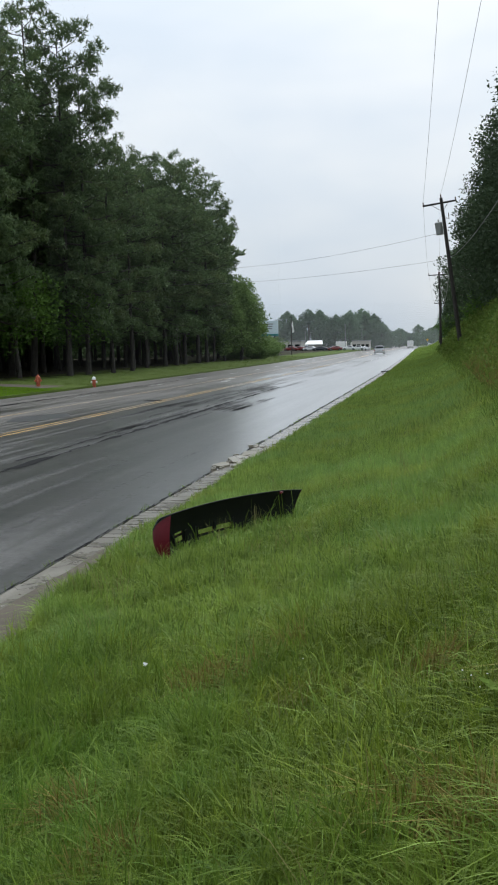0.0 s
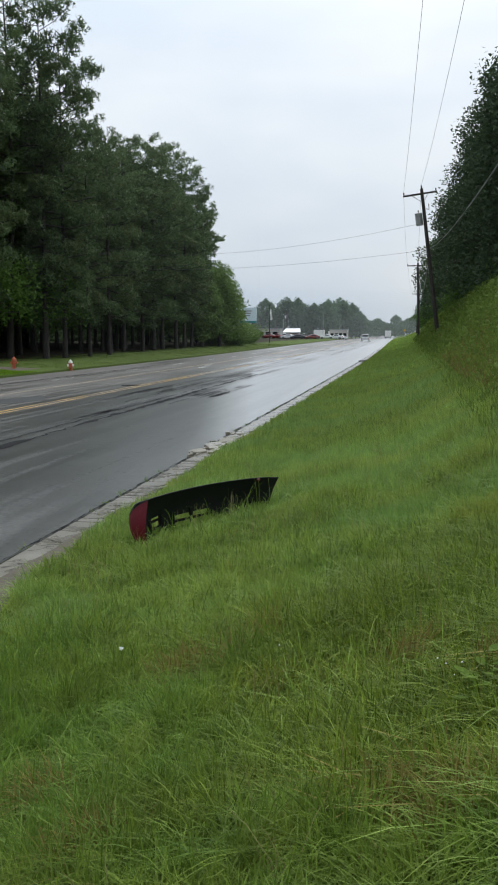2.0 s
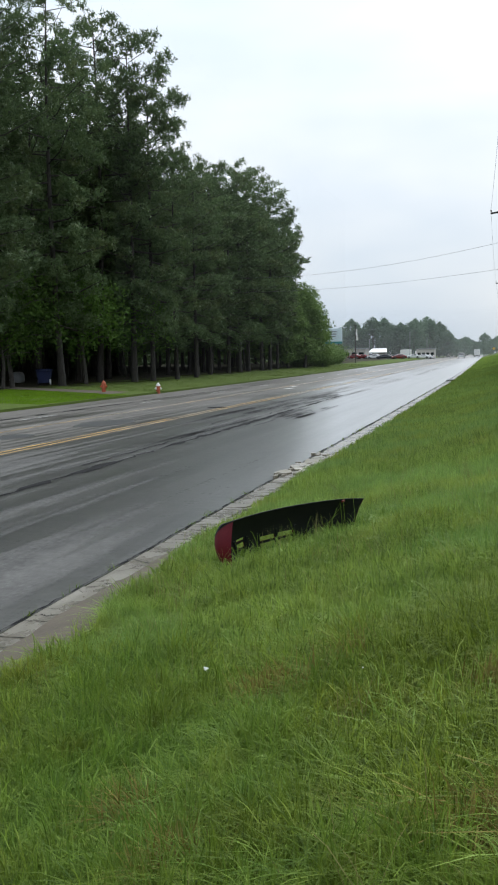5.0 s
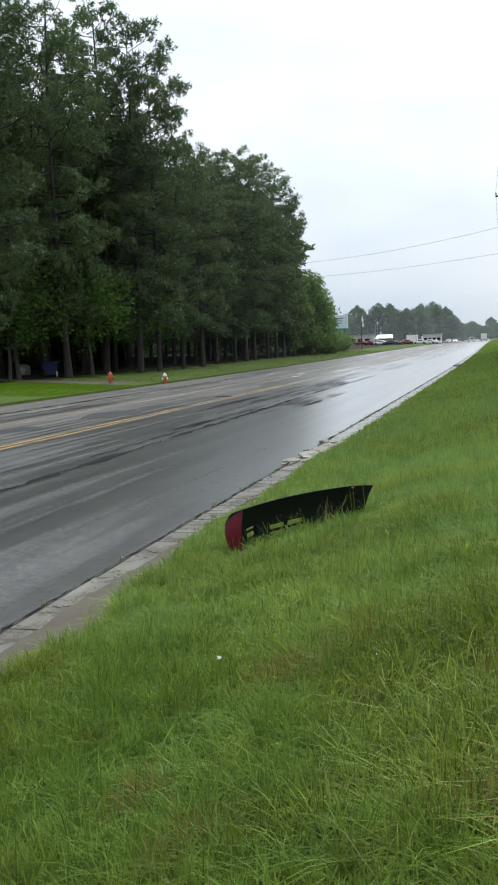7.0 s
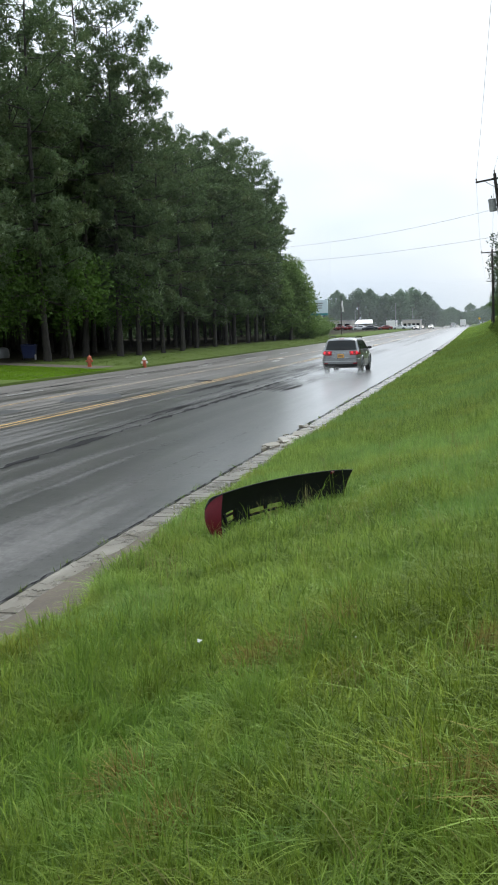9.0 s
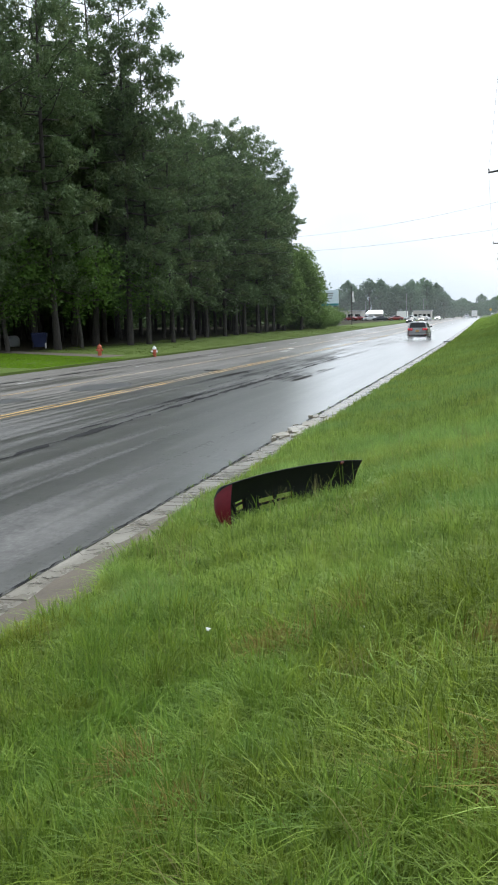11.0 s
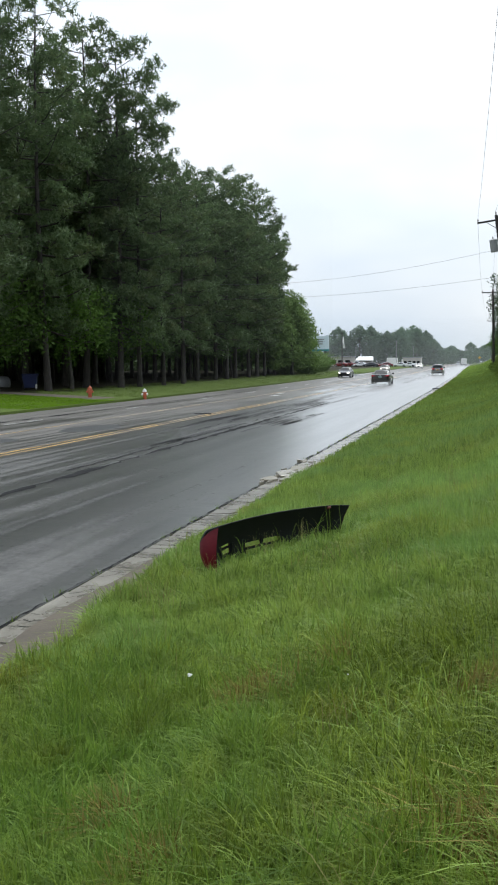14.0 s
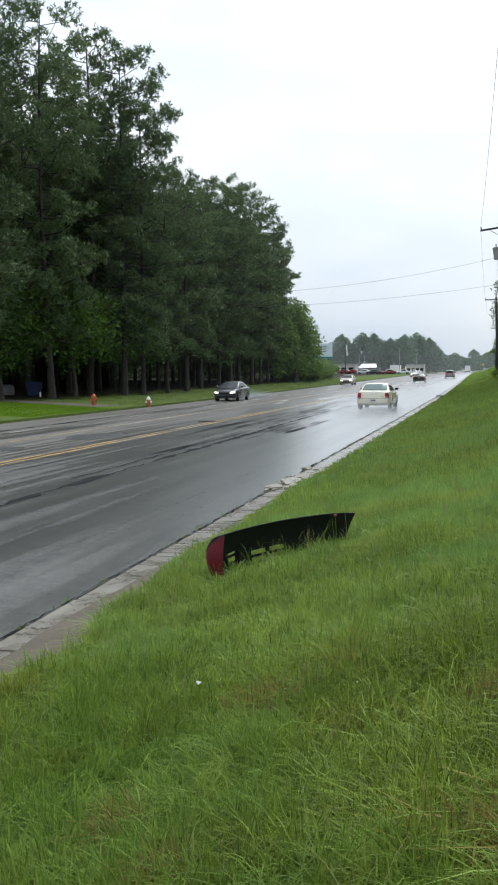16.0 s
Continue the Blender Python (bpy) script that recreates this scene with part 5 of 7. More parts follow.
# ---- the lost bumper ----
def make_bumper():
    """A bumper cover standing on its edge, hollow side to the viewer."""
    corner, end = Vector((-2.70, 8.66, 0)), Vector((-1.60, 10.02, 0))
    ahead = (end - corner).normalized()
    out = Vector((-ahead.y, ahead.x, 0))
    length = (end - corner).length
    thing = holder("car_bumper", "torn-off maroon car bumper cover with black inside, standing in the grass", "bumper")
    cols, rows = 60, 18

    def plan(s):
        """Along the bumper: a short wing, the bowed middle, a flared far end."""
        if s < 0.09:
            k = (0.09 - s) / 0.09
            return corner + Vector((0.20 * k ** 1.3 - 0.035 * math.sin(math.pi * min(1.0, 1.5 * k)), -0.10 * k + 0.03 * k * k, 0))
        if s > 0.94:
            k = (s - 0.94) / 0.06
            return end + Vector((0.05 * k, -0.01 * k, 0))
        k = (s - 0.09) / 0.85
        return corner + ahead * (length * k) + out * (0.11 * 4 * k * (1 - k))

    def point(s, h, depth):
        p = plan(s)
        n = plan(min(1, s + 0.012)) - plan(max(0, s - 0.012))
        n = Vector((-n.y, n.x, 0)).normalized()
        bulge = 0.05 * math.sin(math.pi * min(1.0, h * 0.95 + 0.05))
        tuck = 0.19 * (1 - h) ** 1.25 * (s / 0.09 if s < 0.09 else max(0.0, 1 - (s - 0.09) / 0.2))
        flare = 0.13 * h ** 2.2 * max(0.0, (s - 0.86) / 0.14) ** 1.5
        q = p + n * (bulge + depth) + Vector((tuck + flare, 0, 0))
        low = 0.13 + 0.13 * s
        return (q.x, q.y, low + h * (0.43 - 0.005 * s - 0.10 * math.exp(-((s - 0.075) / 0.030) ** 2) + 0.09 * max(0.0, 1 - s / 0.07)) + 0.025 * math.sin(math.pi * s))

    def holed(s, r):
        if r in (2, 3, 5, 6, 8):
            return 0.225 < s < 0.305 or (0.40 < s < 0.505 or 0.515 < s < 0.62) and r < 8
        return False

    for name, depth, material, label in (("outer_skin", 0.006, MAROON, "glossy maroon outer skin"), ("inner_face", -0.006, BLACK_PLASTIC, "bare black plastic inner face")):
        pts = [point(i / cols, j / rows, depth) for i in range(cols + 1) for j in range(rows + 1)]
        n = rows + 1
        faces = [(i * n + j, (i + 1) * n + j, (i + 1) * n + j + 1, i * n + j + 1) for i in range(cols) for j in range(rows) if not holed((i + 0.5) / cols, j)]
        part(name, Shape().add(pts, faces), material, thing, label, smooth=60)
    rim = Shape().loft([[point(i / cols, 1.0, d) for d in (-0.008, 0.010)] + [tuple(Vector(point(i / cols, 1.0, d)) + Vector((0, 0, 0.006))) for d in (0.008, -0.006)] for i in range(cols + 1)])
    part("top_flange", rim, BLACK_PLASTIC, thing, "narrow black top edge")
    for k, s in enumerate((0.21, 0.32, 0.39, 0.51, 0.63)):
        rib = Shape().loft([[point(s + a, h, d) for a, d in ((-0.004, -0.008), (0.004, -0.008), (0.006, -0.024), (-0.006, -0.024))] for h in (0.04, 0.25, 0.5)])
        part("rib", rib, BLACK_PLASTIC, thing)
    clip = Shape().box((0.03, 0.10, 0.02), Vector(point(0.9, 0.97, -0.03)), edge=0.004)
    part("clip", clip, MAROON, thing, "torn maroon mounting tab")


# ---- vehicles ----
def lerp_profile(y, pairs):
    return float(np.interp(y, [p[0] for p in pairs], [p[1] for p in pairs]))


def make_wheel(parent, x, y, r, width, spokes, rim_material):
    s = 1 if x > 0 else -1
    tyre = part("wheel", Shape().turned([(r * 0.62, -width / 2), (r * 0.93, -width / 2), (r, -width / 2 + 0.03), (r, width / 2 - 0.03), (r * 0.93, width / 2), (r * 0.62, width / 2)], "x", (0, 0, 0), 28), RUBBER, parent, smooth=35, at=pose(x, y, r))
    part("rim", Shape().turned([(r * 0.74, s * (width / 2 - 0.005)), (r * 0.71, s * (width / 2 + 0.006)), (r * 0.66, s * (width / 2 - 0.02)), (r * 0.64, s * (width / 2 - 0.06)), (0.0, s * (width / 2 - 0.07))], "x", (0, 0, 0), 24), STEEL, tyre, smooth=35)
    sh = Shape()
    for k in range(spokes):
        a = 2 * math.pi * k / spokes
        d = Vector((0, math.cos(a), math.sin(a)))
        sh.tube([Vector((s * (width / 2 - 0.03), 0, 0)) + d * r * 0.1, Vector((s * (width / 2 - 0.005), 0, 0)) + d * r * 0.69], [r * 0.10, r * 0.070], 6)
    sh.turned([(0.0, s * (width / 2 - 0.03)), (r * 0.16, s * (width / 2 - 0.03)), (r * 0.13, s * (width / 2 + 0.004)), (0.0, s * (width / 2 + 0.006))], "x", (0, 0, 0), 14)
    part("spokes", sh, rim_material, tyre, smooth=40)


def eased(y, pairs, reach=0.10):
    """A profile with its corners rounded off."""
    return sum(lerp_profile(y + d * reach, pairs) for d in (-1, -0.5, 0, 0.5, 1)) / 5


SECTION = [(0.0, 0.90), (0.06, 0.955), (0.18, 0.985), (0.38, 0.998), (0.55, 1.0), (0.74, 0.99), (0.86, 0.975), (0.94, 0.945)]
CORNER = 0.40


class Hull:
    """The outer skin of a car's lower body, and bands that lie on its tail or nose."""

    def __init__(self, spec):
        self.h, self.half = spec["length"] / 2, spec["width"] / 2
        self.top, self.bottom, self.flank = spec["top"], spec["bottom"], spec["flank"]
        self.blunt = spec.get("blunt", 0.80)

    def reach(self, y):
        e = min(1.0, max(0.0, (self.h - abs(y)) / CORNER))
        return self.half * eased(y, self.flank) * (self.blunt + (1 - self.blunt) * math.sqrt(max(0.0, 1 - (1 - e) ** 2)))

    def rings(self):
        h = self.h
        inner = list(np.linspace(-h + CORNER, h - CORNER, 30))
        ends = [h - CORNER * (1 - math.cos(a)) for a in np.linspace(0.0, math.pi / 2, 8)]
        ys = sorted(set([-y for y in ends] + inner + ends))
        rings = []
        for y in ys:
            w, zb, zt = self.reach(y), eased(y, self.bottom), eased(y, self.top)
            d = zt - zb
            side = [(w * f, zb + d * q) for q, f in SECTION] + [(w * 0.88, zt - 0.012 * d), (w * 0.72, zt + 0.008), (w * 0.40, zt + 0.018)]
            rings.append([(x, y, z) for x, z in side] + [(0, y, zt + 0.022)] + [(-x, y, z) for x, z in reversed(side)] + [(0, y, zb)])
        return rings

    def tail_point(self, d, z, off, nose=False):
        """A point on the tail at d metres round from the middle and height z."""
        s, d = (1 if d >= 0 else -1), abs(d)
        sign = 1 if nose else -1
        y_end = sign * self.h
        full = self.half * eased(y_end - sign * CORNER, self.flank)
        flat = full * self.blunt * eased(y_end, self.flank) / max(0.5, eased(y_end - sign * CORNER, self.flank))
        zb, zt = eased(y_end, self.bottom), eased(y_end, self.top)
        f = float(np.interp((z - zb) / (zt - zb), [a for a, _ in SECTION], [b for _, b in SECTION]))
        arc = 0.5 * math.pi * math.sqrt((CORNER ** 2 + (full - flat) ** 2) / 2)
        if d <= flat:
            x, back, nx, ny = d, 0.0, 0.0, 1.0
        elif d <= flat + arc:
            a = (d - flat) / arc * math.pi / 2
            x, back = flat + (full - flat) * math.sin(a), CORNER * (1 - math.cos(a))
            nx, ny = math.sin(a), math.cos(a)
        else:
            x, back, nx, ny = full, CORNER + d - flat - arc, 1.0, 0.0
        return Vector((s * (x * f + nx * off), y_end - sign * back + sign * ny * off, z))

    def band(self, d0, d1, low, high, thick, nose=False, steps=10, base=-0.02):
        """A curved plate on the tail between two distances and two heights (each a pair: at d0, at d1)."""
        lo0, lo1 = low if isinstance(low, tuple) else (low, low)
        hi0, hi1 = high if isinstance(high, tuple) else (high, high)
        rings = []
        for k in range(steps + 1):
            q = k / steps
            d = d0 + (d1 - d0) * q
            zl, zh = lo0 + (lo1 - lo0) * q, hi0 + (hi1 - hi0) * q
            e = min(0.35 * (zh - zl), 0.012)
            rings.append([self.tail_point(d, zl, base, nose), self.tail_point(d, zl, thick * 0.6, nose), self.tail_point(d, zl + e, thick, nose), self.tail_point(d, zh - e, thick, nose), self.tail_point(d, zh, thick * 0.6, nose), self.tail_point(d, zh, base, nose)])
        return Shape().loft(rings)


def make_car(name, label, spec, paint):
    """A car that stands at its middle on the road and heads along +y."""
    car = holder(name, label, "car", "traffic")
    hull = Hull(spec)
    h, half, flank = hull.h, hull.half, hull.flank
    body = part("body", Shape().loft(hull.rings()), paint, car, smooth=50)
    g = spec["cabin"]
    belt, roof = g["belt"], g["roof"]
    wb, wt = half * g["foot"], half * g["head"]
    y0, y1, y2, y3 = g["y"]
    st = [(y0 - 0.01, 0.0), (y0, 0.0), (y1, 0.95), (y1 * 0.6 + y2 * 0.4, 1.0), (y2, 0.965), (y3, 0.0), (y3 + 0.01, 0.0)]

    def lift(y):
        return eased(y, st, 0.13)

    def across(y):
        """Half section of the cabin: from its foot to the middle of the roof."""
        k = lift(y)
        zt = belt - 0.05 + (roof - belt + 0.05) * k
        w1 = wb + (wt - wb) * k
        return [(wb, belt - 0.08), (wb + (w1 - wb) * 0.5, belt - 0.08 + (zt - belt + 0.08) * 0.5 * max(k, 0.2)), (w1 + 0.012 * k, zt - 0.075 * k), (w1 * 0.965, zt - 0.030 * k), (w1 * 0.88, zt - 0.005 * k), (w1 * 0.5, zt + 0.022 * k), (0.0, zt + 0.03 * k)]

    def over(x, y, off):
        sec = across(y)
        tail = sec[2:]
        z = float(np.interp(abs(x), [p[0] for p in reversed(tail)], [p[1] for p in reversed(tail)]))
        return Vector((x, y + (-off if y < 0 else off), z + off))

    rings = []
    for y in sorted(set(np.linspace(y0 - 0.10, y3 + 0.12, 44))):
        sec = across(y)
        rings.append([(x, y, z) for x, z in sec] + [(-x, y, z) for x, z in reversed(sec[:-1])])
    cabin = part("cabin", Shape().loft(rings), spec.get("roof_paint", paint), car, smooth=50)

    def side(y, v, s, off=0.010):
        a, b = across(y)[0], across(y)[2]
        return (s * (a[0] + (b[0] - a[0]) * v + off), y, belt + 0.01 + (b[1] - belt - 0.01) * v)

    rows = g["panes"]
    crown = [p for pane in reversed(rows) for p in pane[2:]]
    for s in (-1, 1):
        part("window_surround", Shape().slab([side(y, v, s, 0.002) for y, v in [rows[0][0], rows[-1][1]] + crown], (s, 0, 0.25), 0.006), BLACK_PLASTIC, cabin)
        if spec.get("bright_belt"):
            part("belt_moulding", Shape().tube([side(y, 0.03, s, 0.014) for y in np.linspace(rows[0][0][0], rows[-1][1][0], 8)], 0.010, 6), CHROME, cabin)
        if spec.get("bright_arch"):
            part("window_moulding", Shape().tube([side(y, v + 0.05, s, 0.012) for y, v in [rows[-1][1]] + crown + [rows[0][0]]], 0.011, 6), CHROME, cabin)
        for pane in rows:
            part("side_window", Shape().slab([side(y, v, s) for y, v in pane], (s, 0, 0.25), 0.006), GLASS, cabin)

    def screen(ya, yb, edge, material, tag, off=0.010):
        sh = Shape()
        n, m = 7, 10
        pts = [over((2 * i / m - 1) * (across(y)[3][0] * edge), y, off) for y in np.linspace(ya, yb, n) for i in range(m + 1)]
        sh.add(pts, [(r * (m + 1) + i, r * (m + 1) + i + 1, (r + 1) * (m + 1) + i + 1, (r + 1) * (m + 1) + i) for r in range(n - 1) for i in range(m)])
        part(tag, sh, material, cabin, smooth=60)

    a, b = g.get("rear_glass", (0.12, 0.92))
    screen(y0 + (y1 - y0) * a, y0 + (y1 - y0) * b, 0.91, BLACK_PLASTIC, "rear_seal", 0.006)
    a, b = a + 0.045, b - 0.045
    screen(y0 + (y1 - y0) * a, y0 + (y1 - y0) * b, 0.86, spec.get("rear_tint", GLASS), "rear_window", 0.012)
    screen(y3 + (y2 - y3) * 0.94, y3 + (y2 - y3) * 0.14, 0.95, GLASS, "windscreen")
    # wheels in their arches
    r = spec["wheel"]
    lip = spec.get("lip", 0.014)
    for y in spec["axles"]:
        for s in (-1, 1):
            x = s * (hull.reach(y) + 0.003)
            arc = [(x, y + (r + 0.06) * math.cos(q), r + (r + 0.06) * math.sin(q)) for q in np.linspace(-0.22, math.pi + 0.22, 22)]
            part("wheel_arch", Shape().slab(arc, (s, 0, 0), 0.004), BLACK_PLASTIC, body)
            edge = Shape().tube([(x + s * 0.002, y + (r + 0.065 + lip) * math.cos(q), r + (r + 0.065 + lip) * math.sin(q)) for q in np.linspace(0.02, math.pi - 0.02, 18)], [lip * (0.5 + 0.5 * math.sin(q)) + 0.006 for q in np.linspace(0.3, math.pi - 0.3, 18)], 8)
            part("arch_lip", edge, paint, body, smooth=50)
            make_wheel(car, s * (hull.reach(y) - 0.098), y, r, 0.22, spec["spokes"], spec["rim"])
    # lamps, bands, handles, mirrors
    for s in (-1, 1):
        for d0, d1, low, high, thick, material, tag in spec["tail"]:
            part("tail_light", hull.band(s * d0, s * d1, low, high, thick), material, body, tag, smooth=40)
        for d, z, rad in spec.get("bulbs", ()):
            p = hull.tail_point(s * d, z, 0.03)
            part("bulb", Shape().turned([(0.0, 0.0), (rad, 0.0), (rad * 0.9, -0.012), (rad * 0.5, -0.018), (0.0, -0.018)], "y", p, 14), BULB, body, "bright red bulb")
        for d0, d1, low, high, material in spec["head"]:
            part("headlight", hull.band(s * d0, s * d1, low, high, 0.02, True), material, body, smooth=40)
        mx, my, mz = half * 0.985 + 0.09, y3 - 0.52, belt + 0.08
        ring = [(math.cos(q), math.sin(q)) for q in np.linspace(0, 2 * math.pi, 11)[:-1]]
        mirror = part("mirror", Shape().loft([[(s * (mx + 0.115 * f * c), my + dy, mz + 0.075 * f * d) for c, d in ring] for dy, f in ((-0.06, 0.92), (-0.05, 1.0), (0.02, 0.95), (0.08, 0.6), (0.10, 0.3))]), spec.get("mirror", paint), body, smooth=50)
        part("stalk", Shape().box((0.12, 0.05, 0.035), (s * (half * 0.93 + 0.02), my + 0.01, mz - 0.06), edge=0.01), BLACK_PLASTIC, mirror)
        for y in spec["handles"]:
            part("door_handle", Shape().box((0.035, 0.17, 0.03), (s * (hull.reach(y) * 0.982 + 0.008), y, belt - 0.14), edge=0.010), spec.get("handle", paint), body)
        for y in spec["seams"]:
            zb, zt = eased(y, hull.bottom), eased(y, hull.top)
            rise = [(s * hull.reach(y) * float(np.interp((z - zb) / (zt - zb), [a for a, _ in SECTION], [f for _, f in SECTION])), y, z) for z in np.linspace(0.40, belt - 0.10, 9)]
            part("door_gap", Shape().tube(rise, 0.004, 5), BLACK_PLASTIC, body)
        zt = spec.get("trim")
        if zt:
            part("side_trim", Shape().box((0.018, spec["axles"][1] - spec["axles"][0] - 2 * r - 0.26, 0.04), (s * (hull.reach(0.1) + 0.002), (spec["axles"][0] + spec["axles"][1]) / 2, zt), edge=0.008), paint, body)
    for d, low, high, thick, material, tag in spec.get("bands", ()):
        part(tag.split(" ")[-1], hull.band(-d, d, low, high, thick, steps=26), material, body, tag, smooth=40)
    for d, low, high, thick, material, tag in spec.get("nose", ()):
        part(tag.split(" ")[-1], hull.band(-d, d, low, high, thick, True, steps=20), material, body, tag, smooth=40)
    pz, plate, rise = spec["plate"]
    part("number_plate", Shape().box((0.31, 0.016, 0.155), (0, -h - rise, pz), edge=0.004), plate, body)
    part("plate_bar", Shape().box((0.22, 0.005, 0.055), (0, -h - rise - 0.009, pz), edge=0.0), PLATE_INK, body, "plain bar in place of lettering")
    for size, at, material, tag in spec.get("extras", ()):
        part(tag.split(" ")[-1], Shape().box(size, at, edge=min(size) * 0.3), material, body, tag)
    for ya, yb, x, z in spec.get("rails", ()):
        for s in (-1, 1):
            part("roof_rail", Shape().tube([(s * x, ya, z - 0.06), (s * x, ya + 0.12, z), (s * x, (ya + yb) / 2, z + 0.02), (s * x, yb - 0.12, z - 0.01), (s * x, yb, z - 0.08)], 0.022, 8), BLACK_PLASTIC, cabin, smooth=50)
    return car


PLATE = plain("number_plate", (0.42, 0.43, 0.45), 0.4)
PLATE_GOLD = plain("gold_number_plate", (0.62, 0.30, 0.04), 0.4)
PLATE_TEAL = plain("teal_number_plate", (0.28, 0.45, 0.43), 0.4)
PLATE_INK = plain("plate_ink", (0.10, 0.08, 0.06), 0.5)
BULB = glowing("bulb_lit", (0.5, 0.02, 0.03), (1.0, 0.03, 0.05), 0.55)
CREAM = car_paint("cream_white_paint", (0.70, 0.665, 0.53))
GREY_METAL = car_paint("grey_metallic_paint", (0.185, 0.195, 0.20), metal=0.45)
BLACK_PAINT = car_paint("black_paint", (0.004, 0.005, 0.006), coat=0.6)
NAVY = car_paint("dark_blue_paint", (0.016, 0.020, 0.030))
SILVER = car_paint("silver_paint", (0.36, 0.38, 0.38), metal=0.4)
BEIGE = car_paint("beige_paint", (0.34, 0.30, 0.26), metal=0.2)


def cream_sedan():
    spec = dict(length=5.0, width=1.88, wheel=0.365, axles=(-1.42, 1.63), spokes=7, rim=CHROME, blunt=0.86,
                top=[(-2.5, 0.97), (-2.42, 1.02), (-1.5, 1.05), (1.0, 1.03), (1.35, 1.02), (2.3, 0.92), (2.5, 0.80)],
                bottom=[(-2.5, 0.34), (-2.2, 0.24), (2.2, 0.22), (2.5, 0.30)], flank=[(-2.5, 0.975), (-1.4, 1.0), (1.6, 1.0), (2.5, 0.95)],
                cabin=dict(belt=1.04, roof=1.48, foot=0.91, head=0.70, y=(-1.80, -0.98, 0.40, 1.25), rear_glass=(0.20, 0.90),
                           panes=[[(-1.00, 0.06), (-0.30, 0.06), (-0.30, 0.93), (-0.62, 0.92), (-0.84, 0.82)], [(-0.22, 0.06), (0.86, 0.06), (0.52, 0.72), (0.34, 0.90), (-0.22, 0.94)]]),
                tail=[(0.685, 0.98, (0.665, 0.68), (0.985, 0.99), 0.022, TAIL_OFF, "tall red tail light"), (0.71, 0.86, (0.69, 0.69), (0.745, 0.745), 0.027, PINK_LENS, "pale reversing lens")],
                head=[(0.5, 0.95, (0.62, 0.64), (0.82, 0.82), CHROME)],
                handles=(-0.66, 0.40), bright_belt=True, seams=(-0.26, 0.95), trim=0.56, mirror=BLACK_PLASTIC, handle=CHROME, rear_tint=PALE_GLASS,
                plate=(0.545, PLATE, 0.05),
                bands=[(0.93, 0.37, 0.635, 0.045, CREAM, "cream rear bumper"), (0.92, 0.640, 0.652, 0.006, BLACK_PLASTIC, "dark bumper seam"), (0.20, 0.905, 0.925, 0.012, CHROME, "winged chrome badge"), (0.05, 0.89, 0.935, 0.014, CHROME, "round chrome emblem"), (0.30, 0.44, 0.46, 0.05, BLACK_PLASTIC, "bumper slot")],
                extras=[((0.20, 0.008, 0.018), (0.50, -2.508, 0.77), CHROME, "small chrome badge"), ((0.14, 0.008, 0.014), (0.50, -2.508, 0.735), CHROME, "small chrome badge")])
    return make_car("sedan", "cream-white boxy sedan driving through road spray", spec, CREAM)


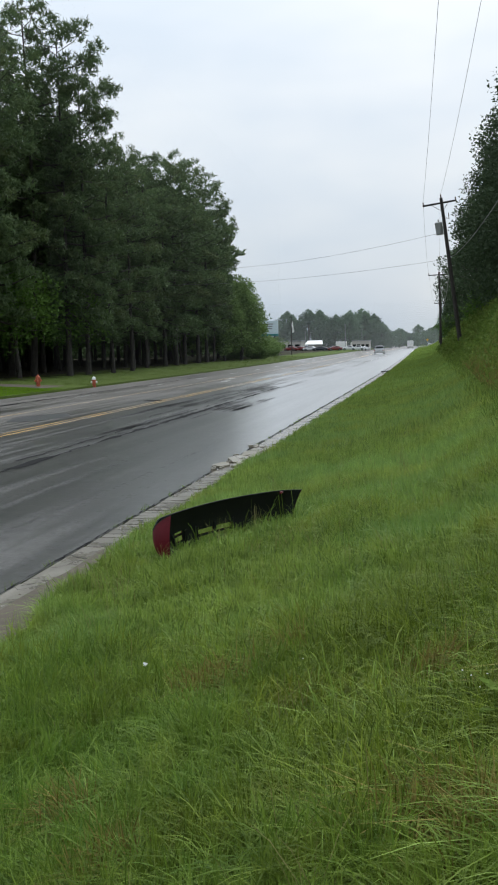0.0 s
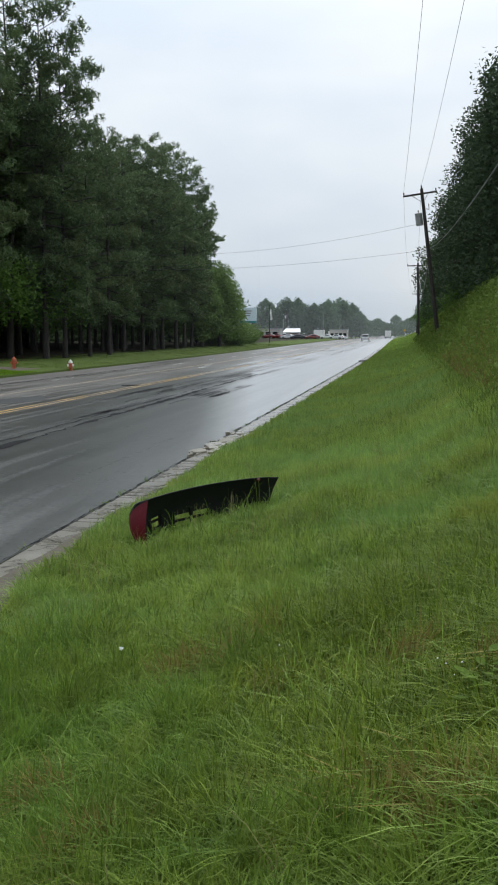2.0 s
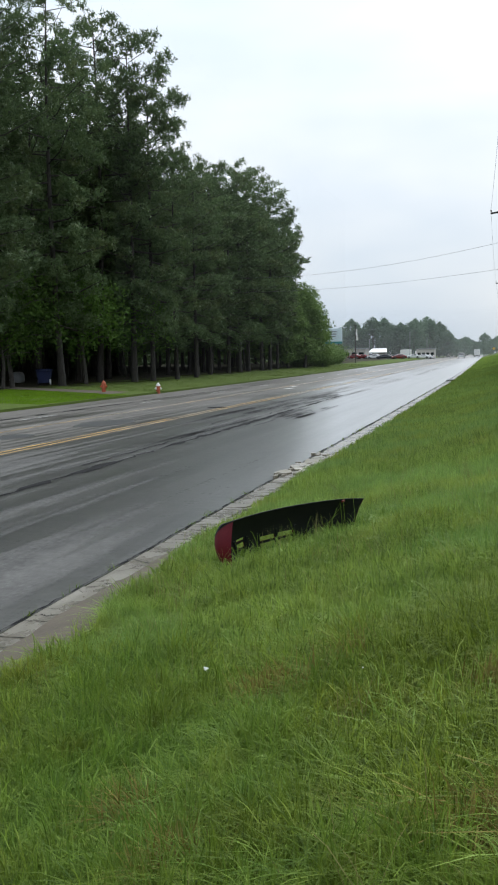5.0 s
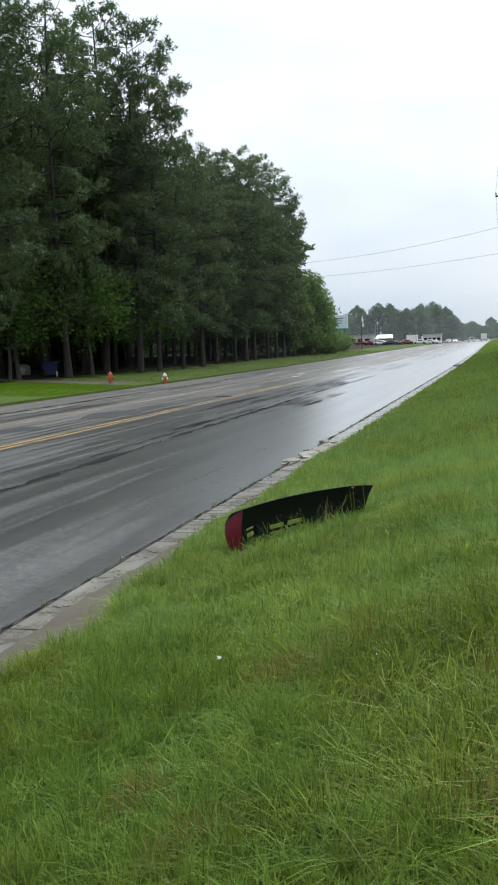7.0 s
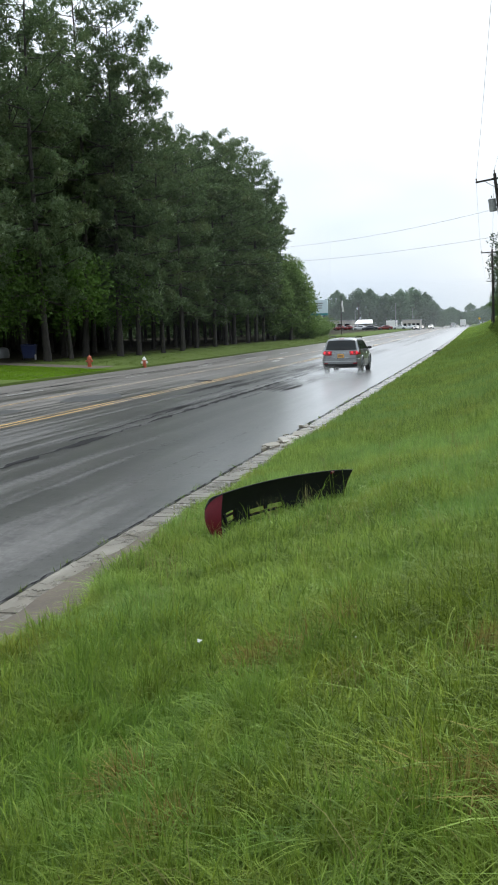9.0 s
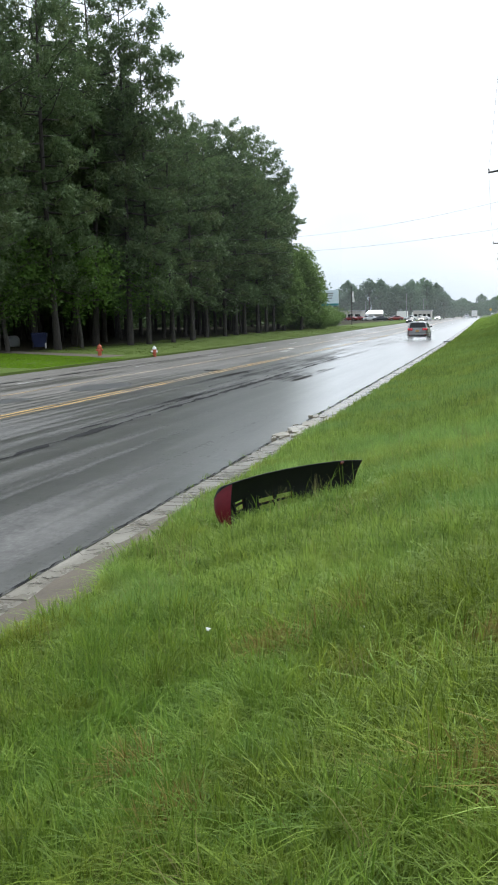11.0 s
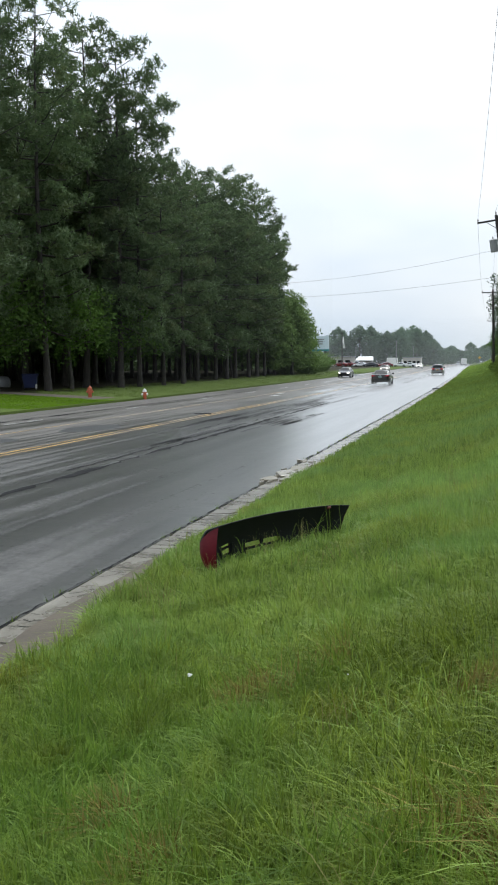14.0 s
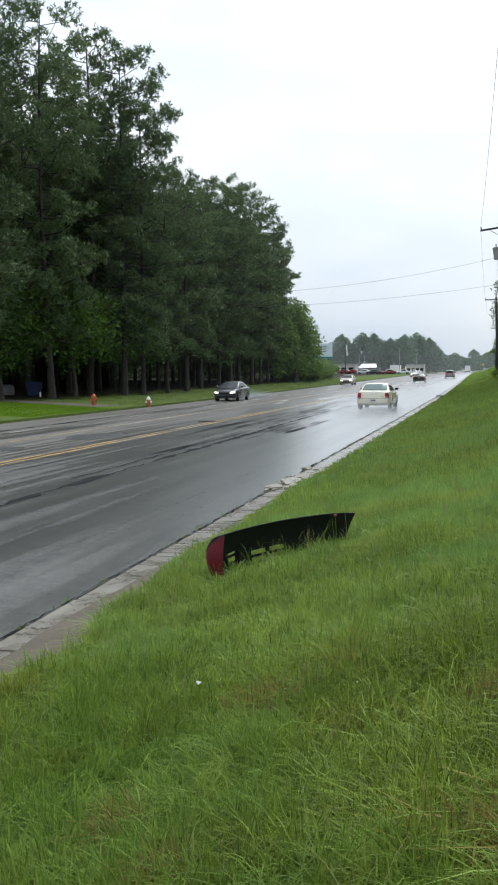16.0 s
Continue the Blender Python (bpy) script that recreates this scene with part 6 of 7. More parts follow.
def grey_suv():
    spec = dict(length=4.89, width=1.84, wheel=0.37, axles=(-1.45, 1.44), spokes=5, rim=ALLOY, lip=0.028, blunt=0.80,
                top=[(-2.445, 1.10), (-1.0, 1.10), (1.1, 1.08), (1.4, 1.04), (2.25, 0.93), (2.445, 0.80)],
                bottom=[(-2.445, 0.42), (-2.1, 0.26), (2.1, 0.24), (2.445, 0.34)], flank=[(-2.445, 0.97), (-1.4, 1.0), (1.5, 1.0), (2.445, 0.93)],
                cabin=dict(belt=1.09, roof=1.675, foot=0.955, head=0.76, y=(-2.33, -2.02, 0.32, 1.30), rear_glass=(0.02, 0.98),
                           panes=[[(-1.98, 0.16), (-1.28, 0.08), (-1.22, 0.90), (-1.72, 0.88), (-1.90, 0.70)], [(-1.20, 0.07), (-0.22, 0.06), (-0.22, 0.93), (-1.14, 0.91)], [(-0.14, 0.06), (0.92, 0.06), (0.56, 0.70), (0.34, 0.88), (-0.14, 0.93)]]),
                tail=[(0.44, 0.675, (0.885, 0.885), (1.09, 1.10), 0.018, TAIL_ON, "glowing red tail light"), (0.685, 1.12, (0.885, 0.93), (1.10, 1.10), 0.028, TAIL_ON, "glowing red wraparound tail light"), (0.62, 0.82, (0.475, 0.475), (0.535, 0.535), 0.06, TAIL_OFF, "red reflector")],
                bulbs=[(0.565, 1.01, 0.06), (0.82, 1.01, 0.065)],
                head=[(0.5, 1.0, (0.70, 0.74), (0.86, 0.90), CHROME)],
                handles=(-0.98, 0.06), bright_belt=True, seams=(-0.18, -1.24, 0.98), trim=0.40, mirror=BLACK_PLASTIC, handle=CHROME,
                plate=(0.855, PLATE_GOLD, 0.012), rails=[(-1.75, 0.30, 0.64, 1.745)],
                bands=[(1.05, 0.46, 0.72, 0.045, GREY_METAL, "grey rear bumper"), (1.02, 0.575, 0.625, 0.058, SILVER, "satin bumper strip"), (0.88, 0.34, 0.49, 0.05, BLACK_PLASTIC, "black bumper valance"), (0.40, 0.975, 0.992, 0.016, CHROME, "bright plate recess"), (0.38, 0.745, 0.765, 0.016, CHROME, "bright lower recess"), (0.86, 0.722, 0.732, 0.008, BLACK_PLASTIC, "tailgate seam")],
                extras=[((0.26, 0.03, 0.025), (0, -2.12, 1.655), TAIL_ON, "lit brake light"), ((0.44, 0.015, 0.020), (-0.12, -2.42, 1.205), BLACK_PLASTIC, "rear wiper"), ((0.05, 0.03, 0.03), (0.08, -2.43, 1.17), BLACK_PLASTIC, "wiper hub"), ((0.012, 0.012, 0.12), (0, -1.6, 1.75), BLACK_PLASTIC, "roof aerial")] + [((0.02, 1.9, 0.008), (x, -0.75, 1.702 - abs(x) * 0.02), GREY_METAL, "roof rib") for x in (-0.42, -0.2, 0.2, 0.42)])
    return make_car("suv", "grey metallic SUV with lit tail lights on the wet road", spec, GREY_METAL)


def black_sedan():
    spec = dict(length=4.82, width=1.84, wheel=0.34, axles=(-1.33, 1.46), spokes=9, rim=ALLOY, blunt=0.74,
                top=[(-2.41, 0.98), (-2.3, 1.02), (-1.6, 1.05), (1.0, 0.97), (1.4, 0.94), (2.2, 0.80), (2.41, 0.66)],
                bottom=[(-2.41, 0.38), (-2.1, 0.24), (2.1, 0.20), (2.41, 0.28)], flank=[(-2.41, 0.96), (-1.3, 1.0), (1.4, 1.0), (2.41, 0.90)],
                cabin=dict(belt=1.01, roof=1.455, foot=0.90, head=0.66, y=(-2.02, -0.85, 0.28, 1.40), rear_glass=(0.16, 0.94),
                           panes=[[(-1.18, 0.12), (-0.28, 0.06), (-0.28, 0.93), (-0.66, 0.90)], [(-0.20, 0.06), (0.92, 0.06), (0.52, 0.66), (0.26, 0.88), (-0.20, 0.93)]]),
                bright_arch=True, tail=[(0.42, 0.78, (0.855, 0.815), (0.895, 0.955), 0.02, TAIL_ON, "glowing red tail light"), (0.78, 1.22, (0.815, 0.875), (0.955, 1.0), 0.022, TAIL_ON, "glowing red wraparound tail light")], bulbs=[(0.70, 0.885, 0.035)],
                head=[(0.45, 1.0, (0.58, 0.64), (0.68, 0.76), CHROME)],
                handles=(-0.62, 0.35), seams=(-0.24, 0.88), mirror=BLACK_PAINT, handle=CHROME, rear_tint=GLASS,
                plate=(0.765, PLATE_TEAL, 0.012),
                bands=[(0.98, 0.40, 0.66, 0.04, BLACK_PAINT, "black rear bumper"), (0.10, 0.90, 0.94, 0.012, CHROME, "oval chrome badge"), (0.72, 0.36, 0.42, 0.05, BLACK_PLASTIC, "lower valance")])
    return make_car("sedan", "black sedan with lit tail lights throwing up spray", spec, BLACK_PAINT)


def oncoming_car(name, label, paint, lamp=None):
    spec = dict(length=4.6, width=1.80, wheel=0.33, axles=(-1.30, 1.38), spokes=6, rim=ALLOY, blunt=0.74,
                top=[(-2.3, 0.96), (-2.2, 1.0), (-1.6, 1.02), (1.0, 0.98), (1.3, 0.96), (2.1, 0.83), (2.3, 0.70)],
                bottom=[(-2.3, 0.38), (-2.0, 0.24), (2.0, 0.20), (2.3, 0.27)], flank=[(-2.3, 0.96), (-1.3, 1.0), (1.4, 1.0), (2.3, 0.92)],
                cabin=dict(belt=1.0, roof=1.45, foot=0.90, head=0.68, y=(-1.9, -0.9, 0.25, 1.35),
                           panes=[[(-1.12, 0.10), (-0.28, 0.06), (-0.28, 0.92), (-0.70, 0.90)], [(-0.20, 0.06), (0.88, 0.06), (0.5, 0.66), (0.24, 0.88), (-0.20, 0.92)]]),
                tail=[(0.5, 0.95, (0.80, 0.82), (0.93, 0.95), 0.02, TAIL_OFF, "red tail light")],
                head=[(0.48, 0.92, (0.58, 0.63), (0.70, 0.74), lamp or HEAD_ON)],
                handles=(-0.62, 0.35), seams=(-0.24, 0.85), plate=(0.75, PLATE, 0.012),
                nose=[(0.42, 0.50, 0.66, 0.012, BLACK_PLASTIC, "black grille"), (0.62, 0.32, 0.42, 0.012, BLACK_PLASTIC, "lower intake")])
    return make_car(name, label, spec, paint)


def pickup_truck():
    spec = dict(length=5.6, width=1.95, wheel=0.40, axles=(-1.75, 1.80), spokes=6, rim=STEEL, blunt=0.92,
                top=[(-2.8, 1.10), (-0.2, 1.12), (1.0, 1.15), (1.6, 1.14), (2.6, 1.05), (2.8, 0.92)],
                bottom=[(-2.8, 0.50), (-2.5, 0.42), (2.5, 0.40), (2.8, 0.45)], flank=[(-2.8, 0.98), (2.8, 0.96)],
                cabin=dict(belt=1.14, roof=1.82, foot=0.92, head=0.78, y=(-0.55, -0.30, 0.75, 1.5),
                           panes=[[(-0.28, 0.06), (0.20, 0.06), (0.20, 0.90), (-0.22, 0.88)], [(0.28, 0.06), (1.15, 0.06), (0.72, 0.86), (0.28, 0.90)]]),
                tail=[(0.80, 0.97, 0.75, 1.05, 0.02, TAIL_ON, "lit red tail light")],
                head=[(0.6, 0.95, 0.8, 0.98, CHROME)],
                handles=(0.35,), seams=(0.24, 1.2), plate=(0.64, PLATE, 0.09), bands=[(0.92, 0.52, 0.68, 0.08, CHROME, "chrome bumper")])
    return make_car("pickup_truck", "silver pickup truck driving away in spray", spec, SILVER)


def box_truck():
    t = holder("box_truck", "white box truck far down the road", "truck", "traffic")
    part("box", Shape().box((2.4, 5.0, 2.5), (0, -0.8, 2.0), edge=0.05), WHITE, t)
    part("cab", Shape().loft([[(-1.05, 1.75, 0.5), (1.05, 1.75, 0.5), (1.0, 1.75, 2.3), (-1.0, 1.75, 2.3)], [(-1.05, 2.5, 0.5), (1.05, 2.5, 0.5), (0.98, 2.5, 2.25), (-0.98, 2.5, 2.25)], [(-1.05, 3.4, 0.5), (1.05, 3.4, 0.5), (1.0, 3.3, 1.3), (-1.0, 3.3, 1.3)]]), WHITE, t)
    part("windscreen", Shape().slab([(-0.9, 3.26, 1.4), (0.9, 3.26, 1.4), (0.88, 2.62, 2.15), (-0.88, 2.62, 2.15)], (0, 0.7, 0.7), 0.01), GLASS, t)
    part("chassis", Shape().box((1.0, 6.2, 0.3), (0, -0.2, 0.6), edge=0.03), BLACK_PLASTIC, t)
    for x in (-0.95, 0.95):
        for y in (-2.2, 2.4):
            part("wheel", Shape().turned([(0.0, -0.13), (0.4, -0.13), (0.44, -0.09), (0.44, 0.09), (0.4, 0.13), (0.0, 0.13)], "x", (x, y, 0.44), 18), RUBBER, t)
    return t


def spray(length, width, height, label):
    """Plumes of tyre spray behind a vehicle whose tail is at the origin, as curved veils."""
    s = holder("road_spray", label, "spray", "tyre spray", "stuff")
    rng = np.random.default_rng(int(length * 10))
    nu, nv = 16, 8

    def veil(at, fade):
        pts = [at(i / nu, j / nv) for i in range(nu + 1) for j in range(nv + 1)]
        uvs = [fade(i / nu, j / nv) for i in range(nu + 1) for j in range(nv + 1)]
        n = nv + 1
        me = bpy.data.meshes.new("plume")
        me.from_pydata(pts, [], [(i * n + j, (i + 1) * n + j, (i + 1) * n + j + 1, i * n + j + 1) for i in range(nu) for j in range(nv)])
        idx = np.zeros(len(me.loops), np.int32)
        me.loops.foreach_get("vertex_index", idx)
        me.uv_layers.new(name="thinning").data.foreach_set("uv", np.asarray(uvs, np.float32)[idx].ravel())
        me.shade_smooth()
        me.materials.append(MIST)
        part("plume", me, None, s).visible_shadow = False

    count = 7
    for k in range(count):
        f = k / (count - 1)
        y = 0.1 - (length + 0.1) * f ** 1.1
        w = width * (0.95 + 0.7 * f)
        top = height * (0.65 + 0.55 * math.sin(2.4 * f + 0.4)) * (1 - 0.25 * f) * rng.uniform(0.85, 1.15)
        shift, turn = rng.uniform(-0.15, 0.15), rng.uniform(0, 6)

        def at(u, v):
            a = (u - 0.5) * 2
            return (a * w / 2 * (1 + 0.12 * v) + shift, y - 0.5 * (1 - a * a) * (1 - 0.4 * v) - 0.7 * v + 0.12 * math.sin(5 * u + turn), 0.02 + top * v * (0.8 + 0.2 * math.cos(a * 2.6 + turn)))

        veil(at, lambda u, v: (u, min(1.0, 4.5 * v) * (1 - v) ** 1.1 * (1 - 0.45 * f) * min(1.0, 0.40 + 1.8 * f)))
    # the low sheet that hangs over the road, and a jet from each rear wheel
    veil(lambda u, v: ((u - 0.5) * width * (1.1 + 0.8 * v), 0.6 - (length + 3.0) * v, 0.07 + 0.10 * v), lambda u, v: (u, 0.42 * min(1.0, 5 * v) * (1 - v) ** 0.8))
    for side in (-1, 1):
        veil(lambda u, v: (side * (width * 0.33 + 0.45 * v) + 0.12 * math.sin(7 * v + 3 * u), 1.0 - 4.5 * v, 0.02 + u * (0.25 + 0.75 * v)), lambda u, v: (0.18 + 0.82 * u, 0.85 * min(1.0, 3 * v) * (1 - v) ** 1.4))
    return s


# ---- the lots far down the road ----
def make_lots():
    cream = plain("pale_stucco", (0.46, 0.44, 0.41), 0.7)
    grey_roof = plain("grey_roof", (0.30, 0.31, 0.32), 0.6)
    teal = plain("teal_panel", (0.02, 0.19, 0.20), 0.4)
    pale = plain("pale_panel", (0.60, 0.70, 0.74), 0.35)
    g = lambda x, y: at_ground(x, y)
    # billboard
    x, y = -35.9, 203
    b = holder("billboard", "roadside billboard, pale blue panel over a teal strip", "billboard", at=pose(x, y, g(x, y), 0, 0, -6))
    part("panel", Shape().box((5.2, 0.25, 2.9), (0, 0, 5.9), edge=0.03), pale, b)
    part("strip", Shape().box((5.2, 0.28, 0.45), (0, 0, 4.22), edge=0.02), teal, b, "teal lower strip")
    for s in (-1, 1):
        part("post", Shape().tube([(s * 1.7, 0.2, -0.3), (s * 1.7, 0.2, 7.0)], 0.14, 8), POLE_WOOD, b)
    for k in range(3):
        part("lettering_bar", Shape().box((3.0 - 0.7 * k, 0.03, 0.22), (0.2 * k, -0.14, 6.6 - 0.5 * k), edge=0.0), STEEL, b, "unreadable grey lettering")
    # shops
    for x, y, w, d, hgt, mat, lab in ((-46.0, 300, 9.5, 8, 2.9, cream, "low cream shop with a flat roof"), (-24.0, 320, 6.0, 5, 3.0, cream, "low pale shop with a flat roof")):
        s = holder("shop", lab, "building", "roadside shops", at=pose(x, y, g(x, y)))
        part("wall", Shape().box((w, d, hgt), (0, 0, hgt / 2), edge=0.02), mat, s)
        part("roof", Shape().box((w + 0.5, d + 0.5, 0.25), (0, 0, hgt + 0.125), edge=0.03), grey_roof, s)
        for k in range(4):
            part("window", Shape().box((w / 6, 0.08, 1.3), (-w * 0.36 + w * 0.24 * k, -d / 2 - 0.03, 1.3), edge=0.01), GLASS, s)
    x, y = -37.0, 296
    c = holder("canopy", "white sloping awning over a roadside stand", "canopy", at=pose(x, y, g(x, y)))
    part("awning", Shape().loft([[(-2.9, -2.5, 1.9), (2.9, -2.5, 1.9), (2.9, -2.5, 2.02), (-2.9, -2.5, 2.02)], [(-2.3, 1.5, 3.1), (2.3, 1.5, 3.1), (2.3, 1.5, 3.22), (-2.3, 1.5, 3.22)]]), WHITE, c)
    part("back_wall", Shape().box((4.4, 0.2, 3.1), (0, 1.6, 1.55), edge=0.02), cream, c)
    for s in (-1, 1):
        part("post", Shape().tube([(s * 2.6, -2.3, -0.1), (s * 2.6, -2.3, 1.95)], 0.06, 6), WHITE, c)
    for x, y, w, hgt in ((-30.0, 312, 3.2, 2.9), (-27.0, 330, 2.6, 2.6)):
        v = holder("trailer", "white box trailer parked on the lot", "trailer", "parked trailers", at=pose(x, y, g(x, y)))
        part("box", Shape().box((w, 5.5, hgt - 0.6), (0, 0, 0.6 + (hgt - 0.6) / 2), edge=0.05), WHITE, v)
        part("chassis", Shape().box((w * 0.7, 5.2, 0.2), (0, 0, 0.5), edge=0.02), BLACK_PLASTIC, v)
        for s in (-1, 1):
            part("wheel", Shape().turned([(0.0, -0.12), (0.38, -0.12), (0.4, -0.08), (0.4, 0.08), (0.38, 0.12), (0.0, 0.12)], "x", (s * w * 0.4, 0, 0.4), 16), RUBBER, v)
    # light poles and a flag
    for x, y, hgt, mat, lab in ((-28.5, 190, 7.6, POLE_WOOD, "thin dark pole with a pennant"), (-27.6, 300, 8.2, STEEL, "pale concrete light pole"), (-40.5, 300, 6.0, STEEL, "thin pale flag pole"), (-24.5, 330, 7.0, STEEL, "thin pale light pole")):
        p = holder("lot_pole", lab, "pole", "poles on the lots", at=pose(x, y, g(x, y)))
        part("post", Shape().tube([(0, 0, -0.3), (0, 0, hgt)], [0.11, 0.07], 8), mat, p)
        part("cap", Shape().box((0.7, 0.16, 0.10), (0, 0, hgt + 0.04), edge=0.02), mat, p)
    sh = Shape()
    n = 8
    for i in range(n + 1):
        for j in (0, 1):
            sh.v.append((0.12 + 0.05 * math.sin(i * 0.9) + 0.45 * j * (1 - 0.06 * i), 0.08 * math.sin(i * 1.1 + j), 4.6 + 0.28 * i))
    sh.f = [(2 * i, 2 * i + 1, 2 * i + 3, 2 * i + 2) for i in range(n)]
    tagged(part("pennant", sh, WHITE, None, at=pose(-28.5, 190, g(-28.5, 190))), "white feather pennant on a dark pole", "flag")
    # warning sign
    x, y = 0.0, 235
    s = holder("road_sign", "small yellow roadside warning sign", "sign", at=pose(x + float(bend(y)), y, g(x + float(bend(y)), y)))
    part("post", Shape().tube([(0, 0, -0.2), (0, 0, 2.2)], 0.04, 6), STEEL, s)
    part("plate", Shape().box((0.5, 0.03, 0.5), (0, -0.05, 2.1), pose(0, 0, 0, 0, 45, 0), edge=0.01), plain("sign_yellow", (0.55, 0.36, 0.05), 0.4), s)


def make_parked():
    red = car_paint("dark_red_paint", (0.16, 0.012, 0.014))
    white = car_paint("white_car_paint", (0.66, 0.67, 0.68))
    kinds = []
    for name, label, paint in (("parked_car", "dark red car parked on the roadside lot", red), ("parked_car", "white car parked on the roadside lot", white), ("parked_car", "dark blue car parked on the roadside lot", NAVY)):
        c = oncoming_car(name, label, paint, CHROME)
        tagged(c, group="parked cars")
        kinds.append(c)
    spots = [[(-42.5, 282, 70), (-40.3, 283, 80), (-29.5, 285, 110)], [(-36.2, 280, 80), (-26.5, 300, 95), (-24.0, 306, 90), (-22.6, 312, 60)], [(-38.4, 286, 100), (-33.0, 276, 100), (-31.0, 292, 80)]]
    for kind, s in zip(kinds, spots):
        for k, (x, y, turn) in enumerate(s):
            m = pose(x, y, at_ground(x, y), 0, 0, turn)
            if k == 0:
                kind.matrix_basis = m
            else:
                copy_thing(kind, m)


# ---- a bird that crosses the sky ----
def make_bird():
    feather = plain("dark_feathers", (0.030, 0.028, 0.028), 0.7)
    b = holder("bird", "small dark bird flying across the road", "bird")
    part("body", Shape().turned([(0.0, -0.07), (0.011, -0.06), (0.021, -0.02), (0.022, 0.02), (0.015, 0.05), (0.012, 0.06), (0.005, 0.072), (0.0, 0.08)], "y", (0, 0, 0), 12), feather, b, smooth=60)
    part("tail", Shape().slab([(-0.009, -0.06, 0), (0.009, -0.06, 0), (0.022, -0.12, 0), (-0.022, -0.12, 0)], (0, 0, 1), 0.003), feather, b)
    wings = []
    for s in (-1, 1):
        sh = Shape().slab([(0, 0.03, 0), (s * 0.05, 0.04, 0.004), (s * 0.125, 0.006, 0), (s * 0.085, -0.022, 0), (s * 0.036, -0.03, 0), (0, -0.03, 0)], (0, 0, 1), 0.004)
        wings.append(part("wing", sh, feather, b, at=pose(s * 0.012, 0, 0.009)))
    return b, wings


make_ground()
make_road()
make_rubble()
make_mud()
make_poles()
make_verge_things()
make_small_plants()
make_bumper()
make_lots()
make_parked()
SUV, SEDAN_CREAM, SEDAN_BLACK = grey_suv(), cream_sedan(), black_sedan()
DARK_CAR = oncoming_car("sedan", "dark blue sedan coming on with lit headlights", NAVY)
BEIGE_CAR = oncoming_car("sedan", "beige sedan coming on with lit headlights", BEIGE)
WHITE_CAR = oncoming_car("sedan", "white car coming on with lit headlights far down the road", WHITE)
PICKUP = pickup_truck()
TRUCK = box_truck()
SPRAY_SUV = spray(6.5, 2.5, 0.62, "grey tyre spray behind the SUV")
SPRAY_CREAM = spray(9.5, 3.3, 0.85, "grey tyre spray behind the cream sedan")
SPRAY_BLACK = spray(10.0, 2.6, 0.58, "grey tyre spray behind the black sedan")
SPRAY_DARK = spray(8.0, 2.4, 0.8, "grey tyre spray behind the dark sedan")
SPRAY_PICKUP = spray(6.0, 2.4, 0.7, "grey tyre spray behind the pickup")
BIRD, WINGS = make_bird()
make_woods()
make_right_trees()
make_distance()
make_haze_sheets()
make_grass()
make_bank_weeds()
make_gutter()


BIRD_LINE = [(0.0, 27.0, 14.6), (0.3, 16.85, 14.05), (0.4, 13.4, 13.75), (0.5, 10.92, 13.48), (0.6, 7.8, 12.8), (0.7, 4.85, 12.03), (0.8, 2.39, 11.52), (0.9, -0.03, 12.02), (1.0, -2.51, 12.58), (1.3, -10.0, 15.0), (3.0, -45.0, 25.0), (16.0, -48.0, 26.0)]


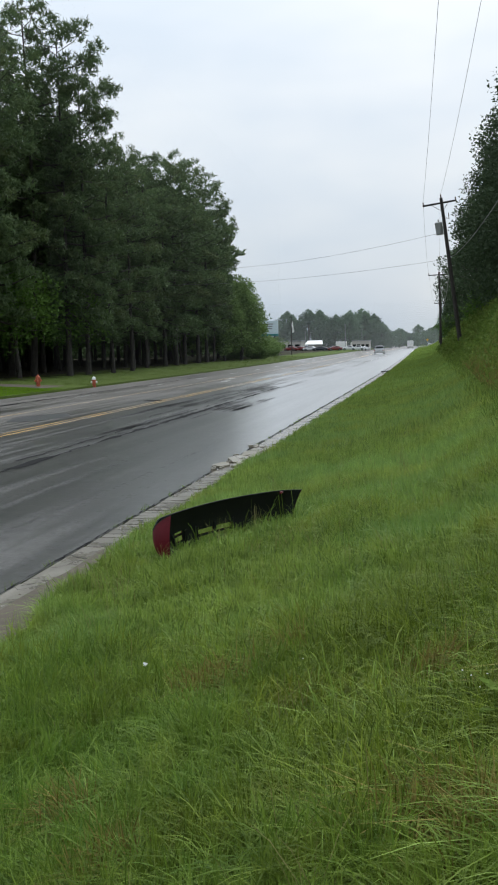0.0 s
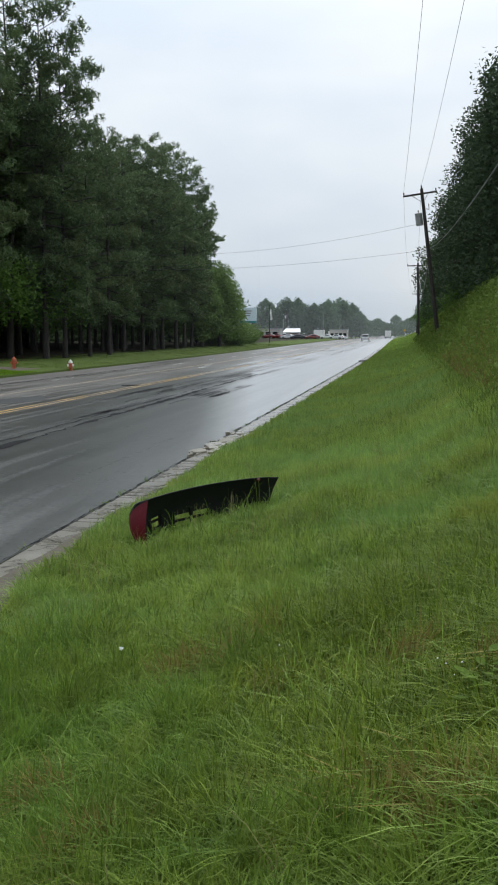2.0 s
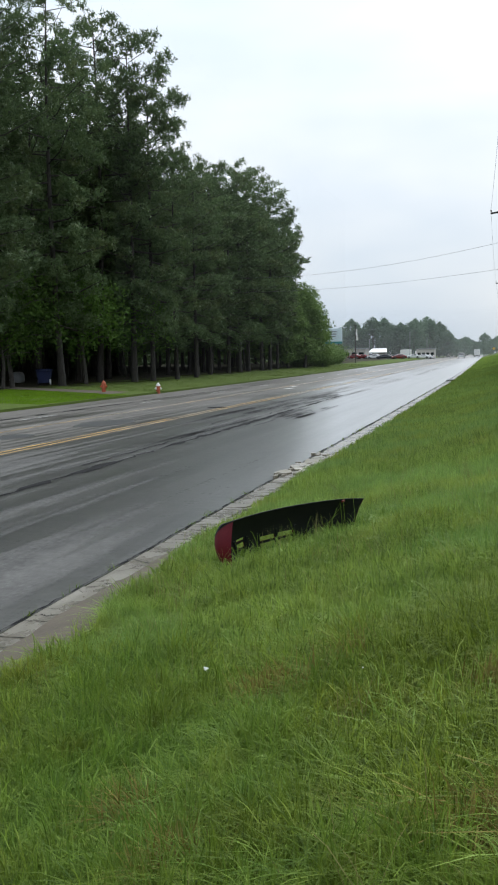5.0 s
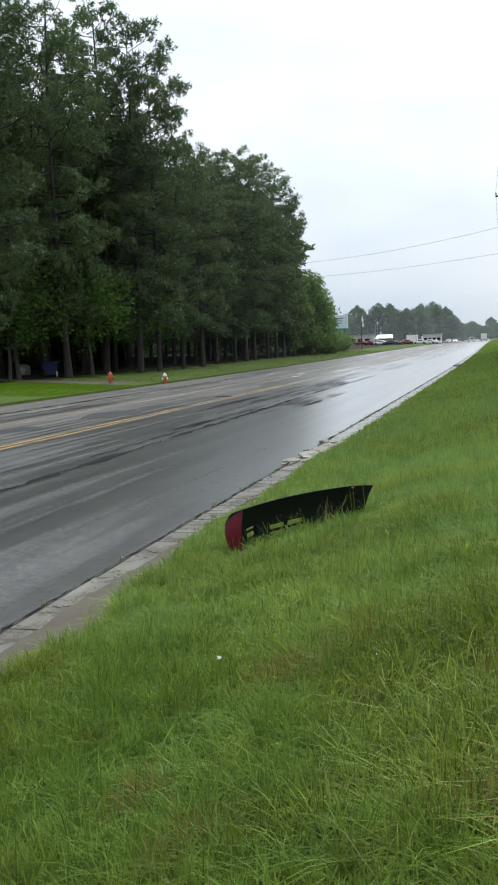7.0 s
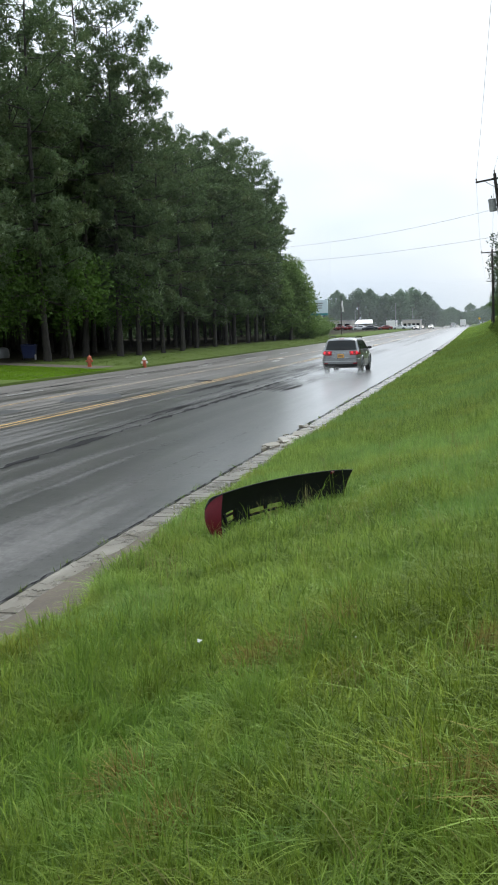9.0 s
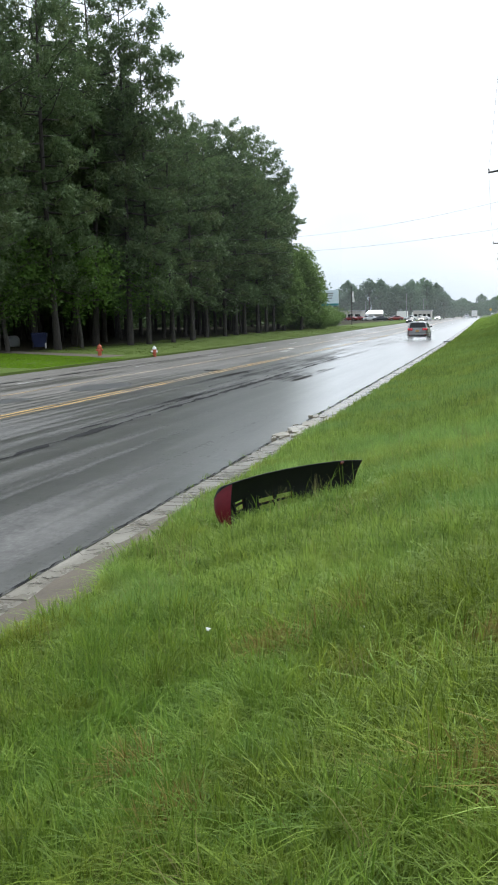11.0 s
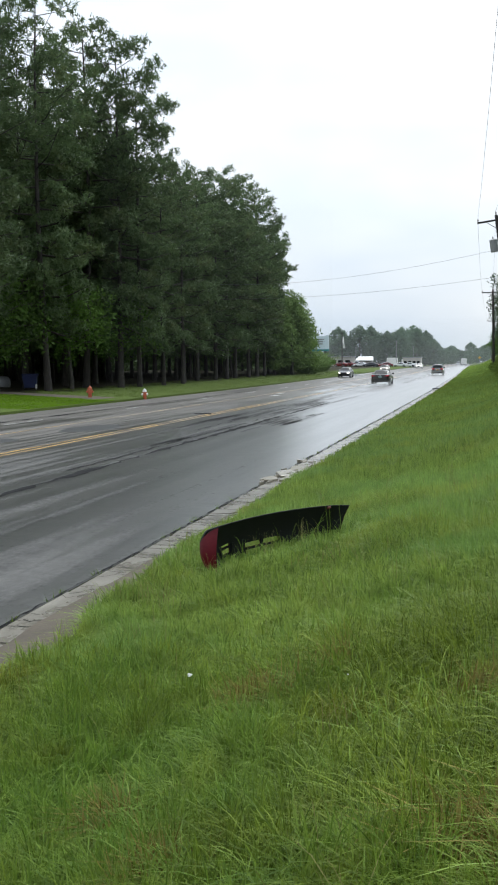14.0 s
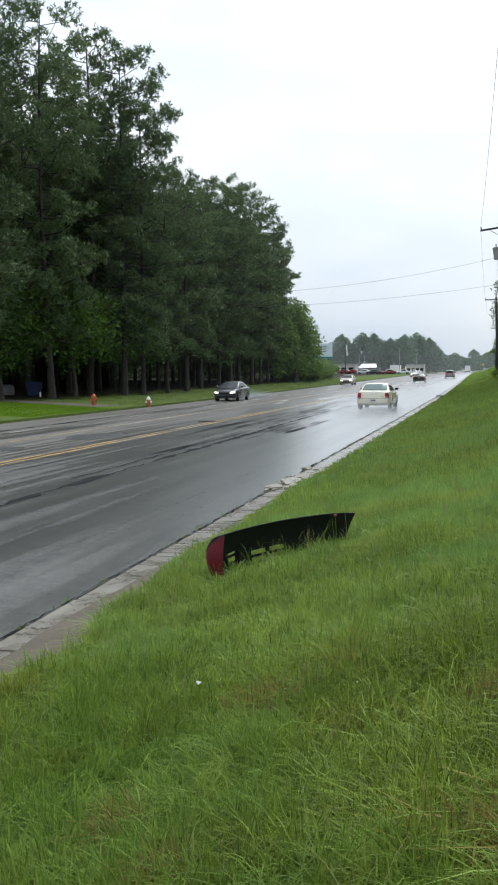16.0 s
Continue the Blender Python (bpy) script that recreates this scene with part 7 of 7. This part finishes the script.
def motions():
    def drive(thing, lane, rows, heading=1, behind=None, tail=2.45):
        """Rows of seconds and metres ahead, for the thing's middle."""
        def at(y, back=0.0):
            yy = y - heading * back
            turn = math.degrees(math.atan2(-(float(bend(yy + 1)) - float(bend(yy - 1))), 2))
            return pose(lane + float(bend(yy)), yy, float(swell(yy)), 0, 0, turn + (0 if heading > 0 else 180))
        walk(thing, [(t, Matrix.Translation((sum(aside), 0, 0)) @ at(y)) for t, y, *aside in rows])
        if behind is not None:
            walk(behind, [(t, Matrix.Translation((sum(aside), 0, 0)) @ at(y, tail)) for t, y, *aside in rows])

    drive(SUV, -6.65, [(0.0, -152.0), (7.0, 1.5), (7.5, 12.5), (7.7, 16.95), (8.0, 23.5), (8.5, 35.2), (9.0, 46.5), (11.5, 97.0), (12.5, 118.5), (14.3, 158.0), (16.0, 195.0)], 1, SPRAY_SUV)
    drive(SEDAN_CREAM, -6.85, [(0.0, -334.0), (14.0, 6.2), (14.3, 13.5), (14.5, 18.55), (14.8, 25.6, 0.08), (15.2, 35.0, 0.3), (15.6, 44.7, 0.5), (16.0, 54.5, 0.62)], 1, SPRAY_CREAM, 2.5)
    drive(SEDAN_BLACK, -9.85, [(0.0, -310.0), (11.3, 14.8), (11.5, 20.8), (12.0, 36.0), (12.5, 50.2), (13.0, 64.5), (14.3, 103.0), (14.8, 116.0), (16.0, 148.0)], 1, SPRAY_BLACK, 2.4)
    drive(DARK_CAR, -18.9, [(0.0, 590.0), (11.5, 214.0), (13.0, 165.0), (14.3, 123.5), (15.2, 94.0), (15.6, 81.5), (16.0, 68.5)], -1, SPRAY_DARK, 2.3)
    drive(BEIGE_CAR, -18.9, [(0.0, 560.0), (12.0, 245.0), (14.3, 183.0), (14.8, 168.0), (15.2, 156.0), (16.0, 132.0)], -1)
    drive(WHITE_CAR, -16.3, [(0.0, 470.0), (11.5, 300.0), (14.3, 260.0), (16.0, 232.0)], -1)
    drive(PICKUP, -9.6, [(0.0, 190.0), (1.0, 212.0), (2.0, 234.0), (4.0, 278.0), (8.0, 360.0), (16.0, 520.0)], 1, SPRAY_PICKUP, 2.8)
    drive(TRUCK, -6.3, [(0.0, 385.0), (8.0, 410.0), (16.0, 440.0)], 1)

    def aloft(yaw, pitch, far):
        a, b = radians(yaw), radians(pitch)
        return -far * math.sin(a) * math.cos(b), far * math.cos(a) * math.cos(b), EYE + far * math.sin(b)

    rows = []
    for t, yaw, pitch in BIRD_LINE:
        x, y, z = aloft(yaw, pitch, 20.0)
        rows.append((t, pose(x, y, z, 0, 0, -80)))
    walk(BIRD, rows)
    for s, wing in zip((-1, 1), WINGS):
        flap = [(0.0, 10)] + [(0.1 * k, -4 if k % 2 else 26) for k in range(1, 14)] + [(16.0, 10)]
        walk(wing, [(t, pose(s * 0.012, 0, 0.009, 0, -s * a, 0)) for t, a in flap])


motions()
